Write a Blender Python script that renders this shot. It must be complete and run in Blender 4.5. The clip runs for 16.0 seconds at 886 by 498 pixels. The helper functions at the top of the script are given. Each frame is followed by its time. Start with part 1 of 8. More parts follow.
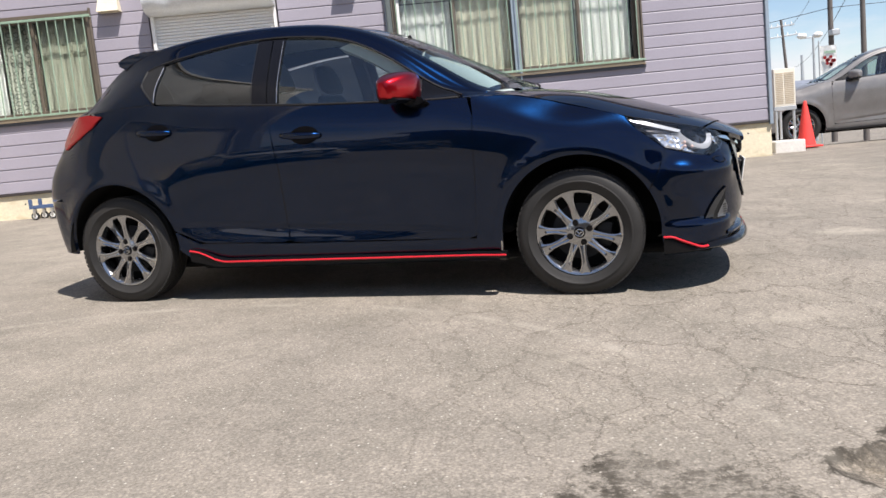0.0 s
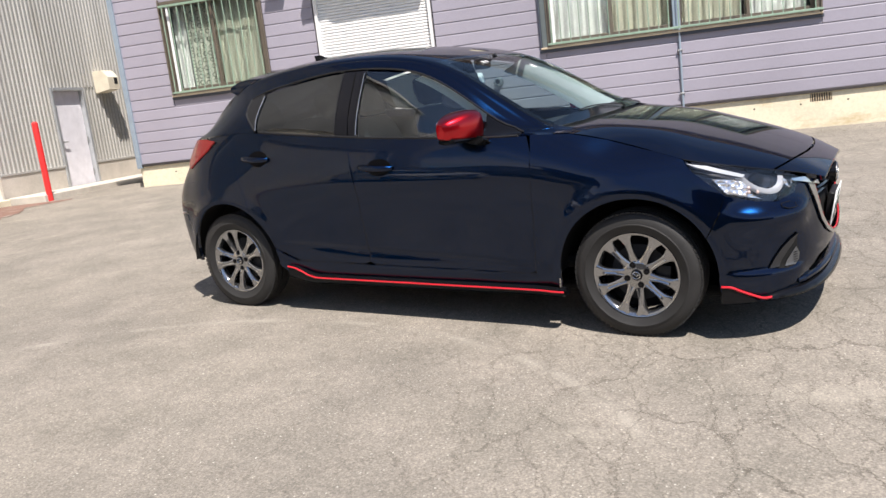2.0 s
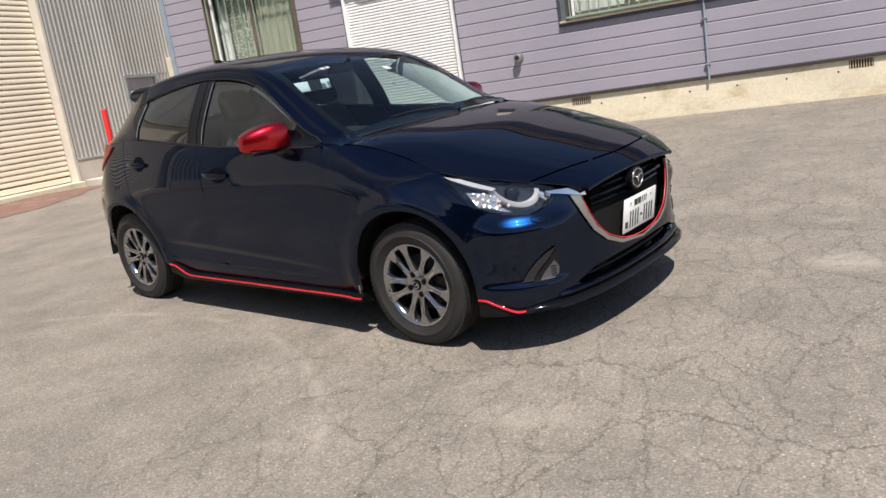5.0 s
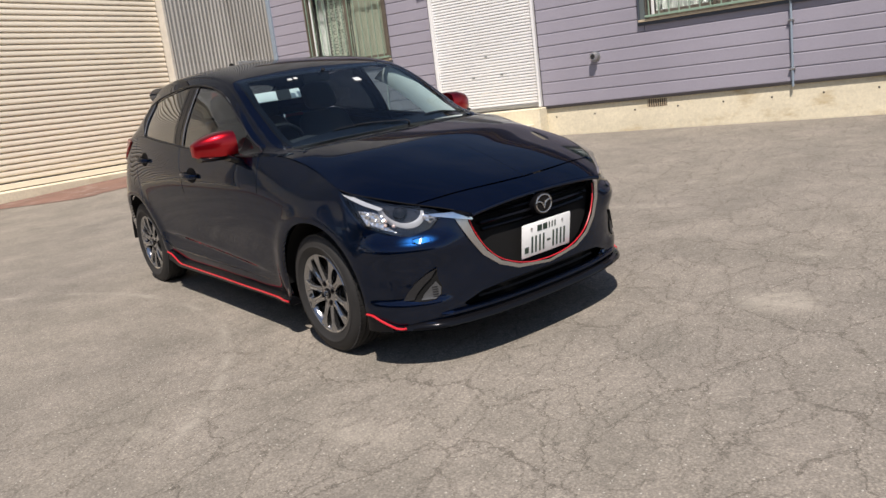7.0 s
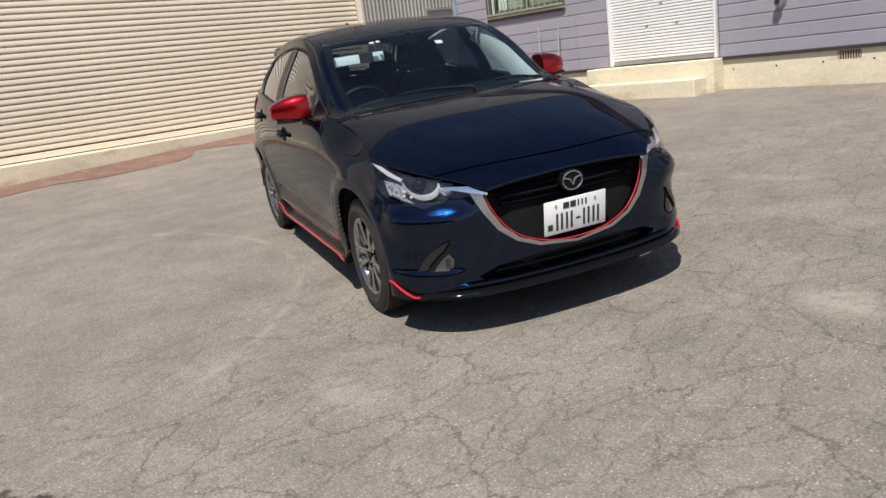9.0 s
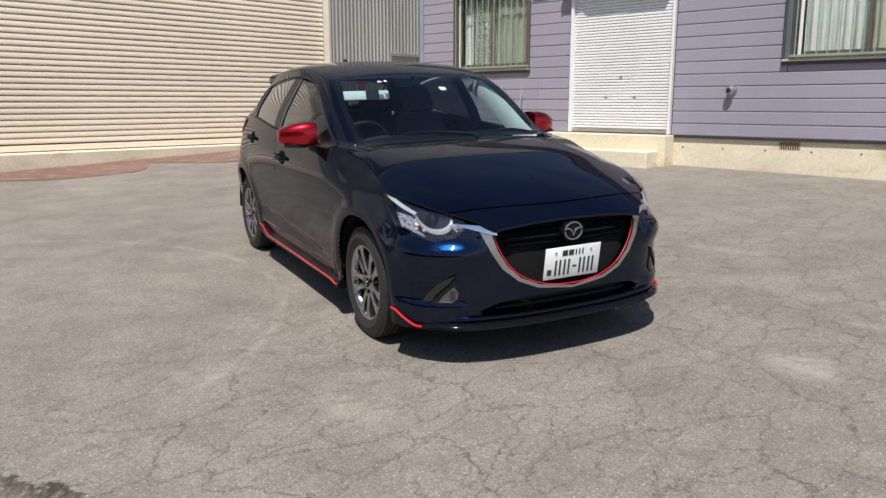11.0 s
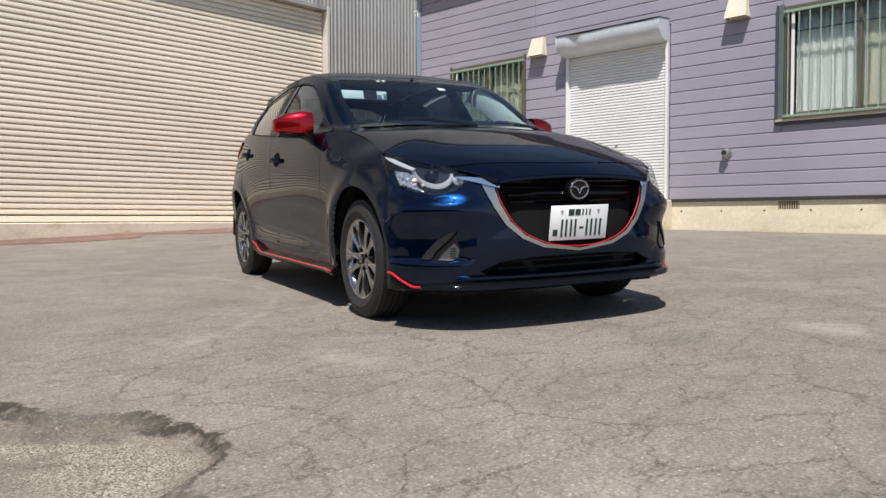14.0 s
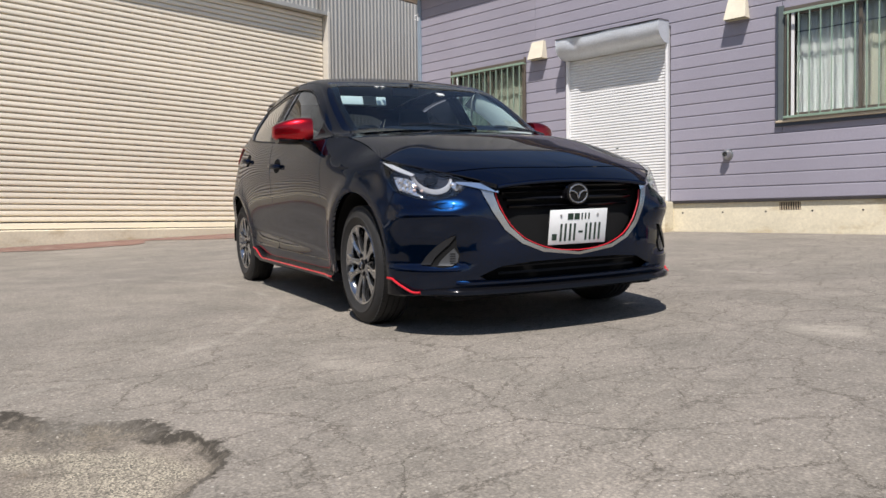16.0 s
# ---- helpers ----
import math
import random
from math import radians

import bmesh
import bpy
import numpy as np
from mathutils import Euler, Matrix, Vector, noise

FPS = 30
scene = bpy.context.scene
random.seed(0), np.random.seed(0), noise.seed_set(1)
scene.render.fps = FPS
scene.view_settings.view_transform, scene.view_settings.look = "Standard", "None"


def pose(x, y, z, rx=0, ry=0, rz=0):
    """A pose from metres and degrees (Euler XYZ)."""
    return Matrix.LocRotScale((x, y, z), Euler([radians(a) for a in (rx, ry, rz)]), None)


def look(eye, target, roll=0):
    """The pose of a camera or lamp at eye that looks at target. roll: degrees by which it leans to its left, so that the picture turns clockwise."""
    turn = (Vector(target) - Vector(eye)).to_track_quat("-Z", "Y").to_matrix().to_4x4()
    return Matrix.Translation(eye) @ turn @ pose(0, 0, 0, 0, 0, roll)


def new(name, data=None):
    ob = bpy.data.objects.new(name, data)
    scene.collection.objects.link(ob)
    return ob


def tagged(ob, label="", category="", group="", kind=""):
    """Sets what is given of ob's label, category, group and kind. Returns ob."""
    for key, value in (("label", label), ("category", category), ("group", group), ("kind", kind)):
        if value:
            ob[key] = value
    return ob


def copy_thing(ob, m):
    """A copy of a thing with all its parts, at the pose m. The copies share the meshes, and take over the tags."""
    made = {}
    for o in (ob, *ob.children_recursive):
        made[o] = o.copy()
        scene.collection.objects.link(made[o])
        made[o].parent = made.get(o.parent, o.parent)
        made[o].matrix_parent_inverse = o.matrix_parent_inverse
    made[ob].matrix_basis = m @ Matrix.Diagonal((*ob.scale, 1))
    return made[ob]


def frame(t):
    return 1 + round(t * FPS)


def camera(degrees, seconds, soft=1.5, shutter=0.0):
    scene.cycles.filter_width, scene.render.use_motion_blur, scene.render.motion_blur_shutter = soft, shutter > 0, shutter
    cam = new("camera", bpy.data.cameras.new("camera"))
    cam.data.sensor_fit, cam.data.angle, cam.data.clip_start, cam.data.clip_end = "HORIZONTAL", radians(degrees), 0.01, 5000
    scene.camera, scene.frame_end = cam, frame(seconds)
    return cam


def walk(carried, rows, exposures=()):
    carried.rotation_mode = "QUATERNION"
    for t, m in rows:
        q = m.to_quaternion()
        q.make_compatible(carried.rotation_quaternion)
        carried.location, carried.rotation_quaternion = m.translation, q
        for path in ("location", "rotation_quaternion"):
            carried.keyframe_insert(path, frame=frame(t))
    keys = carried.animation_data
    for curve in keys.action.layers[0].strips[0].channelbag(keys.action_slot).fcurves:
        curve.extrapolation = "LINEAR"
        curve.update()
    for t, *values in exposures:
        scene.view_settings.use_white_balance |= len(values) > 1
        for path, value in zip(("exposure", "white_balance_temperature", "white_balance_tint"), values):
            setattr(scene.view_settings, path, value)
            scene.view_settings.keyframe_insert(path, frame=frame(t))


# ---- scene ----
cam = camera(59.6, 16.0, soft=1.5)
PATH = [
    (0, (-0.286, -0.064, 0.737), (-0.243, 1.921, 0.5), -5.6),
    (0.5, (-0.174, -0.113, 1.06), (-0.281, 1.862, 0.765), -8.6),
    (1, (-0.068, -0.128, 1.173), (-0.226, 1.823, 0.762), -9.6),
    (1.5, (0.12, -0.037, 1.178), (-0.098, 1.901, 0.734), -10.1),
    (2, (0.395, -0.053, 1.2), (-0.057, 1.861, 0.836), -6.8),
    (2.5, (0.717, -0.052, 1.195), (0.327, 1.866, 0.782), -6.5),
    (3, (1.0, -0.012, 1.216), (0.476, 1.893, 0.909), -7.8),
    (3.5, (1.329, -0.041, 1.202), (0.78, 1.843, 0.818), -6.6),
    (4, (1.566, 0.082, 1.199), (0.948, 1.954, 0.859), -6.4),
    (4.2, (1.651, 0.151, 1.208), (1.025, 2.014, 0.839), -7.0),
    (6.3, (2.701, 0.593, 1.213), (1.628, 2.23, 0.801), -7.5),
    (6.5, (2.83, 0.625, 1.236), (1.77, 2.263, 0.797), -6.2),
    (7, (3.039, 0.795, 1.231), (1.947, 2.423, 0.832), -7.1),
    (7.5, (3.259, 0.992, 1.251), (2.086, 2.557, 0.829), -8.7),
    (8, (3.523, 1.164, 1.258), (2.167, 2.56, 0.797), -6.1),
    (8.5, (3.676, 1.363, 1.244), (2.251, 2.696, 0.808), -6.8),
    (8.7, (3.719, 1.392, 1.255), (2.228, 2.639, 0.782), -7.9),
    (10.8, (3.587, 0.933, 1.265), (2.196, 2.319, 0.884), 0.3),
    (11, (3.601, 0.941, 1.271), (2.228, 2.348, 0.9), 0.0),
    (11.5, (3.602, 0.962, 1.275), (2.198, 2.348, 0.943), -1.9),
    (12, (3.605, 1.001, 1.261), (2.213, 2.391, 0.898), -2.5),
    (12.5, (3.58, 1.094, 1.024), (2.159, 2.462, 0.693), -4.7),
    (13, (3.534, 1.091, 0.596), (2.131, 2.498, 0.369), -3.6),
    (13.3, (3.459, 1.028, 0.511), (2.018, 2.405, 0.355), 1.1),
    (13.5, (3.49, 1.051, 0.5), (2.086, 2.451, 0.239), 1.3),
    (14, (3.506, 1.017, 0.518), (2.117, 2.453, 0.441), -0.1),
    (14.5, (3.528, 1.012, 0.529), (2.157, 2.468, 0.543), -0.9),
    (15, (3.531, 1.014, 0.531), (2.144, 2.455, 0.528), -1.1),
    (15.5, (3.531, 1.016, 0.529), (2.132, 2.444, 0.498), -1.1),
    (16, (3.522, 1.022, 0.528), (2.127, 2.454, 0.459), -0.6),
]
walk(cam, [(t, look(eye, target, roll)) for t, eye, target, roll in PATH],
     [(0.0, 0.97, 6660, 13.5), (1.0, 1.02, 6660, 13.5), (2.0, 1.05, 6660, 13.2), (3.0, 0.92, 6690, 13.2), (4.0, 0.79, 6720, 13.2), (6.5, 0.56, 6850, 15), (8.5, 0.49, 6750, 12.8), (11.0, 0.49, 6500, 13), (14.0, 0.525, 6500, 12.6), (16.0, 0.55, 6520, 13.2)])

# ---- world, sun ----
SUN_EL, SUN_AZ = 60.0, 34.0      # azimuth from -y towards +x
sx = math.cos(radians(SUN_EL)) * math.sin(radians(SUN_AZ))
sy = -math.cos(radians(SUN_EL)) * math.cos(radians(SUN_AZ))
sz = math.sin(radians(SUN_EL))
sun = new("sun", bpy.data.lights.new("sun", "SUN"))
sun.data.energy, sun.data.angle, sun.data.color = 4.0, radians(0.53), (1.0, 0.96, 0.905)
sun.matrix_world = look((sx * 50, sy * 50, sz * 50), (0, 0, 0))
world = bpy.data.worlds.new("sky")
scene.world = world
world.use_nodes = True
wn, wl = world.node_tree.nodes, world.node_tree.links
wn.clear()
w_out, w_bg, w_sky = wn.new("ShaderNodeOutputWorld"), wn.new("ShaderNodeBackground"), wn.new("ShaderNodeTexSky")
w_sky.sky_type, w_sky.sun_disc = "NISHITA", False
w_sky.sun_elevation, w_sky.sun_rotation = radians(SUN_EL), math.atan2(sx, sy)
w_sky.air_density, w_sky.dust_density, w_sky.ozone_density = 1.0, 0.25, 2.5
w_tc, w_map = wn.new("ShaderNodeTexCoord"), wn.new("ShaderNodeMapping")
w_map.inputs["Scale"].default_value = (1.0, 1.0, 3.2)
w_ns, w_rp, w_mix = wn.new("ShaderNodeTexNoise"), wn.new("ShaderNodeValToRGB"), wn.new("ShaderNodeMix")
w_ns.inputs["Scale"].default_value, w_ns.inputs["Detail"].default_value, w_ns.inputs["Roughness"].default_value = 2.6, 8, 0.62
w_rp.color_ramp.elements[0].position, w_rp.color_ramp.elements[1].position = 0.42, 0.62
w_mix.data_type = "RGBA"
w_mix.inputs[7].default_value = (6.2, 6.4, 6.7, 1)
wl.new(w_tc.outputs["Generated"], w_map.inputs["Vector"]), wl.new(w_map.outputs[0], w_ns.inputs["Vector"])
w_sep, w_hi, w_mul = wn.new("ShaderNodeSeparateXYZ"), wn.new("ShaderNodeMapRange"), wn.new("ShaderNodeMath")
w_hi.inputs["From Min"].default_value, w_hi.inputs["From Max"].default_value = 0.16, 0.42      # clouds lie low, the zenith is clear
w_hi.inputs["To Min"].default_value, w_hi.inputs["To Max"].default_value = 0.80, 0.10
w_mul.operation = "MULTIPLY"
wl.new(w_tc.outputs["Generated"], w_sep.inputs[0]), wl.new(w_sep.outputs["Z"], w_hi.inputs["Value"])
wl.new(w_ns.outputs[0], w_rp.inputs[0]), wl.new(w_rp.outputs[0], w_mul.inputs[0]), wl.new(w_hi.outputs[0], w_mul.inputs[1]), wl.new(w_mul.outputs[0], w_mix.inputs[0])
wl.new(w_sky.outputs[0], w_mix.inputs[6]), wl.new(w_mix.outputs[2], w_bg.inputs["Color"])
w_bg.inputs["Strength"].default_value = 0.075
wl.new(w_bg.outputs[0], w_out.inputs["Surface"])
# ---- materials ----
def node_mat(name):
    m = bpy.data.materials.new(name)
    m.use_nodes = True
    nt = m.node_tree
    return m, nt, nt.nodes["Principled BSDF"]


def link(nt, a, b):
    nt.links.new(a, b)


def ramp(nt, src, p0, c0, p1, c1):
    r = nt.nodes.new("ShaderNodeValToRGB")
    r.color_ramp.elements[0].position, r.color_ramp.elements[0].color = p0, (*c0, 1) if len(c0) == 3 else c0
    r.color_ramp.elements[1].position, r.color_ramp.elements[1].color = p1, (*c1, 1) if len(c1) == 3 else c1
    link(nt, src, r.inputs[0])
    return r.outputs[0]


def noise_of(nt, vec, scale, detail=4, rough=0.55, stretch=None):
    n = nt.nodes.new("ShaderNodeTexNoise")
    n.inputs["Scale"].default_value, n.inputs["Detail"].default_value, n.inputs["Roughness"].default_value = scale, detail, rough
    if stretch:
        mp = nt.nodes.new("ShaderNodeMapping")
        mp.inputs["Scale"].default_value = stretch
        link(nt, vec, mp.inputs["Vector"])
        vec = mp.outputs[0]
    link(nt, vec, n.inputs["Vector"])
    return n.outputs[0]


def mixc(nt, fac, a, b, mode="MIX"):
    x = nt.nodes.new("ShaderNodeMix")
    x.data_type, x.blend_type = "RGBA", mode
    for sock, v in ((x.inputs[0], fac), (x.inputs[6], a), (x.inputs[7], b)):
        if isinstance(v, (int, float)):
            sock.default_value = v
        elif isinstance(v, tuple):
            sock.default_value = (*v, 1)
        else:
            link(nt, v, sock)
    return x.outputs[2]


def mathn(nt, op, a, b=0.0, clamp=False):
    x = nt.nodes.new("ShaderNodeMath")
    x.operation, x.use_clamp = op, clamp
    for sock, v in zip(x.inputs, (a, b)):
        if isinstance(v, (int, float)):
            sock.default_value = v
        else:
            link(nt, v, sock)
    return x.outputs[0]


def bump_to(nt, bsdf, height, strength, dist=0.01):
    b = nt.nodes.new("ShaderNodeBump")
    b.inputs["Strength"].default_value, b.inputs["Distance"].default_value = strength, dist
    link(nt, height, b.inputs["Height"])
    link(nt, b.outputs[0], bsdf.inputs["Normal"])


def surf(name, base, rough=0.6, metal=0.0, var=0.18, coarse=1.2, fine=45.0, bump=0.15, dist=0.004, spec=0.5, coat=0.0, stretch=None, dirt=None, dirt_at=0.62, piece=0.0):
    """A worn surface: colour varied at a coarse and a fine scale, fine relief, dirt stains, a little change from piece to piece."""
    m, nt, b = node_mat(name)
    pos = nt.nodes.new("ShaderNodeNewGeometry").outputs["Position"]
    c, f = noise_of(nt, pos, coarse, 5, 0.6, stretch), noise_of(nt, pos, fine, 3, 0.6)
    lo, hi = tuple(v * (1 - var) for v in base), tuple(min(1, v * (1 + var)) for v in base)
    col = ramp(nt, c, 0.3, lo, 0.7, hi)
    col = mixc(nt, 1.0, col, ramp(nt, f, 0.25, (0.88, 0.88, 0.88), 0.75, (1.08, 1.08, 1.08)), "MULTIPLY")
    if piece:
        rnd = nt.nodes.new("ShaderNodeObjectInfo").outputs["Random"]
        col = mixc(nt, 1.0, col, ramp(nt, rnd, 0.0, (1 - piece,) * 3, 1.0, (1 + piece,) * 3), "MULTIPLY")
    if dirt:
        d = noise_of(nt, pos, coarse * 2.3, 6, 0.65, stretch or (1, 1, 0.35))
        col = mixc(nt, ramp(nt, d, dirt_at, (0, 0, 0), dirt_at + 0.16, (0.75, 0.75, 0.75)), col, dirt)
    link(nt, col, b.inputs["Base Color"])
    r = mathn(nt, "ADD", mathn(nt, "MULTIPLY", c, 0.25), rough - 0.12, True)
    link(nt, r, b.inputs["Roughness"])
    b.inputs["Metallic"].default_value, b.inputs["Specular IOR Level"].default_value = metal, spec
    b.inputs["Coat Weight"].default_value, b.inputs["Coat Roughness"].default_value = coat, 0.05
    if bump:
        bump_to(nt, b, f, bump, dist)
    return m


def asphalt():
    """Old bleached asphalt: aggregate, alligator cracks, dark worn patches."""
    m, nt, b = node_mat("old_asphalt")
    pos = nt.nodes.new("ShaderNodeNewGeometry").outputs["Position"]
    big, mid = noise_of(nt, pos, 0.35, 5, 0.6), noise_of(nt, pos, 2.1, 6, 0.65)
    grit, fine = noise_of(nt, pos, 130, 3, 0.75), noise_of(nt, pos, 26, 6, 0.75)
    col = ramp(nt, mid, 0.33, (0.198, 0.182, 0.155), 0.72, (0.290, 0.261, 0.224))
    col = mixc(nt, 1.0, col, ramp(nt, big, 0.3, (0.86, 0.86, 0.87), 0.7, (1.10, 1.09, 1.07)), "MULTIPLY")
    col = mixc(nt, 1.0, col, ramp(nt, fine, 0.25, (0.80, 0.80, 0.80), 0.75, (1.16, 1.16, 1.16)), "MULTIPLY")
    col = mixc(nt, 1.0, col, ramp(nt, grit, 0.32, (0.67, 0.67, 0.67), 0.68, (1.33, 1.325, 1.31)), "MULTIPLY")
    chips = nt.nodes.new("ShaderNodeTexVoronoi")
    chips.inputs["Scale"].default_value = 75
    link(nt, pos, chips.inputs["Vector"])
    col = mixc(nt, 1.0, col, ramp(nt, chips.outputs["Distance"], 0.1, (1.18, 1.17, 1.15), 0.6, (0.86, 0.86, 0.86)), "MULTIPLY")
    # sparse pale stones and dark pits
    for scale, seed_at, colr, size in ((38, 0.0, (0.74, 0.71, 0.63), 0.16), (43, 7.3, (0.10, 0.09, 0.077), 0.20), (9, 3.1, (0.10, 0.09, 0.074), 0.09)):
        v = nt.nodes.new("ShaderNodeTexVoronoi")
        v.voronoi_dimensions = "2D"
        v.inputs["Scale"].default_value = scale
        mp = nt.nodes.new("ShaderNodeMapping")
        mp.inputs["Location"].default_value = (seed_at, seed_at * 1.7, 0)
        link(nt, pos, mp.inputs["Vector"]), link(nt, mp.outputs[0], v.inputs["Vector"])
        pick = nt.nodes.new("ShaderNodeSeparateColor")
        link(nt, v.outputs["Color"], pick.inputs[0])
        dist = mathn(nt, "ADD", v.outputs["Distance"], mathn(nt, "MULTIPLY", mathn(nt, "SUBTRACT", fine, 0.5), 0.25))
        dot = mathn(nt, "MULTIPLY", ramp(nt, dist, size * 0.4, (0.55,) * 3, size, (0, 0, 0)), ramp(nt, pick.outputs[0], 0.84, (0, 0, 0), 0.98, (1, 1, 1)))
        col = mixc(nt, dot, col, colr)
    # cracks: cells of two sizes with warped edges
    warp = nt.nodes.new("ShaderNodeTexNoise")
    warp.inputs["Scale"].default_value, warp.inputs["Detail"].default_value, warp.inputs["Roughness"].default_value = 5.0, 7, 0.72
    link(nt, pos, warp.inputs["Vector"])
    off = nt.nodes.new("ShaderNodeVectorMath")
    off.operation = "MULTIPLY_ADD"
    link(nt, warp.outputs["Color"], off.inputs[0])
    off.inputs[1].default_value = (0.24, 0.30, 0.0)
    link(nt, pos, off.inputs[2])
    cracks = []
    for scale, width in ((2.7, 0.015), (5.2, 0.019)):
        v = nt.nodes.new("ShaderNodeTexVoronoi")
        v.feature, v.voronoi_dimensions = "DISTANCE_TO_EDGE", "2D"
        v.inputs["Scale"].default_value = scale
        run = nt.nodes.new("ShaderNodeMapping")
        run.inputs["Scale"].default_value = (1.35, 0.62, 1.0)
        link(nt, off.outputs[0], run.inputs["Vector"]), link(nt, run.outputs[0], v.inputs["Vector"])
        cracks.append(ramp(nt, v.outputs["Distance"], 0.0, (1, 1, 1), width, (0, 0, 0)))
    sep = nt.nodes.new("ShaderNodeSeparateXYZ")
    link(nt, pos, sep.inputs[0])
    east = mathn(nt, "MULTIPLY", mathn(nt, "ADD", sep.outputs["X"], 1.2), 0.60, True)      # the lot is more broken to the east
    patchy = noise_of(nt, pos, 0.8, 3, 0.5)
    gone = noise_of(nt, pos, 3.2, 3, 0.6)
    m1 = mathn(nt, "MULTIPLY", ramp(nt, gone, 0.20, (0, 0, 0), 0.36, (1, 1, 1)), mathn(nt, "ADD", mathn(nt, "MULTIPLY", east, 0.62), 0.36))
    m2 = mathn(nt, "MULTIPLY", ramp(nt, patchy, 0.33, (0, 0, 0), 0.47, (1, 1, 1)), mathn(nt, "MULTIPLY", east, 0.95))
    crack = mathn(nt, "MAXIMUM", mathn(nt, "MULTIPLY", cracks[0], m1), mathn(nt, "MULTIPLY", cracks[1], m2))
    crack = mathn(nt, "MULTIPLY", crack, ramp(nt, fine, 0.30, (0.5,) * 3, 0.55, (1,) * 3))
    col = mixc(nt, mathn(nt, "MULTIPLY", crack, 0.84), col, (0.068, 0.058, 0.045))
    # worn places: a scabbed hole with a dark damp rim and pale gravel floor, faint sandy spots
    edge, edge2 = noise_of(nt, pos, 6.5, 6, 0.7), noise_of(nt, pos, 17, 5, 0.7)
    def spot(cx, cy, rx, ry, wob):
        """Half the distance from the middle, 0.5 on the ragged rim."""
        mp = nt.nodes.new("ShaderNodeMapping")
        mp.inputs["Location"].default_value, mp.inputs["Scale"].default_value = (-cx / rx, -cy / ry, 0), (1 / rx, 1 / ry, 0)
        link(nt, pos, mp.inputs["Vector"])
        ln = nt.nodes.new("ShaderNodeVectorMath")
        ln.operation = "LENGTH"
        link(nt, mp.outputs[0], ln.inputs[0])
        d = mathn(nt, "ADD", ln.outputs["Value"], mathn(nt, "MULTIPLY", mathn(nt, "SUBTRACT", edge, 0.5), wob))
        d = mathn(nt, "ADD", d, mathn(nt, "MULTIPLY", mathn(nt, "SUBTRACT", edge2, 0.5), wob * 0.6))
        return mathn(nt, "MULTIPLY", d, 0.5)
    worn = nt.nodes.new("ShaderNodeAttribute")
    worn.attribute_name = "wear"
    wv = mathn(nt, "ADD", mathn(nt, "MULTIPLY", worn.outputs["Fac"], 0.5), 0.5)
    wv = mathn(nt, "ADD", wv, mathn(nt, "MULTIPLY", mathn(nt, "SUBTRACT", edge2, 0.5), 0.52))
    rimm = mathn(nt, "MULTIPLY", ramp(nt, wv, 0.44, (0, 0, 0), 0.50, (1, 1, 1)), ramp(nt, wv, 0.54, (1, 1, 1), 0.66, (0, 0, 0)))
    floor_ = ramp(nt, wv, 0.52, (0, 0, 0), 0.57, (1, 1, 1))
    stones = nt.nodes.new("ShaderNodeTexVoronoi")
    stones.inputs["Scale"].default_value = 215
    link(nt, pos, stones.inputs["Vector"])
    pebble = nt.nodes.new("ShaderNodeSeparateColor")
    link(nt, stones.outputs["Color"], pebble.inputs[0])
    gravel = ramp(nt, pebble.outputs[0], 0.1, (0.125, 0.115, 0.094), 0.95, (0.58, 0.515, 0.39))
    gravel = mixc(nt, 1.0, gravel, ramp(nt, stones.outputs["Distance"], 0.2, (1.08,) * 3, 0.65, (0.6,) * 3), "MULTIPLY")
    bare = nt.nodes.new("ShaderNodeAttribute")
    bare.attribute_name = "grit"
    soil = mixc(nt, 1.0, col, ramp(nt, pebble.outputs[0], 0.05, (0.66, 0.64, 0.60), 0.6, (1.02, 0.99, 0.95)), "MULTIPLY")
    soil = mixc(nt, ramp(nt, edge, 0.53, (0, 0, 0), 0.66, (0.45,) * 3), soil, (0.22, 0.18, 0.125))
    inside = mixc(nt, mathn(nt, "MULTIPLY", bare.outputs["Fac"], ramp(nt, edge2, 0.32, (0.35,) * 3, 0.55, (0.95,) * 3)), soil, gravel)
    col = mixc(nt, floor_, col, inside)
    col = mixc(nt, mathn(nt, "MULTIPLY", rimm, ramp(nt, mid, 0.38, (0.30,) * 3, 0.56, (1.0,) * 3)), col, (0.048, 0.042, 0.033))
    for cx, cy, rx, ry, f in ((2.36, 4.70, 0.20, 0.16, 0.55), (2.40, 5.52, 0.16, 0.07, 0.35), (3.3, 5.9, 0.2, 0.06, 0.35), (0.9, 6.8, 0.3, 0.1, 0.25), (1.1, 2.9, 0.28, 0.08, 0.25), (0.2, 2.6, 0.16, 0.05, 0.25)):
        sp = mathn(nt, "MULTIPLY", ramp(nt, spot(cx, cy, rx, ry, 1.9), 0.15, (f,) * 3, 0.62, (0, 0, 0)), ramp(nt, edge2, 0.35, (0.2,) * 3, 0.6, (1,) * 3))
        col = mixc(nt, sp, col, (0.44, 0.40, 0.33))
    ring = nt.nodes.new("ShaderNodeVectorMath")      # faint scuff of a turning tyre
    ring.operation = "DISTANCE"
    link(nt, pos, ring.inputs[0])
    ring.inputs[1].default_value = (-1.87, 1.58, 0.05)
    arcd = mathn(nt, "ABSOLUTE", mathn(nt, "SUBTRACT", ring.outputs["Value"], 2.50))
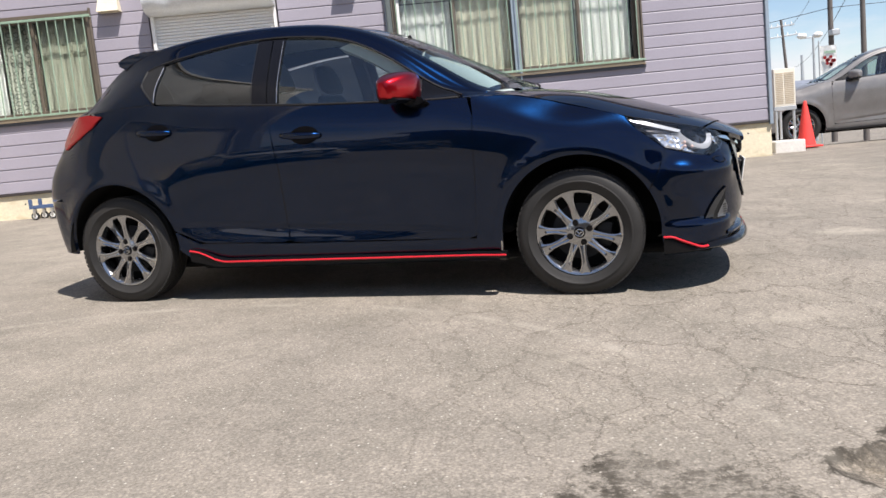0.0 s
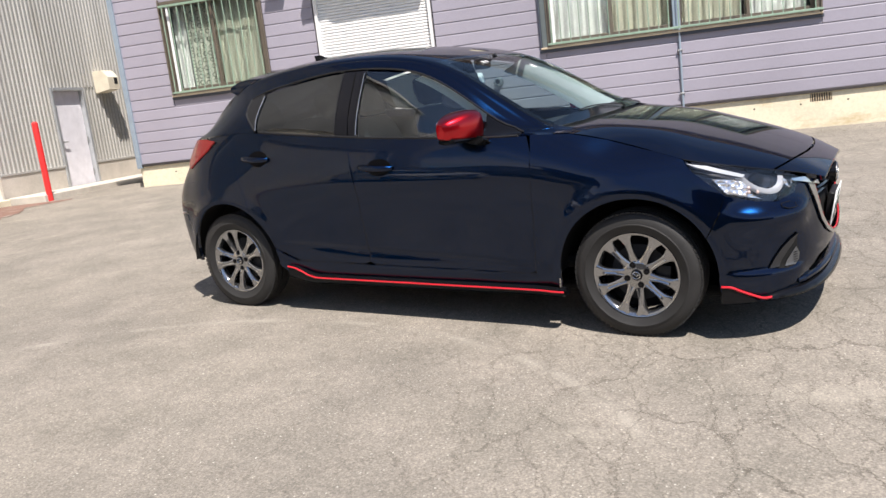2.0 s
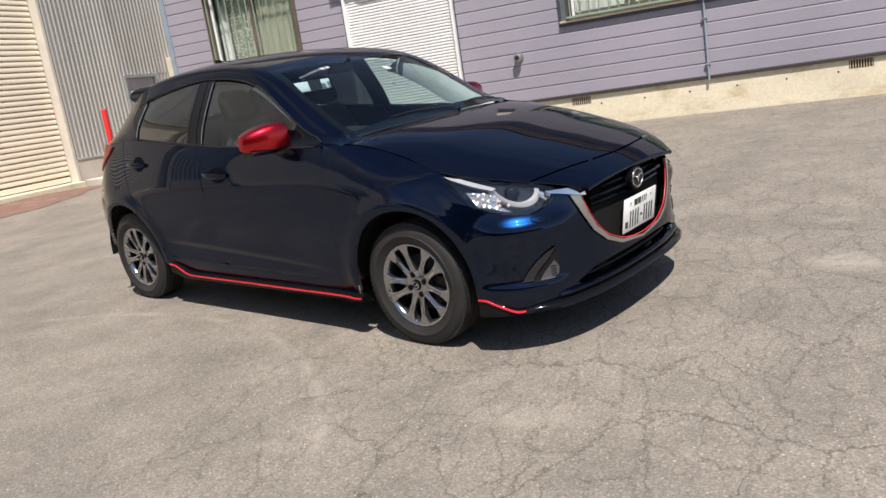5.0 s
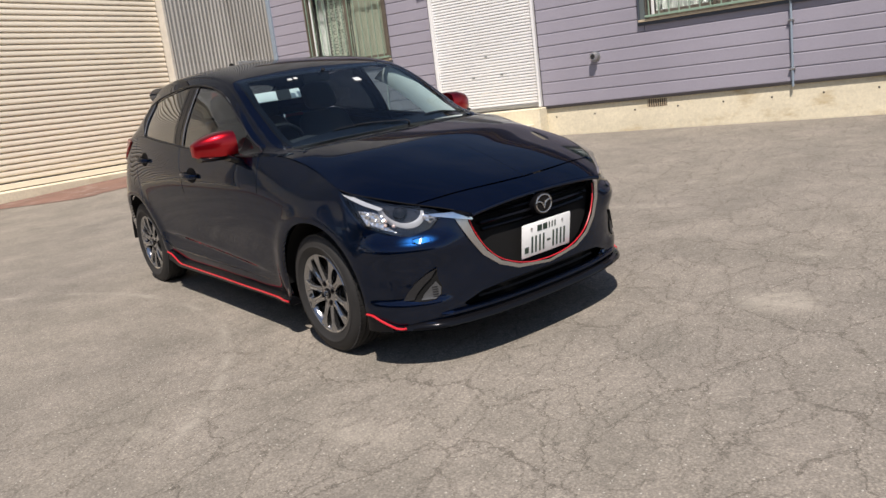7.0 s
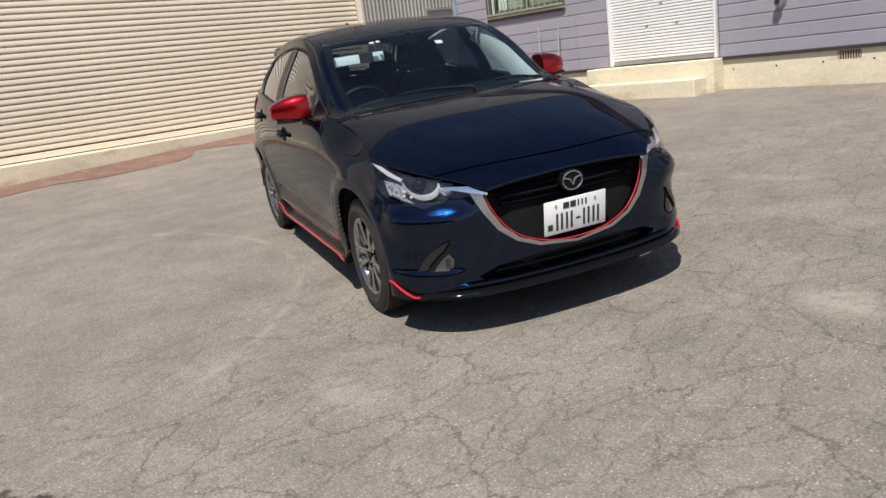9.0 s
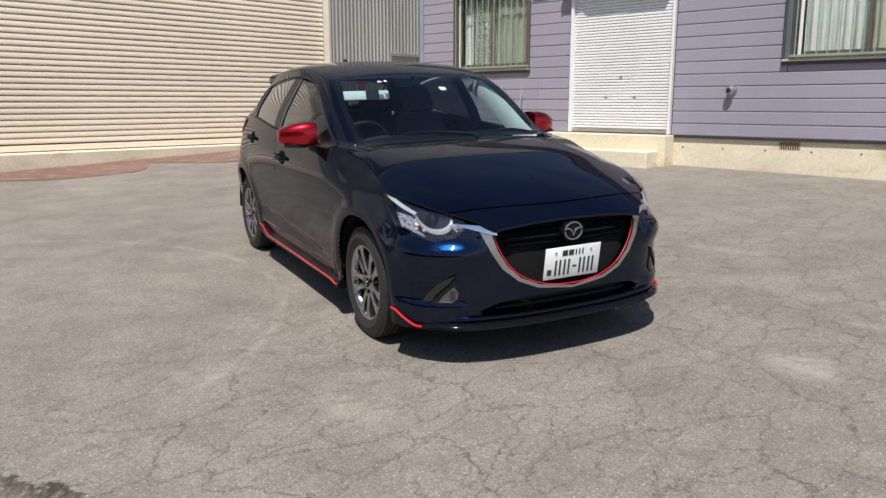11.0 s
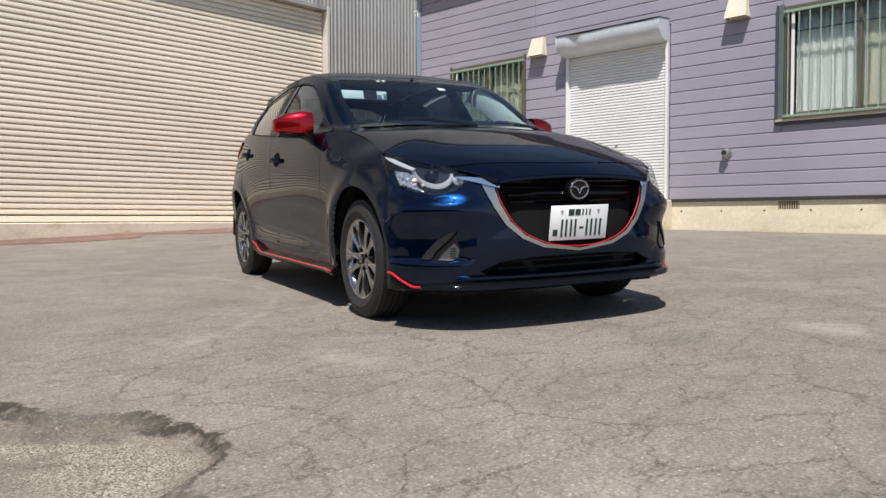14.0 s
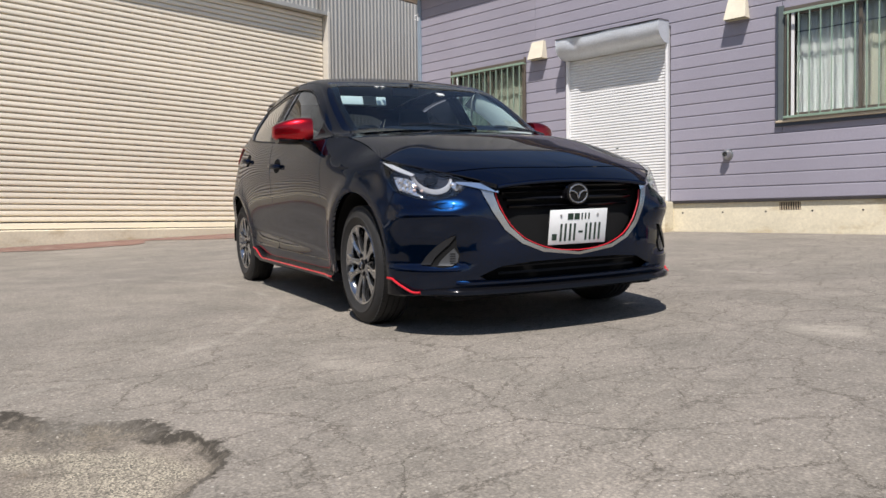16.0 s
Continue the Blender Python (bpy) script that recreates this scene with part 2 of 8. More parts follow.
    arcm = mathn(nt, "MULTIPLY", ramp(nt, arcd, 0.0, (1, 1, 1), 0.05, (0, 0, 0)), mathn(nt, "MULTIPLY", ramp(nt, gone, 0.38, (0, 0, 0), 0.62, (0.32,) * 3), ramp(nt, sep.outputs["Y"], 0.3, (0, 0, 0), 0.95, (1, 1, 1))))
    col = mixc(nt, arcm, col, (0.42, 0.39, 0.33))
    link(nt, col, b.inputs["Base Color"])
    b.inputs["Roughness"].default_value, b.inputs["Specular IOR Level"].default_value = 0.9, 0.25
    h = mathn(nt, "SUBTRACT", mathn(nt, "ADD", mathn(nt, "MULTIPLY", grit, 0.5), mathn(nt, "MULTIPLY", fine, 0.6)), mathn(nt, "ADD", mathn(nt, "MULTIPLY", crack, 1.2), mathn(nt, "MULTIPLY", floor_, 1.0)))
    bump_to(nt, b, h, 0.4, 0.004)
    return m


def glass(name, tint=(0.9, 0.95, 0.93), rough=0.0):
    m, nt, b = node_mat(name)
    b.inputs["Base Color"].default_value = (*tint, 1)
    b.inputs["Roughness"].default_value, b.inputs["IOR"].default_value = rough, 1.45
    b.inputs["Transmission Weight"].default_value = 1.0
    return m


def car_paint(name, base, flake, rough=0.3, edge=(0.6, 0.6, 0.6)):
    """Metallic base under a clear coat."""
    m, nt, b = node_mat(name)
    tc = nt.nodes.new("ShaderNodeTexCoord").outputs["Object"]
    spark, dust = noise_of(nt, tc, 900, 1, 0.5), noise_of(nt, tc, 5, 5, 0.6)
    col = ramp(nt, spark, 0.35, base, 0.75, flake)
    link(nt, col, b.inputs["Base Color"])
    b.inputs["Metallic"].default_value = 1.0
    b.inputs["Roughness"].default_value = rough
    b.inputs["Coat Weight"].default_value = 1.0
    link(nt, ramp(nt, dust, 0.3, (0.012,) * 3, 0.75, (0.03,) * 3), b.inputs["Coat Roughness"])
    b.inputs["Coat IOR"].default_value = 1.39
    b.inputs["Specular Tint"].default_value = (*edge, 1)      # keeps the flakes dark at grazing angles
    return m


def flake_paint(name, dark, flake, pigment):
    """Fine blue flakes under a clear coat that mirrors by its angle."""
    m = bpy.data.materials.new(name)
    m.use_nodes = True
    nt = m.node_tree
    nt.nodes.clear()
    out, mix = nt.nodes.new("ShaderNodeOutputMaterial"), nt.nodes.new("ShaderNodeMixShader")
    wide, both = nt.nodes.new("ShaderNodeBsdfDiffuse"), nt.nodes.new("ShaderNodeMixShader")      # pigment between the flakes
    base, coat, lw = nt.nodes.new("ShaderNodeBsdfAnisotropic"), nt.nodes.new("ShaderNodeBsdfAnisotropic"), nt.nodes.new("ShaderNodeLayerWeight")
    tc = nt.nodes.new("ShaderNodeTexCoord").outputs["Object"]
    base.distribution, base.inputs["Roughness"].default_value = "BECKMANN", 0.31
    coat.distribution = "GGX"
    tint = ramp(nt, noise_of(nt, tc, 900, 1, 0.5), 0.35, dark, 0.75, flake)
    link(nt, tint, base.inputs["Color"])
    wide.inputs["Color"].default_value = (*pigment, 1)
    both.inputs[0].default_value = 0.5
    link(nt, base.outputs[0], both.inputs[1]), link(nt, wide.outputs[0], both.inputs[2])
    link(nt, ramp(nt, noise_of(nt, tc, 5, 5, 0.6), 0.3, (0.012,) * 3, 0.75, (0.035,) * 3), coat.inputs["Roughness"])
    lw.inputs["Blend"].default_value = 0.5
    f = mathn(nt, "ADD", mathn(nt, "MULTIPLY", mathn(nt, "POWER", lw.outputs["Facing"], 5.0), 0.93), 0.040)
    link(nt, f, mix.inputs[0]), link(nt, both.outputs[0], mix.inputs[1]), link(nt, coat.outputs[0], mix.inputs[2]), link(nt, mix.outputs[0], out.inputs[0])
    return m


def plain(name, base, rough=0.5, metal=0.0, spec=0.5, coat=0.0, fine=120, bump=0.0, var=0.08):
    return surf(name, base, rough, metal, var, 6.0, fine, bump, 0.001, spec, coat)


M_ASPHALT = asphalt()
M_SIDING = surf("lilac_siding", (0.306, 0.288, 0.338), 0.55, var=0.06, coarse=0.7, fine=70, bump=0.12, piece=0.035, dirt=(0.36, 0.31, 0.34), dirt_at=0.66, stretch=(1, 1, 0.3))
M_BACKING = plain("dark_underlay", (0.06, 0.055, 0.06), 0.9)
M_FOUND = surf("cream_foundation", (0.71, 0.64, 0.475), 0.8, var=0.12, coarse=1.1, fine=28, bump=0.2, dirt=(0.46, 0.35, 0.18), dirt_at=0.55, stretch=(0.7, 0.7, 1.8))
M_CONC = surf("grey_concrete", (0.50, 0.46, 0.40), 0.85, var=0.14, coarse=2.2, fine=50, bump=0.3, dirt=(0.26, 0.23, 0.19))
M_WHITE_SLAT = surf("white_shutter_paint", (0.78, 0.78, 0.77), 0.5, var=0.04, coarse=1.0, fine=60, bump=0.05, dirt=(0.62, 0.60, 0.56), dirt_at=0.68)
M_CREAM_SLAT = surf("cream_shutter_paint", (0.83, 0.748, 0.60), 0.5, var=0.06, coarse=0.6, fine=50, bump=0.06, piece=0.02, dirt=(0.50, 0.40, 0.28), dirt_at=0.66, stretch=(1, 0.3, 1.4))
M_BOX = surf("pale_grey_sheet", (0.60, 0.63, 0.66), 0.4, metal=0.2, var=0.05, coarse=3, bump=0.05)
M_CORR = surf("grey_corrugated_steel", (0.435, 0.425, 0.395), 0.5, metal=0.2, var=0.14, coarse=0.9, fine=30, bump=0.06, stretch=(1, 1, 0.12), dirt=(0.25, 0.23, 0.195), dirt_at=0.58)
M_TRIM_BLUE = plain("blue_grey_trim", (0.26, 0.32, 0.38), 0.45, metal=0.1)
M_TRIM_CREAM = plain("cream_steel_trim", (0.62, 0.58, 0.50), 0.5)
M_EAVE = surf("brown_fascia", (0.115, 0.082, 0.068), 0.6, var=0.15)
M_SOFFIT = plain("cream_soffit", (0.62, 0.54, 0.46), 0.7)
M_FRAME = plain("bronze_window_frame", (0.155, 0.128, 0.10), 0.4, metal=0.35)
M_GREEN = surf("green_grille_paint", (0.27, 0.38, 0.29), 0.45, metal=0.2, var=0.12, coarse=6, dirt=(0.30, 0.30, 0.24))
M_SHEER = surf("grey_green_sheer", (0.46, 0.47, 0.37), 0.9, var=0.10, coarse=4, fine=200, bump=0.05, stretch=(3, 3, 0.4))
M_CURTAIN = surf("white_curtain", (0.84, 0.85, 0.83), 0.9, var=0.05, coarse=3, fine=300, bump=0.05)


def ring_cloth():
    """Curtain cloth with rows of embroidered rings."""
    m, nt, b = node_mat("ring_patterned_drape")
    sep, com = nt.nodes.new("ShaderNodeSeparateXYZ"), nt.nodes.new("ShaderNodeCombineXYZ")
    pos = nt.nodes.new("ShaderNodeNewGeometry").outputs["Position"]
    link(nt, pos, sep.inputs[0]), link(nt, sep.outputs["X"], com.inputs["X"]), link(nt, sep.outputs["Z"], com.inputs["Y"])
    v = nt.nodes.new("ShaderNodeTexVoronoi")
    v.voronoi_dimensions = "2D"
    v.inputs["Scale"].default_value, v.inputs["Randomness"].default_value = 9.0, 0.35
    link(nt, com.outputs[0], v.inputs["Vector"])
    r = mathn(nt, "ABSOLUTE", mathn(nt, "SUBTRACT", v.outputs["Distance"], 0.30))
    col = ramp(nt, noise_of(nt, pos, 5, 5, 0.6), 0.3, (0.44, 0.46, 0.39), 0.7, (0.64, 0.66, 0.57))
    col = mixc(nt, ramp(nt, r, 0.05, (0.8,) * 3, 0.10, (0, 0, 0)), col, (0.12, 0.15, 0.12))
    col = mixc(nt, ramp(nt, noise_of(nt, pos, 14, 4, 0.7, (1, 1, 0.4)), 0.55, (0, 0, 0), 0.66, (0.6,) * 3), col, (0.22, 0.26, 0.22))
    link(nt, col, b.inputs["Base Color"])
    b.inputs["Roughness"].default_value = 0.9
    return m


M_DRAPE = ring_cloth()
M_BEIGE = surf("beige_blind", (0.64, 0.62, 0.50), 0.85, var=0.06, coarse=3, fine=120)
# dark colour stands in for an unlit interior
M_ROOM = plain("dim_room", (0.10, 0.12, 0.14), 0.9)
M_WINGLASS = glass("window_pane", (0.86, 0.92, 0.90))
M_POST = plain("grey_green_metal", (0.105, 0.125, 0.125), 0.5)
M_SLATE = plain("slate_grey_metal", (0.055, 0.065, 0.085), 0.5)
M_SILL = plain("tan_sill", (0.50, 0.41, 0.29), 0.6)
M_RED = surf("red_post_paint", (0.72, 0.03, 0.03), 0.4, var=0.06)
M_CONE = surf("red_cone_plastic", (0.80, 0.06, 0.05), 0.55, var=0.05)
M_DOOR = plain("pale_lilac_door_paint", (0.74, 0.73, 0.77), 0.45)
M_DRIP = plain("black_brown_drip_metal", (0.035, 0.03, 0.03), 0.6)
M_STEEL = plain("bare_steel", (0.55, 0.55, 0.54), 0.32, metal=0.9)
M_BEIGE_SHEET = plain("cream_sheet_metal", (0.70, 0.64, 0.50), 0.5)
M_DARK = plain("dark_gap", (0.015, 0.015, 0.015), 0.8)
M_BRICKGROUND = surf("rust_brown_paving", (0.19, 0.108, 0.08), 0.9, var=0.2, coarse=1.8, fine=60, bump=0.3, dirt=(0.33, 0.28, 0.24), dirt_at=0.55)
M_BLUE = plain("blue_trolley_paint", (0.06, 0.10, 0.20), 0.5)
M_RUBBER = surf("tyre_rubber", (0.024, 0.0235, 0.023), 0.62, var=0.2, coarse=8, fine=150, bump=0.15, dist=0.001, spec=0.35)
M_GALV = plain("galvanised_steel", (0.52, 0.54, 0.55), 0.45, metal=0.6)
M_AC = plain("ivory_ac_casing", (0.72, 0.68, 0.58), 0.5)


# ---- building helpers ----
def add_box(bm, a, b, bevel=0.0, seg=1):
    r = bmesh.ops.create_cube(bm, size=1.0)
    c = [(p + q) / 2 for p, q in zip(a, b)]
    s = [abs(q - p) for p, q in zip(a, b)]
    bmesh.ops.scale(bm, vec=s, verts=r["verts"])
    bmesh.ops.translate(bm, vec=c, verts=r["verts"])
    if bevel:
        es = {e for v in r["verts"] for e in v.link_edges}
        bmesh.ops.bevel(bm, geom=list(es), offset=bevel, segments=seg, affect="EDGES", profile=0.5)


def add_cyl(bm, p, q, r1, r2=None, seg=16, caps=True):
    p, q = Vector(p), Vector(q)
    d = q - p
    m = Matrix.Translation((p + q) / 2) @ d.to_track_quat("Z", "Y").to_matrix().to_4x4()
    bmesh.ops.create_cone(bm, cap_ends=caps, segments=seg, radius1=r1, radius2=r1 if r2 is None else r2, depth=d.length, matrix=m)


def add_tube(bm, pts, r, seg=8, closed=False):
    """A round bar along a line of points."""
    pts = [Vector(p) for p in pts]
    rings, n = [], len(pts)
    for i, p in enumerate(pts):
        a, b = pts[i - 1] if i or closed else p, pts[(i + 1) % n] if i < n - 1 or closed else p
        q = (b - a).to_track_quat("Z", "Y")
        rings.append([bm.verts.new(p + q @ Vector((r * math.cos(k * 2 * math.pi / seg), r * math.sin(k * 2 * math.pi / seg), 0))) for k in range(seg)])
    for i in range(n if closed else n - 1):
        A, B = rings[i], rings[(i + 1) % n]
        off = 0
        if closed and i == n - 1:
            off = min(range(seg), key=lambda o: (A[0].co - B[o].co).length)
        for k in range(seg):
            bm.faces.new((A[k], A[(k + 1) % seg], B[(k + 1 + off) % seg], B[(k + off) % seg]))
    if not closed:
        bm.faces.new(rings[0][::-1]), bm.faces.new(rings[-1])


def add_extrude(bm, poly, axis, lo, hi):
    """A prism: a polygon in the two other axes, drawn out along axis (0, 1 or 2)."""
    def at(p, w):
        v = list(p)
        v.insert(axis, w)
        return v
    A, B = [bm.verts.new(at(p, lo)) for p in poly], [bm.verts.new(at(p, hi)) for p in poly]
    n = len(poly)
    for i in range(n):
        bm.faces.new((A[i], A[(i + 1) % n], B[(i + 1) % n], B[i]))
    bm.faces.new(A[::-1]), bm.faces.new(B)


def mesh_of(name, bm, material, smooth=False, angle=35):
    bmesh.ops.recalc_face_normals(bm, faces=bm.faces)
    me = bpy.data.meshes.new(name)
    bm.to_mesh(me)
    bm.free()
    me.materials.append(material)
    if smooth:
        me.shade_smooth()
        me.set_sharp_from_angle(angle=radians(angle))
    return me


def part(name, bm, material, parent=None, label="", smooth=False, angle=35):
    ob = new(name, bm if isinstance(bm, bpy.types.Mesh) else mesh_of(name, bm, material, smooth, angle))
    if parent:
        ob.parent = parent
    if label:
        tagged(ob, label)
    return ob


def structure(name, bm, material, label="", smooth=False):
    return tagged(part(name, bm, material, None, label, smooth), kind="structure")


def thing(name, label, category, at=(0, 0, 0), group=""):
    return tagged(_place(new(name), at), label, category, group)


def _place(ob, at):
    ob.location = at
    return ob


def here(parent, ob):
    """Parent without moving: the part was built in world places."""
    ob.parent = parent
    ob.matrix_parent_inverse = parent.matrix_basis.inverted()
    return ob


def gz(x, y):
    """Height of the sloping lot."""
    def soft(v, lo, hi):
        return lo + math.log1p(math.exp(min(40, 2 * (v - lo)))) / 2 - math.log1p(math.exp(min(40, 2 * (v - hi)))) / 2
    dip = 0.12 / (1 + math.exp(min(40, (x + 8.4) / 0.35))) / (1 + math.exp(min(40, (10.9 - y) / 0.4)))      # lower before the service door
    return -0.118 - 0.0135 * soft(x, -9.0, 7.0) + 0.0383 * soft(y, -7.0, 13.6) - dip
# ---- ground ----
def build_ground():
    near = [i * 0.4 for i in range(-30, 46)]
    def fine(base, lo, hi, step):
        return sorted([v for v in base if not lo <= v <= hi] + [lo + step * i for i in range(int((hi - lo) / step) + 1)])
    def wear(x, y):
        """How far a place lies inside the scabbed hole: above 0 within its ragged rim."""
        if not (-1.2 < x < 2.6 and 0.2 < y < 2.8):
            return -1.0
        n = noise.fractal(Vector((x * 4.2, y * 4.2, 3.0)), 0.7, 2.1, 6) * 0.27
        sway = noise.noise_vector(Vector((x * 2.6, y * 2.6, 5.0))) * 0.15
        x, y = x + sway.x, y + sway.y
        pits = ((1.55, 1.62, 0.42, 0.42), (2.15, 1.45, 0.38, 0.40), (1.00, 1.45, 0.36, 0.40), (0.17, 1.47, 0.29, 0.25))
        deep = [1 - math.hypot((x - cx) / rx, (y - cy) / ry) for cx, cy, rx, ry in pits]
        return max(-1.0, min(1.0, max(max(deep[:3]) * 1.6 + n, min(-0.06, deep[3] * 1.2 + 1.3 * n))))
    def grit(x, y):
        """Where pale washed gravel lies bare in the hole."""
        if not (-1.2 < x < 2.6 and 0.2 < y < 2.8):
            return 0.0
        n = noise.fractal(Vector((x * 6.0, y * 6.0, 9.0)), 0.8, 2.1, 5) * 0.35
        lobes = ((1.58, 1.80, 0.32, 0.20), (2.20, 1.66, 0.26, 0.15), (1.30, 1.70, 0.14, 0.07))
        return max(0.0, min(1.0, 2.2 * (max(1 - math.hypot((x - cx) / rx, (y - cy) / ry) for cx, cy, rx, ry in lobes) + n)))
    xs = [-3000, -900, -300, -120, -60, -35, -22, -16] + [v - 2 for v in near] + [20, 26, 40, 70, 130, 300, 900, 3000]
    ys = [-3000, -900, -300, -120, -60, -35, -22, -16] + near + [22, 28, 40, 70, 130, 300, 900, 3000]
    xs, ys = fine(xs, -0.7, 2.6, 0.022), fine(ys, 0.9, 2.3, 0.022)
    bm = bmesh.new()
    bm.verts.layers.float.new("wear"), bm.verts.layers.float.new("grit")
    lay, lay2 = bm.verts.layers.float["wear"], bm.verts.layers.float["grit"]
    rows = []
    for y in ys:
        row = []
        for x in xs:
            w = wear(x, y)
            k = max(0.0, min(1.0, w / 0.22))
            v = bm.verts.new((x, y, gz(x, y) - 0.026 * k * k * (3 - 2 * k)))
            v[lay], v[lay2] = w, grit(x, y)
            row.append(v)
        rows.append(row)
    for a, b in zip(rows, rows[1:]):
        for i in range(len(xs) - 1):
            bm.faces.new((a[i], a[i + 1], b[i + 1], b[i]))
    structure("ground", bm, M_ASPHALT, "bleached grey cracked asphalt lot", True)


build_ground()

WY, WX0, WX1 = 11.68, -7.43, 5.13        # lilac house: front face, west and east corner
BASE, TOP = 0.80, 4.92                   # foot of the boards, soffit
HOLES = [(-6.54, -4.83, 1.86, 3.33), (-3.95, -2.13, 0.80, 3.40), (-0.45, 3.22, 1.84, 3.33)]


def lilac_house():
    # wall core round the openings
    bm = bmesh.new()
    x = WX0
    for x0, x1, z0, z1 in HOLES:
        add_box(bm, (x, WY + 0.02, BASE), (x0, WY + 0.2, TOP))
        if z0 > BASE + 0.01:
            add_box(bm, (x0, WY + 0.02, BASE), (x1, WY + 0.2, z0))
        add_box(bm, (x0, WY + 0.02, z1), (x1, WY + 0.2, TOP))
        x = x1
    add_box(bm, (x, WY + 0.02, BASE), (WX1, WY + 0.2, TOP))
    wall = structure("wall_south", bm, M_BACKING, "lilac horizontal-board house wall")
    # side and back walls, roof
    bm = bmesh.new()
    add_box(bm, (WX0, WY + 0.2, BASE), (WX0 + 0.2, 21, TOP))
    structure("wall_west", bm, M_SIDING, "lilac side wall of the house")
    bm = bmesh.new()
    add_box(bm, (WX1 - 0.2, WY + 0.2, BASE), (WX1, 21, TOP))
    structure("wall_east", bm, M_SIDING, "lilac side wall of the house")
    bm = bmesh.new()
    add_box(bm, (WX0 + 0.2, 20.8, BASE), (WX1 - 0.2, 21, TOP))
    structure("wall_north", bm, M_SIDING, "lilac back wall of the house")
    # foundation with its vents' openings left as recesses
    bm = bmesh.new()
    y0, y1 = WY + 0.012, WY + 0.2
    vents = (-5.62, -0.38, 3.21)
    x = WX0
    for v in vents:
        add_box(bm, (x, y0, -0.2), (v - 0.14, y1, BASE))
        add_box(bm, (v - 0.14, y0, -0.2), (v + 0.14, y1, 0.645))
        add_box(bm, (v - 0.14, y0, 0.755), (v + 0.14, y1, BASE))
        x = v + 0.14
    add_box(bm, (x, y0, -0.2), (WX1, y1, BASE))
    add_box(bm, (WX0, y1, -0.2), (WX0 + 0.2, 21, BASE)), add_box(bm, (WX1 - 0.2, y1, -0.2), (WX1, 21, BASE))
    fnd = structure("foundation", bm, M_FOUND, "cream painted concrete foundation with stains")
    for v in vents:
        vent = thing("foundation_vent", "rusty slotted vent grille in the foundation", "vent", (v, y0, 0.70), "foundation vents")
        bm = bmesh.new()
        add_box(bm, (-0.14, 0.06, -0.055), (0.14, 0.07, 0.055))
        part("backing", bm, M_DARK, vent)
        for i in range(9):
            bm = bmesh.new()
            x = -0.125 + i * 0.031
            add_box(bm, (x - 0.006, -0.004, -0.053), (x + 0.006, 0.02, 0.053), 0.002)
            part("slat", bm, M_SILL, vent)
    # tie holes in the foundation
    bm = bmesh.new()
    for i in range(-14, 6):
        x = 1.73 + i * 0.608
        if not any(abs(x - v) < 0.25 for v in vents):
            add_cyl(bm, (x, y0 - 0.002, 0.63), (x, y0 + 0.02, 0.63), 0.013, seg=8)
    here(fnd, part("tie_hole", bm, M_DARK))
    # dark drip edge under the boards
    bm = bmesh.new()
    add_box(bm, (WX0, WY - 0.024, BASE - 0.034), (WX1, WY + 0.02, BASE + 0.004), 0.004)
    structure("drip_edge", bm, M_DRIP, "dark brown drip edge under the boards")
    # corner posts
    for x, s in ((WX0, -1), (WX1, 1)):
        bm = bmesh.new()
        add_box(bm, (x - 0.03 if s < 0 else x - 0.035, WY - 0.045, BASE - 0.06), (x + 0.055 if s < 0 else x + 0.02, WY + 0.03, TOP), 0.006)
        structure("trim_corner", bm, M_TRIM_BLUE, "blue-grey metal corner trim")
    hook = thing("cable_bracket", "small white metal cable bracket under the eave", "bracket", (WX0, WY - 0.046, 4.47))
    bm = bmesh.new()
    add_box(bm, (WX0 - 0.025, WY - 0.052, 4.46), (WX0 + 0.015, WY - 0.046, 4.60), 0.002)
    here(hook, part("plate", bm, M_WHITE_SLAT))
    bm = bmesh.new()
    add_tube(bm, [(WX0 - 0.005, WY - 0.05, 4.57), (WX0 - 0.03, WY - 0.09, 4.565), (WX0 - 0.05, WY - 0.11, 4.53), (WX0 - 0.045, WY - 0.10, 4.49), (WX0 - 0.02, WY - 0.085, 4.48)], 0.010, 8)
    here(hook, part("hook", bm, M_WHITE_SLAT, None, "", True))
    # eave
    bm = bmesh.new()
    add_box(bm, (WX0 - 0.34, WY - 0.20, TOP), (WX1 + 0.3, WY + 0.02, TOP + 0.02))
    add_box(bm, (WX0 - 0.34, WY + 0.02, TOP), (WX1 + 0.3, 21.3, TOP + 0.02))
    structure("soffit", bm, M_SOFFIT, "cream soffit boards")
    bm = bmesh.new()
    add_box(bm, (WX0 - 0.37, WY - 0.23, TOP - 0.012), (WX1 + 0.33, WY - 0.20, TOP + 0.20), 0.005)
    add_box(bm, (WX0 - 0.37, WY - 0.20, TOP - 0.012), (WX0 - 0.34, 21.3, TOP + 0.20), 0.005)
    add_box(bm, (WX0 - 0.40, WY - 0.26, TOP + 0.20), (WX1 + 0.36, 21.4, TOP + 0.24), 0.005)
    structure("roof_edge", bm, M_EAVE, "brown metal fascia and roof edge")
    # boards
    def board_mesh(length):
        bm = bmesh.new()
        prof = [(0.02, 0.0), (-0.005, 0.0), (-0.012, 0.005), (-0.0125, 0.014), (-0.009, 0.156), (-0.004, 0.167), (0.001, 0.1745), (0.02, 0.1745)]
        add_extrude(bm, prof, 0, 0, length)
        return mesh_of("siding_board", bm, M_SIDING)
    cache, n, pitch = {}, 0, 0.1755
    rnd = random.Random(4)
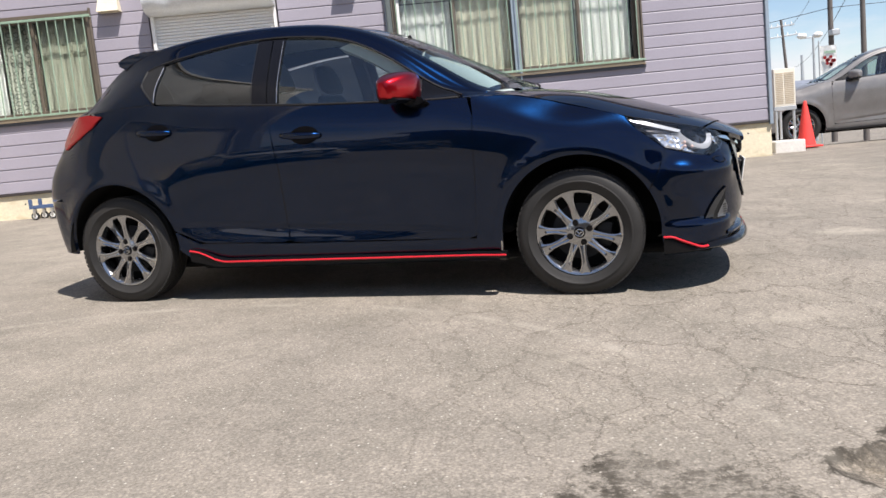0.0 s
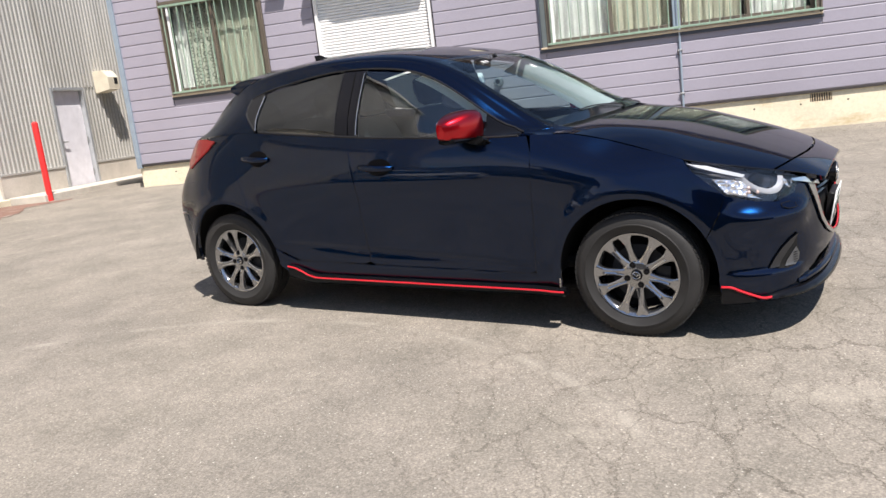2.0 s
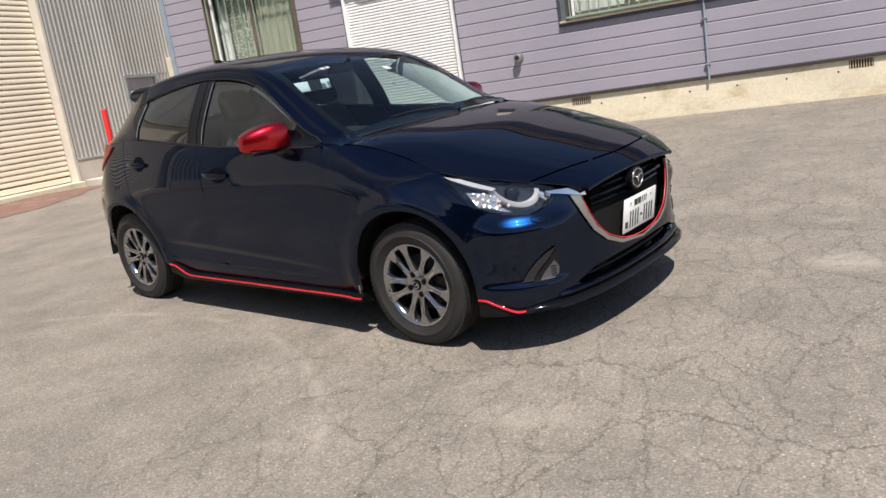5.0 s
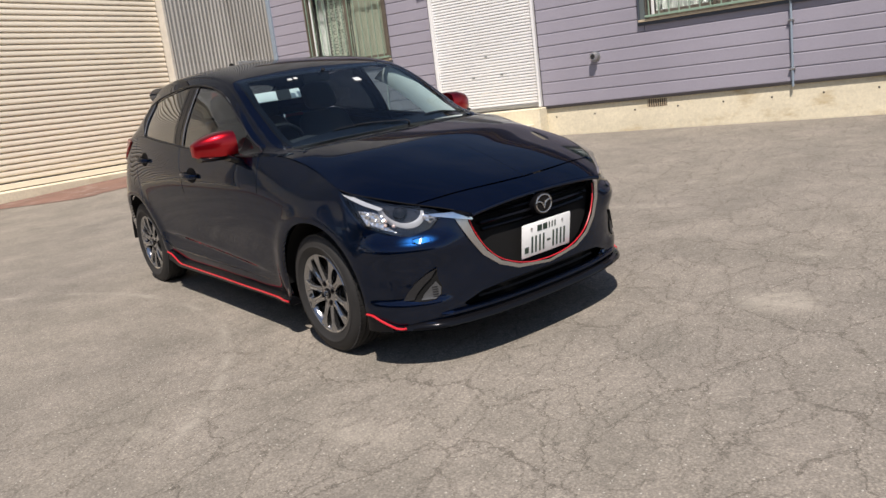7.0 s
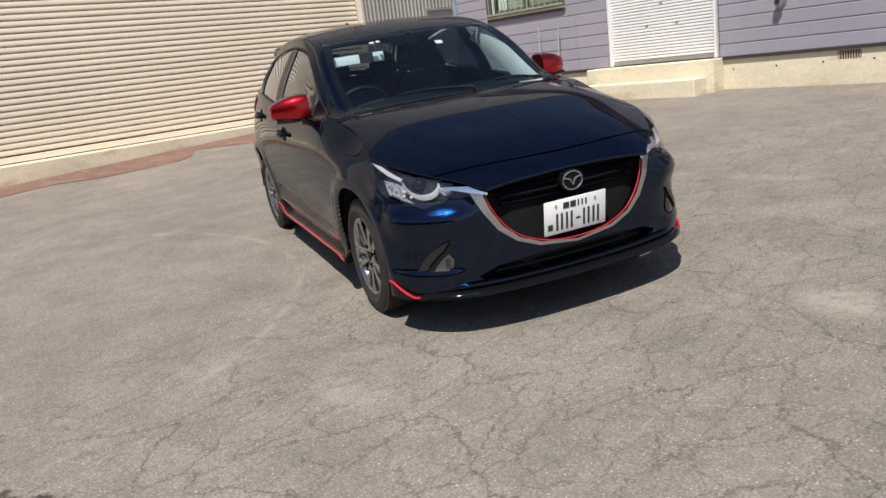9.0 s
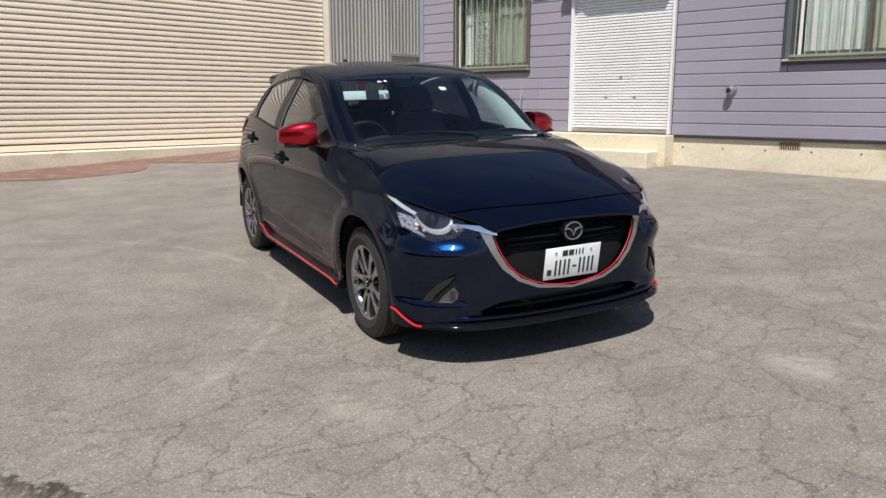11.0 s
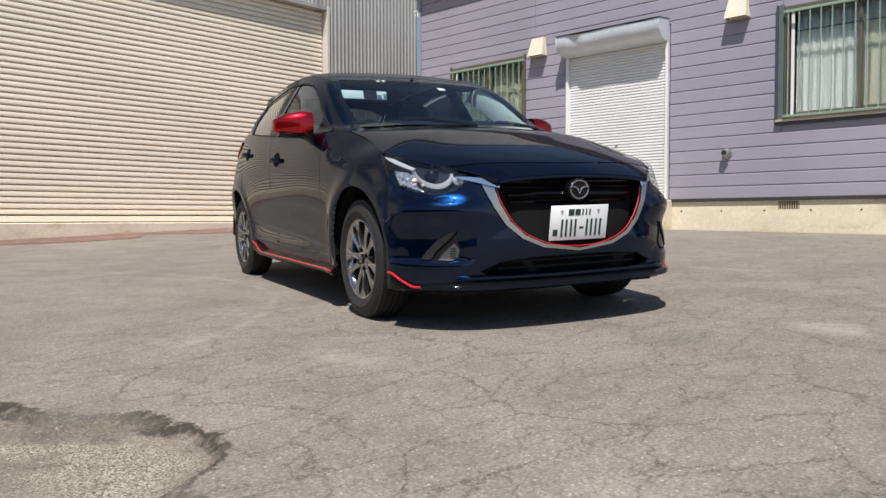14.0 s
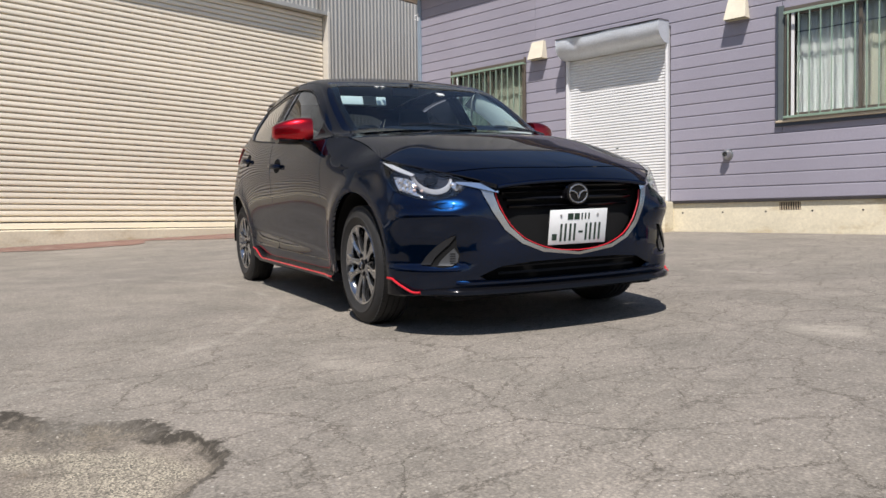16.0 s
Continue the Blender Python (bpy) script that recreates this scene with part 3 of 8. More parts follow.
    while BASE + 0.006 + n * pitch < TOP - 0.05:
        z = BASE + 0.006 + n * pitch
        spans, x = [], WX0 + 0.056
        for x0, x1, z0, z1 in HOLES:
            if z + pitch > z0 - 0.02 and z < z1 + 0.02:
                spans.append((x, x0 - 0.03))
                x = x1 + 0.03
        spans.append((x, WX1 - 0.036))
        for x0, x1, z0, z1 in HOLES:       # strips cut to the openings
            lo, hi = (z1 + 0.004, z + 0.166) if z < z1 + 0.02 < z + pitch else (z, z0 - 0.004) if z < z0 - 0.02 < z + pitch else (0, 0)
            if hi - lo > 0.02:
                bm = bmesh.new()
                add_box(bm, (x0 - 0.028, WY - 0.010, lo), (x1 + 0.028, WY + 0.02, hi), 0.002)
                here(wall, part("siding_board", bm, M_SIDING))
        for a, b in spans:
            cuts = [a] + [c for c in (-4.6, 1.38) if a + 0.4 < c < b - 0.4] + [b]
            for p, q in zip(cuts, cuts[1:]):
                key = round(q - p - 0.004, 3)
                if key not in cache:
                    cache[key] = board_mesh(key)
                ob = new("siding_board", cache[key])
                ob.location = (p, WY - 0.001 * rnd.random(), z)
                here(wall, ob)
        n += 1


lilac_house()


def ceiling_room():
    """Added room behind the windows, its dimness put into the colour, so that panes look into depth."""
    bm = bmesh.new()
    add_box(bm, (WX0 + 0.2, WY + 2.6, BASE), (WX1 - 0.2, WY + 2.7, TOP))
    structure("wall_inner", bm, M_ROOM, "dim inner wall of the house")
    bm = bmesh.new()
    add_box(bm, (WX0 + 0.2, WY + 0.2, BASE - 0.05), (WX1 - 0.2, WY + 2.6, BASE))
    structure("floor", bm, M_ROOM, "floor inside the house, dimmed by its colour")


ceiling_room()


def curtain_mesh(x0, x1, z0, z1, y, folds, depth, material):
    bm = bmesh.new()
    n = max(8, int(folds * 8))
    rows = []
    for z in (z0, (z0 + z1) / 2, z1):
        rows.append([bm.verts.new((x0 + (x1 - x0) * i / n, y + depth * math.sin(i * 2 * math.pi * folds / n + 0.6 * math.sin(i * 0.37)), z)) for i in range(n + 1)])
    for a, b in zip(rows, rows[1:]):
        for i in range(n):
            bm.faces.new((a[i], a[i + 1], b[i + 1], b[i]))
    r = bmesh.ops.solidify(bm, geom=bm.faces[:], thickness=0.004)
    return mesh_of("curtain", bm, material, True, 60)


def sliding_window(name, x0, x1, z0, z1, sashes, label, post=0.0):
    win = tagged(_place(new(name), ((x0 + x1) / 2, WY, z0)), label, "window", kind="structure")
    def frame_part(nm, boxes, mat, lab=""):
        bm = bmesh.new()
        for a, b in boxes:
            add_box(bm, a, b, 0.004)
        return here(win, part(nm, bm, mat, None, lab))
    frame_part("window_frame", [((x0, WY - 0.03, z1 - 0.05), (x1, WY + 0.12, z1)), ((x0, WY - 0.03, z0), (x1, WY + 0.12, z0 + 0.05)),
                                ((x0, WY - 0.03, z0 + 0.05), (x0 + 0.05, WY + 0.12, z1 - 0.05)), ((x1 - 0.05, WY - 0.03, z0 + 0.05), (x1, WY + 0.12, z1 - 0.05))], M_FRAME, "dark bronze window frame")
    if post:
        frame_part("side_post", [((x0 - post, WY - 0.045, z0 - 0.002), (x0 - 0.004, WY - 0.016, z1 + 0.03))], M_POST, "grey-green metal side post")
    frame_part("window_sill", [((x0 - 0.02 - post, WY - 0.075, z0 - 0.030), (x1 + 0.03, WY + 0.0, z0 - 0.001))], M_SILL)
    frame_part("sill_flashing", [((x0 - 0.04 - post, WY - 0.045, z0 - 0.075), (x1 + 0.045, WY - 0.012, z0 - 0.0305))], M_SLATE, "dark slate strip under the sill")
    frame_part("side_flashing", [((x0 - 0.026 - post, WY - 0.055, z0 - 0.001), (x0 - 0.003 - post, WY - 0.016, z1 + 0.03))], M_SLATE if post else M_FRAME)
    frame_part("side_flashing", [((x1 + 0.002, WY - 0.05, z0 - 0.05), (x1 + 0.030, WY - 0.016, z1 + 0.03))], M_FRAME)
    frame_part("screen_stile", [((x0 + 0.075, WY + 0.002, z0 + 0.05), (x0 + 0.115, WY + 0.022, z1 - 0.05))], M_WHITE_SLAT, "white insect screen stile")
    for i, (a, b, back) in enumerate(sashes):
        y = WY + (0.07 if back else 0.03)
        za, zb = z0 + 0.05, z1 - 0.05
        sash = frame_part("sash", [((a, y, za), (a + 0.045, y + 0.03, zb)), ((b - 0.045, y, za), (b, y + 0.03, zb)),
                                   ((a + 0.045, y, za), (b - 0.045, y + 0.03, za + 0.05)), ((a + 0.045, y, zb - 0.045), (b - 0.045, y + 0.03, zb))], M_FRAME)
        bm = bmesh.new()
        add_box(bm, (a + 0.045, y + 0.012, za + 0.05), (b - 0.045, y + 0.018, zb - 0.045))
        pane = here(win, part("pane", bm, M_WINGLASS))
        pane.visible_shadow = False
    return win


def grille(x0, x1, z0, z1, bars, label, stay=()):
    """Security grille of square bars on brackets."""
    g = thing("window_grille", label, "window grille", ((x0 + x1) / 2, WY - 0.02, z0), "window grilles")
    y = WY - 0.085
    def piece(nm, a, b, bev=0.003):
        bm = bmesh.new()
        add_box(bm, a, b, bev)
        return here(g, part(nm, bm, M_GREEN))
    piece("rail", (x0 + 0.01, y - 0.012, z1 - 0.10), (x1 + 0.03, y + 0.012, z1 - 0.065))
    piece("rail", (x0 + 0.01, y - 0.012, z0 + 0.02), (x1 + 0.03, y + 0.012, z0 + 0.05))
    for x in (x0 + 0.012, x1 + 0.01, *stay):
        for z in (z1 - 0.09, z0 + 0.03):
            piece("bracket", (x, y, z - 0.012), (x + 0.02, WY - 0.02, z + 0.012))
    bm = bmesh.new()
    add_box(bm, (-0.007, -0.007, z0 + 0.05), (0.007, 0.007, z1 - 0.10), 0.002)
    me = mesh_of("bar", bm, M_GREEN)
    for i in range(bars):
        ob = new("bar", me)
        ob.location = (x0 + (x1 - x0) * (i + 0.5) / bars, y, 0)
        here(g, ob)
    return g


def drape(x0, x1, z0, z1, y, folds, depth, material, label):
    me = curtain_mesh(x0, x1, z0, z1, y, folds, depth, material)
    c = new("curtain", me)
    return tagged(c, label, "curtain", "window curtains")


H = HOLES[0]
sliding_window("window_1", *H, [(H[0] + 0.05, -5.66, True), (-5.72, H[1] - 0.05, False)], "two-sash sliding window in bronze frame")
grille(*H, 13, "green painted security grille over the small window")
drape(-6.22, -5.70, 1.9, 3.29, WY + 0.17, 5, 0.02, M_DRAPE, "grey-green patterned curtain behind the window")
drape(-6.47, -6.26, 1.9, 3.29, WY + 0.19, 2, 0.02, M_CURTAIN, "white curtain behind the window")
drape(-5.66, -4.90, 1.9, 3.29, WY + 0.15, 3, 0.01, M_SHEER, "grey-green sheer curtain behind the window")
H = HOLES[2]
sliding_window("window_2", *H, [(-0.40, 0.50, True), (0.44, 1.32, False), (1.40, 2.34, False), (2.28, 3.17, True)], "wide four-sash sliding window in bronze frame", 0.075)
bm = bmesh.new()
add_box(bm, (1.31, WY - 0.035, 1.85), (1.41, WY + 0.125, 3.32), 0.004)
structure("trim_mullion", bm, M_TRIM_BLUE, "blue-grey centre post of the window")
grille(H[0], H[1], H[2], H[3], 27, "green painted security grille over the wide window", (1.33,))
for a, b, f, mt, lb in ((-0.36, 0.42, 7, M_CURTAIN, "white pleated curtain behind the window"), (0.46, 1.31, 6, M_BEIGE, "cream curtain with a rod shadow behind glass"),
                        (1.42, 2.25, 6, M_BEIGE, "cream curtain with a rod shadow behind glass"), (2.29, 3.10, 8, M_CURTAIN, "white pleated curtain behind the window")):
    drape(a, b, 1.89, 3.02, WY + 0.18, f, 0.010, mt, lb)
    drape(a, b, 3.04, 3.29, WY + 0.185, f, 0.009, M_CURTAIN, "short white valance above the curtain")


def slat_curtain(owner, lo, hi, axis, z0, pitch, count, depth, face, material):
    """Curved interlocking slats; axis 0 runs along x facing -y, axis 1 along y facing +x."""
    bm = bmesh.new()
    h = pitch
    rear = 0.016 if axis == 0 else 0.028
    prof = [(rear, 0.0), (rear - 0.005, h * 0.03), (-depth * 0.50, h * 0.11), (-depth * 0.93, h * 0.18), (-depth, h * 0.26), (-depth * 0.95, h * 0.55), (-depth * 0.76, h * 0.84), (0.004, h * 0.955), (rear, h * 0.995)]
    if axis == 0:
        add_extrude(bm, prof, 0, lo, hi)
    else:
        add_extrude(bm, [(-a, b) for a, b in prof], 1, lo, hi)
    me = mesh_of("slat", bm, material, True, 50)
    for i in range(count):
        ob = new("slat", me)
        ob.location = (0, face, z0 + i * pitch) if axis == 0 else (face, 0, z0 + i * pitch)
        here(owner, ob)


def small_shutter():
    d = tagged(_place(new("door_1"), (-3.05, WY, 0.82)), "closed white steel roller shutter door", "roller shutter", kind="structure")
    bm = bmesh.new()
    for a, b in ((-3.95, -3.905), (-2.170, -2.13)):
        add_box(bm, (a, WY - 0.05, 0.81), (b, WY + 0.06, 3.40), 0.004)
    here(d, part("guide_rail", bm, M_WHITE_SLAT))
    bm = bmesh.new()
    add_box(bm, (-3.905, WY + 0.045, 0.81), (-2.170, WY + 0.06, 3.40))
    here(d, part("backing", bm, M_WHITE_SLAT))
    bm = bmesh.new()
    add_box(bm, (-3.905, WY - 0.005, 0.815), (-2.170, WY + 0.04, 0.875), 0.006)
    here(d, part("bottom_bar", bm, M_STEEL))
    slat_curtain(d, -3.905, -2.170, 0, 0.875, 0.0445, 56, 0.012, WY + 0.02, M_WHITE_SLAT)
    for x, z in ((-3.28, 1.36), (-2.77, 1.36), (-3.02, 1.66)):
        bm = bmesh.new()
        add_box(bm, (x - 0.022, WY - 0.004, z - 0.008), (x + 0.022, WY + 0.012, z + 0.008), 0.003)
        here(d, part("latch", bm, M_POST))
    box = thing("shutter_box", "dented pale grey shutter housing above the door", "shutter housing", (-3.05, WY, 3.14))
    bm = bmesh.new()
    prof = [(WY - 0.02, 3.475), (WY - 0.295, 3.452), (WY - 0.318, 3.440), (WY - 0.322, 3.36), (WY - 0.312, 3.29), (WY - 0.265, 3.215), (WY - 0.18, 3.165), (WY - 0.08, 3.145), (WY - 0.02, 3.145)]
    add_extrude(bm, prof, 0, -3.95, -2.14)
    bmesh.ops.subdivide_edges(bm, edges=[e for e in bm.edges if abs(e.verts[0].co.x - e.verts[1].co.x) > 1], cuts=60)
    for v in bm.verts:
        if v.co.y < WY - 0.1 and -3.94 < v.co.x < -2.15:
            d2 = math.exp(-((v.co.x + 3.62) / 0.10) ** 2 - ((v.co.z - 3.33) / 0.13) ** 2) * 0.05 + math.exp(-((v.co.x + 3.30) / 0.2) ** 2 - ((v.co.z - 3.5) / 0.06) ** 2) * 0.02
            v.co.y += d2
            v.co.z -= 0.006 * math.sin(v.co.x * 7)
    here(box, part("housing", bm, M_BOX, None, "", True, 40))
    for x in (-3.95, -2.14):
        bm = bmesh.new()
        add_extrude(bm, [(WY - 0.01 if i in (0, 8) else p[0] - 0.006, p[1]) for i, p in enumerate(prof)], 0, x - 0.012, x + 0.012)
        here(box, part("end_cap", bm, M_BOX))
    bm = bmesh.new()
    add_box(bm, (-3.97, WY - 0.335, 3.455), (-2.12, WY - 0.018, 3.463), 0.002)
    bmesh.ops.transform(bm, matrix=Matrix.Translation((0, WY, 3.478)) @ Matrix.Rotation(radians(4.7), 4, "X") @ Matrix.Translation((0, -WY, -3.455)), verts=bm.verts)
    here(box, part("top_flashing", bm, M_DRIP, None, "rusty dark top flashing"))
    # steps
    st = thing("entrance_steps", "two cast concrete steps before the shutter door", "steps", (-3.1, 11.2, 0.4))
    bm = bmesh.new()
    add_box(bm, (-4.25, 11.40, 0.1), (-2.06, WY + 0.01, 0.80), 0.012)
    here(st, part("landing", bm, M_FOUND))
    bm = bmesh.new()
    add_box(bm, (-4.10, 11.06, 0.1), (-2.16, 11.398, 0.575), 0.012)
    here(st, part("lower_step", bm, M_FOUND))


small_shutter()


def hood_vent(x, z, w, hh=0.30, deep=0.155):
    v = thing("vent_hood", "cream sheet-metal vent hood on the boards", "vent hood", (x, WY - 0.02, z), "wall vent hoods")
    bm = bmesh.new()
    P = [(-w / 2 * 0.78, 0, hh), (w / 2 * 0.78, 0, hh), (-w / 2 * 0.78, -deep * 0.4, hh), (w / 2 * 0.78, -deep * 0.4, hh),
         (-w / 2, 0, 0), (w / 2, 0, 0), (-w / 2, -deep, 0.0), (w / 2, -deep, 0.0)]
    q = [bm.verts.new(p) for p in P]
    for f in ((0, 1, 3, 2), (2, 3, 7, 6), (0, 2, 6, 4), (1, 5, 7, 3), (0, 4, 5, 1)):
        bm.faces.new([q[i] for i in f])
    bmesh.ops.recalc_face_normals(bm, faces=bm.faces)
    bmesh.ops.solidify(bm, geom=bm.faces[:], thickness=0.006)
    part("hood", bm, M_BEIGE_SHEET, v)
    bm = bmesh.new()
    add_box(bm, (-w / 2 * 0.7, -0.012, 0.03), (w / 2 * 0.7, 0.0, hh - 0.04))
    part("mesh_screen", bm, M_DARK, v)


hood_vent(-4.50, 3.265, 0.31)
hood_vent(-1.07, 3.285, 0.31)

fl = thing("flue_pipe", "round steel flue outlet through the wall", "flue pipe", (-1.22, WY - 0.01, 1.44))
bm = bmesh.new()
add_cyl(bm, (0, 0, 0), (0, -0.012, 0), 0.075, seg=24)
part("flange", bm, M_STEEL, fl, "", True)
bm = bmesh.new()
add_cyl(bm, (0, -0.012, 0), (0, -0.075, 0), 0.05, seg=24)
add_cyl(bm, (0, -0.075, 0), (0, -0.115, 0), 0.062, 0.045, seg=24)
part("pipe", bm, M_STEEL, fl, "", True)
bm = bmesh.new()
add_cyl(bm, (0, -0.113, 0), (0, -0.117, 0), 0.034, seg=20)
part("mouth", bm, M_DARK, fl)

bm = bmesh.new()
add_cyl(bm, (1.385, WY - 0.035, 0.74), (1.385, WY - 0.035, 1.86), 0.016, seg=12)
cp = thing("conduit", "thin grey-green conduit down the wall", "conduit", (1.385, WY - 0.03, 0.75))
here(cp, part("pipe", bm, M_TRIM_BLUE, None, "", True))
for z in (0.95, 1.55):
    bm = bmesh.new()
    add_box(bm, (1.35, WY - 0.056, z), (1.42, WY - 0.012, z + 0.025), 0.003)
    here(cp, part("clip", bm, M_STEEL))


# ---- grey workshop ----
GX = -10.1
def workshop():
    S0, S1, SZ = 2.6, 11.46, 5.04      # shutter opening along y, lintel height
    T0, T1, YS = -3.0, 1.2, -3.7       # next bay, south end
    top = 12.4
    def corr(y0, y1, z0, z1):
        bm = bmesh.new()
        pitch, d = 0.105, 0.026
        prof, y = [], y0
        while y < y1 - 1e-4:
            for f, dx in ((0, 0), (0.52, 0), (0.64, d), (0.88, d), (1.0, 0))[0 if not prof else 1:]:
                yy = min(y1, y + f * pitch)
                prof.append((yy, dx))
            y += pitch
        A = [bm.verts.new((GX - 0.02 + dx, yy, z0)) for yy, dx in prof]
        B = [bm.verts.new((GX - 0.02 + dx, yy, z1)) for yy, dx in prof]
        for i in range(len(prof) - 1):
            if (A[i].co - A[i + 1].co).length > 1e-5:
                bm.faces.new((A[i], A[i + 1], B[i + 1], B[i]))
        return bm
    def mass(name, boxes, mat, lab):
        bm = bmesh.new()
        for a, b in boxes:
            add_box(bm, a, b)
        return structure(name, bm, mat, lab)
    core = mass("wall_workshop", [((GX - 0.35, YS, 0), (GX - 0.06, T0 - 0.05, top)), ((GX - 0.35, T0 - 0.05, SZ + 0.05), (GX - 0.06, T1 + 0.05, top)), ((GX - 0.35, T1 + 0.05, 0), (GX - 0.06, S0 - 0.05, top)),
                                  ((GX - 0.35, S0 - 0.05, SZ + 0.05), (GX - 0.06, S1 + 0.05, top)), ((GX - 0.35, S1 + 0.05, 0), (GX - 0.06, 13.25, top)), ((GX - 0.35, 13.25, 2.37), (GX - 0.06, 14.17, top)),
                                  ((GX - 0.35, 14.17, 0), (GX - 0.06, 26, top))], M_CORR, "grey corrugated steel workshop wall")
    for i, (a, b, z0) in enumerate(((YS, T0 - 0.075, 0.86), (T0 - 0.075, T1 + 0.075, SZ + 0.10), (T1 + 0.075, S0 - 0.075, 0.86), (S0 - 0.075, S1 + 0.075, SZ + 0.10), (S1 + 0.08, 26, 2.41), (S1 + 0.08, 13.22, 0.86), (14.20, 26, 0.86))):
        here(core, part("cladding", corr(a, b, z0, 2.41 if i > 4 else top), M_CORR))
    mass("workshop_back", [((-24, YS, 0), (-23.7, 26, top)), ((-24, YS - 0.3, 0), (GX - 0.06, YS, top)), ((-24, 26, 0), (GX - 0.06, 26.3, top)), ((-24.2, YS - 0.5, top), (GX + 0.1, 26.5, top + 0.15))], M_CORR, "grey steel workshop walls and flat roof")
    bm = bmesh.new()
    for a, b in ((YS, T0 - 0.1), (T1 + 0.1, S0 - 0.1), (S1 + 0.08, 13.22), (14.20, 26)):
        add_box(bm, (GX - 0.06, a, -0.2), (GX + 0.015, b, 0.86), 0.008)
    structure("plinth", bm, M_CONC, "weathered concrete plinth of the workshop")
    bm = bmesh.new()
    for a, b in ((S1 + 0.09, 13.22), (14.20, 26)):
        add_box(bm, (GX - 0.055, a, 0.86), (GX + 0.03, b, 0.90), 0.003)
    structure("trim_flashing", bm, M_CORR, "grey steel flashing above the plinth")
    for k, (a, b) in enumerate(((S0, S1), (T0, T1))):
        d = tagged(_place(new("door_%d" % (k + 3)), (GX, (a + b) / 2, 0.4)), "closed wide cream steel roller shutter", "roller shutter", kind="structure")
        face = GX - 0.17
        bm = bmesh.new()
        add_box(bm, (face - 0.05, a, 0), (face - 0.03, b, SZ + 0.3))
        here(d, part("backing", bm, M_CREAM_SLAT))
        slat_curtain(d, a + 0.02, b - 0.02, 1, 0.60, 0.0985, 46, 0.029, face, M_CREAM_SLAT)
        bm = bmesh.new()
        add_box(bm, (face - 0.02, a + 0.02, 0.486), (face + 0.028, b - 0.02, 0.582), 0.006)
        here(d, part("bottom_bar", bm, M_CREAM_SLAT))
        # dark strips stand in for the shadow lines above and below the bottom bar
        bm = bmesh.new()
        add_box(bm, (face - 0.02, a + 0.02, 0.583), (face + 0.012, b - 0.02, 0.599)), add_box(bm, (face - 0.02, a + 0.02, 0.470), (face + 0.022, b - 0.02, 0.485))
        here(d, part("rubber_seal", bm, M_DRIP, None, "dark strip for the shaded gap at the bottom bar"))
        bm = bmesh.new()
        add_box(bm, (GX - 0.34, a - 0.07, 0), (GX + 0.03, a, SZ + 0.09), 0.006), add_box(bm, (GX - 0.34, b, 0), (GX + 0.03, b + 0.07, SZ + 0.09), 0.006)
        here(d, part("jamb", bm, M_TRIM_CREAM))
        bm = bmesh.new()
        add_box(bm, (GX - 0.30, a, SZ), (GX + 0.03, b, SZ + 0.09), 0.006)
        here(d, part("lintel", bm, M_CORR))
        bm = bmesh.new()
        add_box(bm, (GX - 0.35, a - 0.02, -0.1), (GX + 0.18, b + 0.02, 0.47), 0.015)
        structure("threshold", bm, M_FOUND, "pale concrete threshold under the wide shutter")
    # service door
    d = tagged(_place(new("door_2"), (GX, 13.7, 0.4)), "pale grey steel service door, closed", "door", kind="structure")
    bm = bmesh.new()
    add_box(bm, (GX - 0.2, 13.22, 0.38), (GX + 0.04, 13.28, 2.40), 0.004), add_box(bm, (GX - 0.2, 14.14, 0.38), (GX + 0.04, 14.20, 2.40), 0.004), add_box(bm, (GX - 0.2, 13.28, 2.34), (GX + 0.04, 14.14, 2.40), 0.004)
    here(d, part("door_frame", bm, M_GALV))
    bm = bmesh.new()
    add_box(bm, (GX - 0.09, 13.285, 0.40), (GX - 0.05, 14.135, 2.335), 0.004)
    here(d, part("leaf", bm, M_DOOR))
    bm = bmesh.new()
    add_cyl(bm, (GX - 0.05, 13.36, 1.35), (GX + 0.01, 13.36, 1.35), 0.018), add_box(bm, (GX - 0.005, 13.35, 1.335), (GX + 0.012, 13.48, 1.36), 0.004)
    here(d, part("door_handle", bm, M_STEEL))
    for z in (0.65, 1.3, 2.05):
        bm = bmesh.new()
        add_cyl(bm, (GX - 0.035, 14.12, z), (GX - 0.035, 14.12, z + 0.12), 0.012, seg=10)
        here(d, part("hinge", bm, M_STEEL))
    bm = bmesh.new()
    add_box(bm, (GX + 0.0151, S1 + 0.16, 0.0), (GX + 0.75, 16.0, 0.475), 0.015)
    structure("kerb", bm, M_CONC, "low concrete kerb along the workshop")
    hb = thing("vent_box", "cream sheet-metal vent box on the workshop wall", "vent box", (GX, 14.81, 2.28))
    bm = bmesh.new()
    add_extrude(bm, [(0.0, 0.0), (0.34, 0.05), (0.34, 0.30), (0.22, 0.45), (0.0, 0.45)], 1, -0.18, 0.18)
    part("casing", bm, M_BEIGE_SHEET, hb)
    bm = bmesh.new()
    add_box(bm, (0.338, 0.02, 0.16), (0.345, 0.13, 0.29))
    part("opening", bm, M_DARK, hb)


workshop()


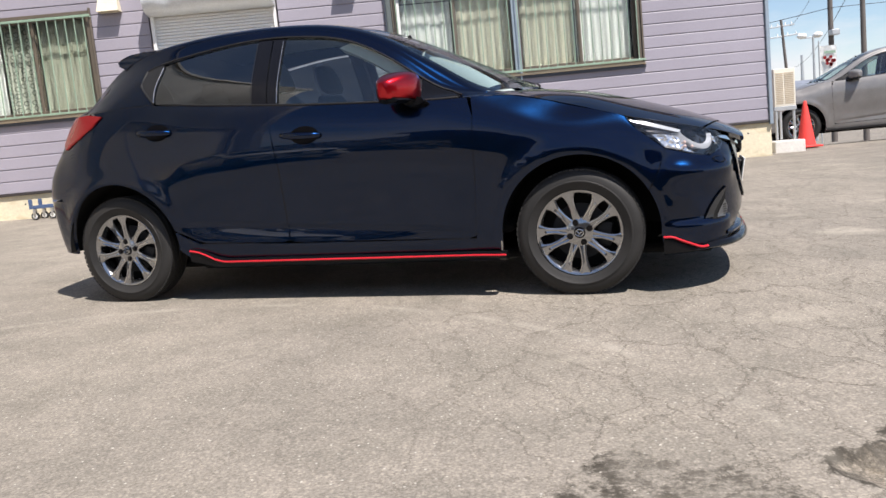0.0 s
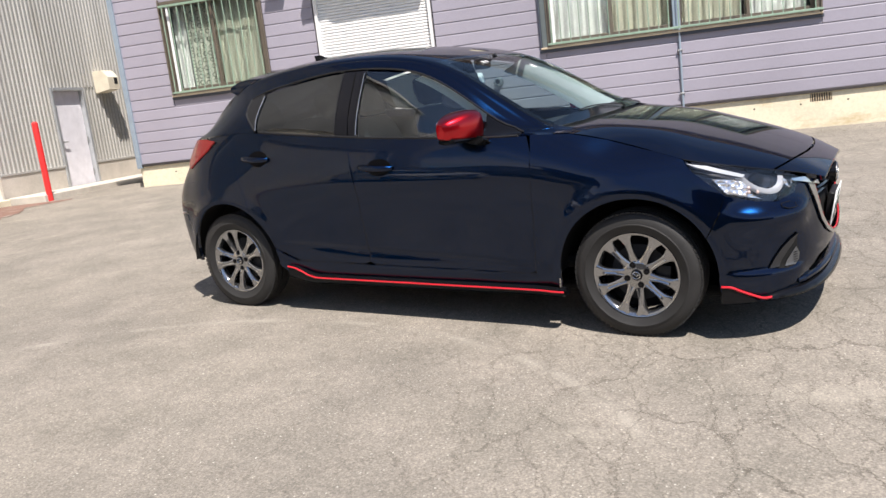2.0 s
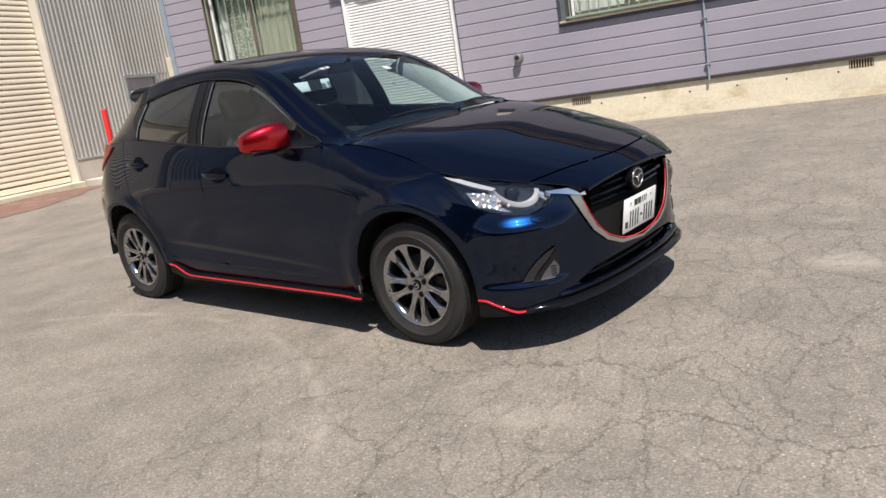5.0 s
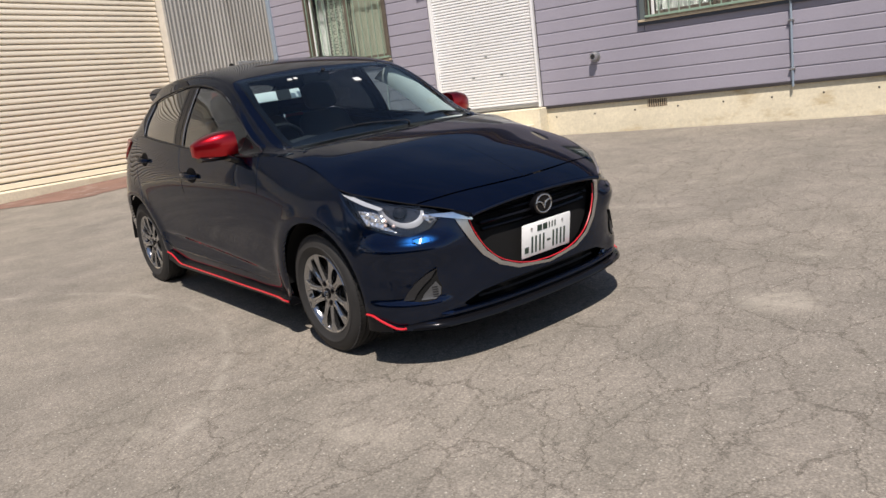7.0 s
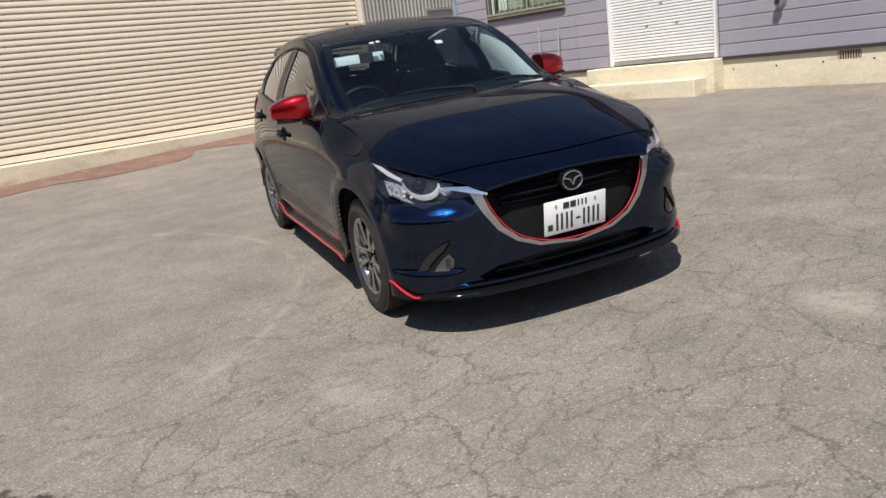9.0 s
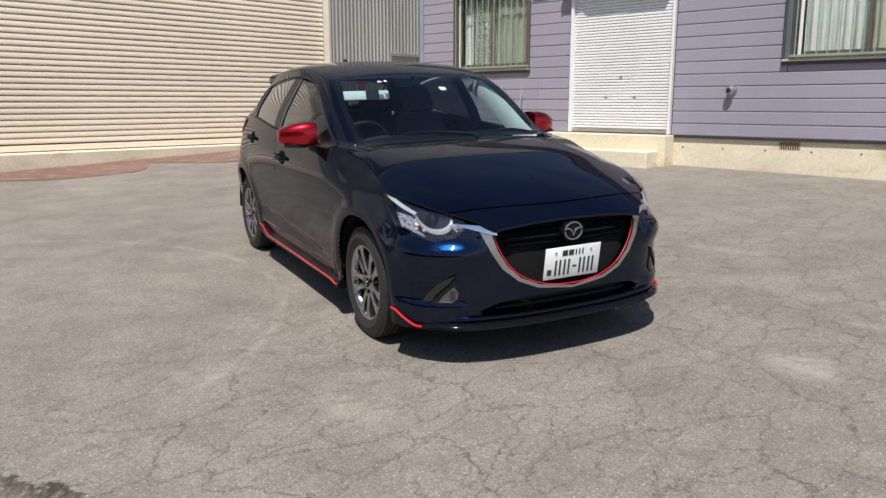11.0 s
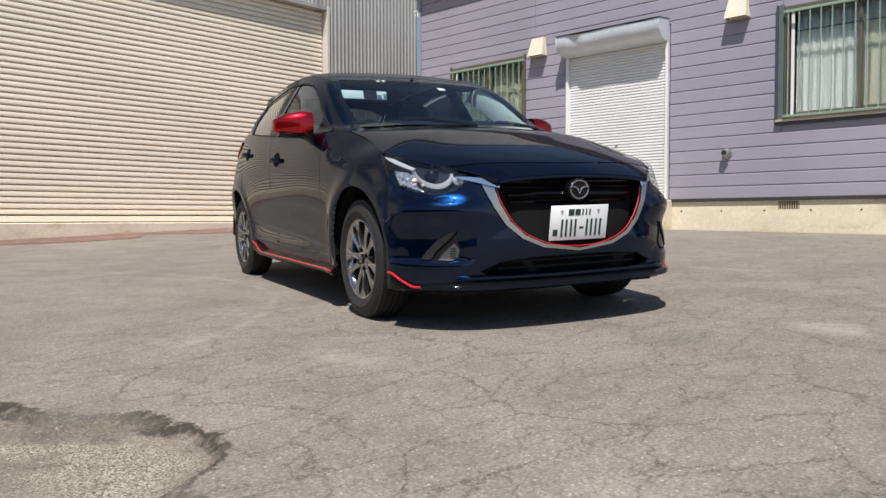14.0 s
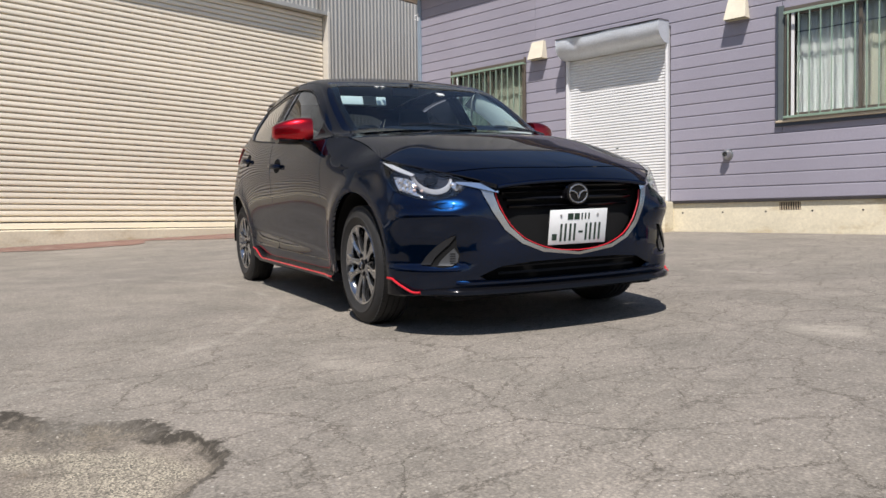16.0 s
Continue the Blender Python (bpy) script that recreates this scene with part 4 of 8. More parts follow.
def strip():
    """Rust-coloured paving strip before the wide shutter, laid 6 mm over the lot."""
    bm = bmesh.new()
    rnd = random.Random(8)
    ys = [-3.5 + i * 0.12 for i in range(124)]
    A, B = [], []
    for y in ys:
        x1 = -8.35 + 0.30 * math.sin(1.9 * y - 2.84) + 0.08 * math.sin(5.3 * y) + rnd.uniform(-0.05, 0.05) - 0.6 * math.exp(-((y - 6.95) / 0.28) ** 2) + 0.45 * math.exp(-((y - 7.8) / 0.4) ** 2)
        A.append(bm.verts.new((-9.9, y, gz(-9.9, y) + 0.012)))
        B.append(bm.verts.new((x1, y, gz(x1, y) + 0.006)))
    for i in range(len(ys) - 1):
        bm.faces.new((A[i], B[i], B[i + 1], A[i + 1]))
    structure("pavement", bm, M_BRICKGROUND, "rust-brown worn paving strip before the shutter")


strip()

rp = thing("bollard", "red painted steel pipe bollard", "bollard", (-9.35, 11.75, gz(-9.35, 11.75)))
bm = bmesh.new()
add_cyl(bm, (0, 0, -0.05), (0, 0, 1.36), 0.052, seg=20)
part("post", bm, M_RED, rp, "", True)
bm = bmesh.new()
add_cyl(bm, (0, 0, 1.36), (0, 0, 1.385), 0.052, 0.03, seg=20)
part("cap", bm, M_RED, rp, "", True)
# ---- the blue hatchback ----
def faceted(name):
    """Bright moulded reflector with many small facets."""
    m, nt, b = node_mat(name)
    pos = nt.nodes.new("ShaderNodeTexCoord").outputs["Object"]
    v = nt.nodes.new("ShaderNodeTexVoronoi")
    v.inputs["Scale"].default_value = 42
    link(nt, pos, v.inputs["Vector"])
    b.inputs["Base Color"].default_value, b.inputs["Metallic"].default_value, b.inputs["Roughness"].default_value = (0.85, 0.85, 0.86, 1), 0.85, 0.14
    bump_to(nt, b, v.outputs["Distance"], 1.0, 0.012)
    return m


M_PAINT = flake_paint("deep_blue_car_paint", (0.0008, 0.0105, 0.038), (0.0024, 0.0345, 0.135), (0.0002, 0.0007, 0.0022))
M_PIANO = plain("gloss_black_trim", (0.005, 0.005, 0.006), 0.10, spec=0.22)
M_PILLAR = plain("black_pillar_film", (0.006, 0.006, 0.008), 0.24, spec=0.25)
M_BLACK = plain("matt_black_plastic", (0.012, 0.012, 0.013), 0.48, spec=0.3)
# shade of the handle recess, put into the colour
M_CUPSHADE = plain("shaded_handle_cup", (0.003, 0.003, 0.004), 0.6, spec=0.05)
M_LINER = plain("black_liner", (0.008, 0.008, 0.008), 0.9, spec=0.2)
M_CHROME = plain("bright_chrome", (0.75, 0.76, 0.78), 0.09, metal=1.0, var=0.02)
M_SATIN = plain("satin_silver", (0.45, 0.44, 0.43), 0.22, metal=0.9, var=0.03)
M_ALLOY = plain("gunmetal_alloy", (0.36, 0.365, 0.375), 0.13, metal=0.95, coat=0.3)
M_REDGLOSS = car_paint("red_mirror_paint", (0.45, 0.006, 0.012), (0.62, 0.012, 0.02), 0.3)
M_REDLINE = plain("red_accent_line", (0.58, 0.012, 0.022), 0.35, coat=0.3, var=0.02)
M_REDLENS = plain("red_lamp_lens", (0.21, 0.008, 0.010), 0.12, coat=0.0, spec=0.35)
M_LEDWHITE = plain("white_lamp_optic", (0.46, 0.47, 0.49), 0.15, var=0.02)
M_LAMPGREY = plain("dark_lamp_housing", (0.060, 0.060, 0.064), 0.16, metal=0.7)
M_SEAT = surf("charcoal_seat_cloth", (0.035, 0.036, 0.04), 0.85, var=0.15, coarse=10, fine=200, bump=0.1)
M_DASH = plain("grey_dashboard_plastic", (0.022, 0.023, 0.026), 0.65, spec=0.3)
M_CREAMTRIM = plain("light_headliner", (0.78, 0.78, 0.74), 0.9)
M_VISOR = plain("white_visor_vinyl", (0.85, 0.85, 0.83), 0.7)
M_FACET = faceted("faceted_reflector")
M_AMBER = plain("amber_bulb_glass", (0.62, 0.46, 0.40), 0.15)
M_FOGWALL = plain("grey_black_pocket_plastic", (0.016, 0.016, 0.017), 0.38, spec=0.45)
M_FOGINSERT = plain("grey_pocket_insert", (0.065, 0.067, 0.07), 0.35, spec=0.5)
M_PLATE = plain("white_number_plate", (0.88, 0.89, 0.87), 0.35, fine=8, var=0.01)
M_INK = plain("dark_green_plate_bars", (0.02, 0.045, 0.03), 0.5)


def sheet_glass(name, tint, gain=1.0):
    """Thin pane: see-through with a tint, mirror-like by its angle from both faces."""
    m = bpy.data.materials.new(name)
    m.use_nodes = True
    nt = m.node_tree
    nt.nodes.clear()
    out, mix = nt.nodes.new("ShaderNodeOutputMaterial"), nt.nodes.new("ShaderNodeMixShader")
    tr, gl, lw = nt.nodes.new("ShaderNodeBsdfTransparent"), nt.nodes.new("ShaderNodeBsdfGlossy"), nt.nodes.new("ShaderNodeLayerWeight")
    tr.inputs["Color"].default_value = (*tint, 1)
    gl.inputs["Roughness"].default_value = 0.005
    lw.inputs["Blend"].default_value = 0.5
    f = mathn(nt, "MULTIPLY", mathn(nt, "POWER", lw.outputs["Facing"], 4.5), 0.80)
    link(nt, mathn(nt, "MULTIPLY", mathn(nt, "ADD", f, 0.07), gain, True), mix.inputs[0])
    link(nt, tr.outputs[0], mix.inputs[1]), link(nt, gl.outputs[0], mix.inputs[2]), link(nt, mix.outputs[0], out.inputs[0])
    return m


M_CLEAR = sheet_glass("clear_lamp_lens", (0.95, 0.96, 0.97))
M_SCREEN = sheet_glass("green_tinted_windscreen", (0.70, 0.82, 0.83), 0.75)
M_SIDEGLASS = sheet_glass("tinted_front_side_glass", (0.66, 0.76, 0.73), 2.0)
M_PRIVACY = sheet_glass("dark_privacy_glass", (0.07, 0.08, 0.085), 2.1)
M_REARGLASS = sheet_glass("grey_rear_glass", (0.16, 0.17, 0.18))


def basis(knots, q):
    """Weights of a natural cubic spline through knots, at the places q: one row a place."""
    t, q = np.asarray(knots, float), np.clip(np.atleast_1d(np.asarray(q, float)), knots[0], knots[-1])
    n, h = len(t), np.diff(t)
    A, B = np.eye(n), np.zeros((n, n))
    for i in range(1, n - 1):
        A[i, i - 1:i + 2] = h[i - 1], 2 * (h[i - 1] + h[i]), h[i]
        B[i, i - 1:i + 2] = 6 / h[i - 1], -6 / h[i - 1] - 6 / h[i], 6 / h[i]
    S = np.linalg.solve(A, B)
    k = np.clip(np.searchsorted(t, q) - 1, 0, n - 2)
    a, b = (t[k + 1] - q) / h[k], (q - t[k]) / h[k]
    I = np.eye(n)
    return a[:, None] * I[k] + b[:, None] * I[k + 1] + ((a ** 3 - a) * h[k] ** 2 / 6)[:, None] * S[k] + ((b ** 3 - b) * h[k] ** 2 / 6)[:, None] * S[k + 1]


class Sheet:
    """A smooth surface through a net of places: net[i][j] is the place at (ka[i], kb[j])."""
    def __init__(self, ka, kb, net, bend=None):
        self.ka, self.kb, self.net, self.bend = ka, kb, np.asarray(net, float), bend

    def __call__(self, a, b):
        P = np.einsum("ni,nj,ijk->nk", basis(self.ka, a), basis(self.kb, b), self.net)
        return P if self.bend is None else self.bend(P)

    def both(self, a, b, e=0.004):
        P = self(a, b)
        da, db = self(np.add(a, e), b) - self(np.subtract(a, e), b), self(a, np.add(b, e)) - self(a, np.subtract(b, e))
        N = np.cross(da, db)
        L = np.linalg.norm(N, axis=1, keepdims=True)
        return P, N / np.maximum(L, 1e-12)


# lower body: plan lines at heights, right half (y < 0), from the nose round to the tail
LZ = [0.14, 0.30, 0.45, 0.60, 0.72, 0.82, 0.90, 0.98, 1.06, 1.14]
FRONT = [  # for each height: x at y = 0, 0.25, 0.45, 0.62, then (x, y) of two corner places
    (2.00, 1.99, 1.965, 1.905, 1.80, 0.730, 1.66, 0.785),
    (2.055, 2.045, 2.01, 1.935, 1.83, 0.738, 1.68, 0.800),
    (2.065, 2.05, 2.01, 1.930, 1.825, 0.735, 1.68, 0.800),
    (2.055, 2.042, 2.002, 1.915, 1.81, 0.728, 1.66, 0.795),
    (2.030, 2.017, 1.972, 1.880, 1.775, 0.712, 1.63, 0.782),
    (1.97, 1.95, 1.90, 1.815, 1.71, 0.690, 1.57, 0.745),
    (1.90, 1.88, 1.83, 1.745, 1.65, 0.650, 1.52, 0.690),
    (1.82, 1.80, 1.75, 1.67, 1.58, 0.610, 1.46, 0.635),
    (1.75, 1.73, 1.68, 1.60, 1.51, 0.570, 1.40, 0.590),
    (1.68, 1.66, 1.61, 1.53, 1.44, 0.530, 1.34, 0.550)]
SIDE_X = [1.50, 1.285, 1.05, 0.80, 0.40, 0.0, -0.40, -0.80, -1.05, -1.285, -1.50]
SIDE_Y = [
    (0.790, 0.790, 0.775, 0.765, 0.765, 0.765, 0.765, 0.770, 0.780, 0.785, 0.775),
    (0.822, 0.832, 0.820, 0.808, 0.804, 0.802, 0.804, 0.812, 0.826, 0.830, 0.810),
    (0.826, 0.840, 0.834, 0.822, 0.812, 0.810, 0.814, 0.824, 0.838, 0.842, 0.822),
    (0.820, 0.842, 0.842, 0.838, 0.835, 0.835, 0.836, 0.840, 0.845, 0.845, 0.826),
    (0.803, 0.832, 0.842, 0.844, 0.846, 0.846, 0.846, 0.846, 0.843, 0.840, 0.820),
    (0.768, 0.800, 0.828, 0.840, 0.845, 0.846, 0.846, 0.842, 0.834, 0.824, 0.802),
    (0.712, 0.725, 0.785, 0.823, 0.834, 0.837, 0.838, 0.832, 0.820, 0.806, 0.782),
    (0.650, 0.665, 0.715, 0.783, 0.808, 0.816, 0.820, 0.815, 0.802, 0.786, 0.758),
    (0.600, 0.610, 0.650, 0.725, 0.765, 0.780, 0.790, 0.790, 0.780, 0.762, 0.730),
    (0.560, 0.565, 0.595, 0.660, 0.705, 0.725, 0.745, 0.755, 0.750, 0.732, 0.695)]
REAR = [  # corner (x, y) twice, then x at y = 0.55, 0.3, 0
    (-1.68, 0.715, -1.80, 0.62, -1.85, -1.90, -1.91),
    (-1.69, 0.745, -1.83, 0.66, -1.895, -1.95, -1.965),
    (-1.70, 0.760, -1.855, 0.67, -1.92, -1.975, -1.99),
    (-1.70, 0.765, -1.865, 0.675, -1.93, -1.985, -2.00),
    (-1.69, 0.758, -1.85, 0.67, -1.915, -1.965, -1.98),
    (-1.67, 0.740, -1.80, 0.66, -1.865, -1.92, -1.935),
    (-1.65, 0.720, -1.75, 0.645, -1.81, -1.865, -1.88),
    (-1.63, 0.698, -1.71, 0.63, -1.765, -1.82, -1.835),
    (-1.60, 0.672, -1.67, 0.61, -1.72, -1.77, -1.785),
    (-1.56, 0.640, -1.62, 0.585, -1.67, -1.72, -1.735)]


def lower_net():
    net = []
    for f, s, r in zip(FRONT, SIDE_Y, REAR):
        half = [(f[0], 0), (f[1], 0.25), (f[2], 0.45), (f[3], 0.62), (f[4], f[5]), (f[6], f[7])]
        half += list(zip(SIDE_X, s)) + [(r[0], r[1]), (r[2], r[3]), (r[4], 0.50), (r[5], 0.28), (r[6], 0)]
        net.append([(half[2][0], 0.45), (half[1][0], 0.25)] + [(x, -y) for x, y in half] + [(half[-2][0], 0.28), (half[-3][0], 0.50)])
    ref = np.array(net[3])
    u = np.concatenate([[0], np.cumsum(np.linalg.norm(np.diff(ref, axis=0), axis=1))])
    u -= u[2]
    N = np.array([[(p[0], p[1], z) for p in row] for row, z in zip(net, LZ)]).transpose(1, 0, 2)
    return list(u), N


def door_bend(P):
    """The doors' hollow above the sill and the shoulder's soft crease."""
    x, z = P[:, 0], P[:, 2]
    span = 1 / (1 + np.exp(-(x + 0.85) / 0.06)) / (1 + np.exp((x - 0.62) / 0.08))
    low = 0.43 - 0.06 * (x + 0.75)
    w = z - low + 0.012
    dent = 0.013 * np.where(w < 0, np.clip(1 + w / 0.085, 0, 1), np.exp(-(w / 0.022) ** 2)) * span
    crease = 0.0012 * np.exp(-((z - (0.80 + 0.02 * x)) / 0.05) ** 2) / (1 + np.exp((x - 0.9) / 0.15)) / (1 + np.exp(-(x + 1.3) / 0.1))
    arch = 0.0
    for cx in (1.29, -1.285):
        d = np.hypot(x - cx, z - 0.305)
        arch = arch + 0.010 * np.exp(-((d - 0.40) / 0.045) ** 2)
    P = P.copy()
    nose = (P[:, 0] > 1.55).astype(float)
    ay = np.abs(P[:, 1])
    win = 1 / (1 + np.exp(-(ay - 0.52) / 0.03)) / (1 + np.exp((x - 2.2) / 0.1)) / (1 + np.exp(-(x - 1.70) / 0.025))
    ledge = 0.040 / (1 + np.exp((z - 0.597) / 0.013)) / (1 + np.exp(-(z - 0.505) / 0.022))
    foot = 0.016 / (1 + np.exp((z - 0.322) / 0.006)) / (1 + np.exp(-(ay - 0.54) / 0.02))
    P[:, 0] += nose * (win * ledge + win * foot)
    P[:, 1] -= nose * np.sign(-P[:, 1]) * (win * ledge + win * foot) * 0.5
    P[:, 1] += np.where(P[:, 1] < -0.6, dent - crease - arch, 0)
    return P


LU, LNET = lower_net()
LOW = Sheet(LU, LZ, LNET, door_bend)
_us = np.linspace(LU[2], LU[-3], 900)


def at_x(x, z):
    """(u, z) of the side's place with that x."""
    X = LOW(_us, np.full(len(_us), z))[:, 0]
    k = np.argmax(X < x)
    f = (X[k - 1] - x) / (X[k - 1] - X[k])
    return (_us[k - 1] + f * (_us[k] - _us[k - 1]), z)


def at_y(y, z):
    """(u, z) of the front's place with that distance from the middle line."""
    Y = -LOW(_us[:420], np.full(420, z))[:, 1]
    k = max(1, np.argmax(Y >= y))
    f = (y - Y[k - 1]) / max(1e-9, Y[k] - Y[k - 1])
    return (_us[k - 1] + f * (_us[k] - _us[k - 1]), z)


def on_low(rows):
    return [at_x(a, z) if k == "x" else at_y(a, z) if k == "y" else (a, z) for k, a, z in rows]


def arc(cx, cz, r, a0, a1, n=24):
    return [("x", cx + r * math.cos(radians(a0 + (a1 - a0) * i / n)), cz + r * math.sin(radians(a0 + (a1 - a0) * i / n))) for i in range(n + 1)]


# greenhouse: sections across the car at stations x; places from the belt over the roof's edge to the middle
UX = [1.08, 0.95, 0.80, 0.65, 0.50, 0.33, 0.15, -0.10, -0.40, -0.75, -1.02, -1.20, -1.40, -1.58, -1.72]
UV = [0, 1, 2, 3, 4, 5, 6]
USEC = [
    ((0.700, 0.960), (0.690, 0.966), (0.675, 0.972), (0.650, 0.978), (0.600, 0.984), (0.35, 0.993), (0, 0.998)),
    ((0.735, 0.975), (0.720, 0.980), (0.700, 0.986), (0.675, 0.992), (0.625, 1.000), (0.35, 1.040), (0, 1.055)),
    ((0.758, 0.985), (0.742, 0.992), (0.720, 1.000), (0.690, 1.014), (0.632, 1.040), (0.35, 1.110), (0, 1.133)),
    ((0.770, 0.985), (0.750, 1.010), (0.722, 1.038), (0.688, 1.066), (0.622, 1.128), (0.345, 1.185), (0, 1.207)),
    ((0.778, 0.988), (0.748, 1.050), (0.706, 1.128), (0.668, 1.172), (0.606, 1.224), (0.34, 1.264), (0, 1.280)),
    ((0.784, 0.997), (0.746, 1.100), (0.674, 1.236), (0.636, 1.284), (0.580, 1.324), (0.33, 1.348), (0, 1.358)),
    ((0.790, 1.006), (0.744, 1.142), (0.640, 1.320), (0.602, 1.366), (0.552, 1.396), (0.32, 1.416), (0, 1.425)),
    ((0.796, 1.020), (0.742, 1.168), (0.618, 1.372), (0.580, 1.418), (0.528, 1.446), (0.29, 1.468), (0, 1.476)),
    ((0.798, 1.044), (0.742, 1.184), (0.612, 1.388), (0.575, 1.436), (0.522, 1.464), (0.28, 1.490), (0, 1.498)),
    ((0.792, 1.074), (0.738, 1.190), (0.624, 1.356), (0.574, 1.426), (0.516, 1.458), (0.28, 1.488), (0, 1.497)),
    ((0.776, 1.098), (0.728, 1.186), (0.645, 1.304), (0.575, 1.394), (0.512, 1.432), (0.28, 1.464), (0, 1.473)),
    ((0.758, 1.100), (0.715, 1.170), (0.652, 1.252), (0.575, 1.350), (0.508, 1.398), (0.28, 1.434), (0, 1.444)),
    ((0.722, 1.092), (0.688, 1.132), (0.640, 1.180), (0.566, 1.256), (0.498, 1.312), (0.28, 1.372), (0, 1.390)),
    ((0.668, 1.076), (0.646, 1.092), (0.606, 1.108), (0.545, 1.142), (0.480, 1.176), (0.27, 1.230), (0, 1.250)),
    ((0.590, 1.066), (0.570, 1.068), (0.545, 1.070), (0.500, 1.074), (0.440, 1.080), (0.26, 1.100), (0, 1.110))]


def upper_net():
    net = []
    for x, sec in zip(UX, USEC):
        row = [(x, -y, z) for y, z in sec]
        if -1.5 < x < 0.9:       # start on the lower body's belt
            u, _ = at_x(x, sec[0][1])
            q = LOW([u], [sec[0][1]])[0]
            row[0] = (x, float(q[1]), sec[0][1])
        row += [(x, -row[5][1], row[5][2]), (x, -row[4][1], row[4][2])]
        net.append(row)
    return net[::-1]


UP = Sheet(UX[::-1], UV + [7, 8], upper_net())


def belt_z(x):
    return float(np.interp(x, UX[::-1], [s[0][1] for s in USEC][::-1]))


# bonnet: sections at stations x, from the wing's edge to the middle
HX = [0.82, 1.00, 1.16, 1.35, 1.52, 1.70, 1.85, 1.97, 2.06]
HSEC = [
    ((0.735, 0.985), (0.50, 1.012), (0.25, 1.020), (0, 1.022)),
    ((0.716, 0.975), (0.50, 1.002), (0.25, 1.014), (0, 1.017)),
    ((0.716, 0.938), (0.52, 0.978), (0.26, 0.994), (0, 0.998)),
    ((0.732, 0.884), (0.54, 0.938), (0.27, 0.960), (0, 0.965)),
    ((0.745, 0.833), (0.55, 0.886), (0.28, 0.912), (0, 0.919)),
    ((0.690, 0.790), (0.51, 0.834), (0.27, 0.858), (0, 0.864)),
    ((0.600, 0.753), (0.45, 0.788), (0.24, 0.806), (0, 0.811)),
    ((0.500, 0.718), (0.38, 0.742), (0.20, 0.756), (0, 0.760)),
    ((0.420, 0.682), (0.32, 0.696), (0.16, 0.706), (0, 0.709))]
for _i, _x in enumerate(HX):             # the bonnet's edge meets the wing
    if 0.9 < _x < 1.55:
        _z = HSEC[_i][0][1]
        _y = -float(LOW([at_x(_x, _z - 0.005)[0]], [_z - 0.005])[0][1])
        HSEC[_i] = ((_y - 0.002, _z),) + HSEC[_i][1:]
TOPH = Sheet(HX, [0, 1, 2, 3, 4, 5], [[(x, -y, z) for y, z in s] + [(x, s[2][0], s[2][1]), (x, s[1][0], s[1][1])] for x, s in zip(HX, HSEC)])


def smooth_line(pts, step, closed=True, sharp=60):
    """Points laid along a polygon; corners stay, gentle bends are rounded by a Catmull-Rom line."""
    n, out = len(pts), []
    V = [Vector(p) for p in pts]
    def corner(i):
        a, b = V[i] - V[i - 1], V[(i + 1) % n] - V[i]
        return a.length < 1e-9 or b.length < 1e-9 or math.degrees(a.angle(b)) > sharp
    for i in range(n if closed else n - 1):
        p1, p2 = V[i], V[(i + 1) % n]
        p0 = p1 * 2 - p2 if corner(i) else V[i - 1]
        p3 = p2 * 2 - p1 if corner((i + 1) % n) else V[(i + 2) % n]
        k = max(1, int((p2 - p1).length / step))
        for j in range(k):
            t = j / k
            out.append(0.5 * ((2 * p1) + (p2 - p0) * t + (2 * p0 - 5 * p1 + 4 * p2 - p3) * t * t + (3 * p1 - p0 - 3 * p2 + p3) * t ** 3))
    return out


def inset(pts, d):
    """The polygon drawn in by d."""
    n = len(pts)
    area = sum(pts[i].x * pts[(i + 1) % n].y - pts[(i + 1) % n].x * pts[i].y for i in range(n))
    out = []
    for i in range(n):
        t = pts[(i + 1) % n] - pts[i - 1]
        nrm = Vector((-t.y, t.x)).normalized() * (1 if area > 0 else -1)
        out.append(pts[i] + nrm * d)
    return out


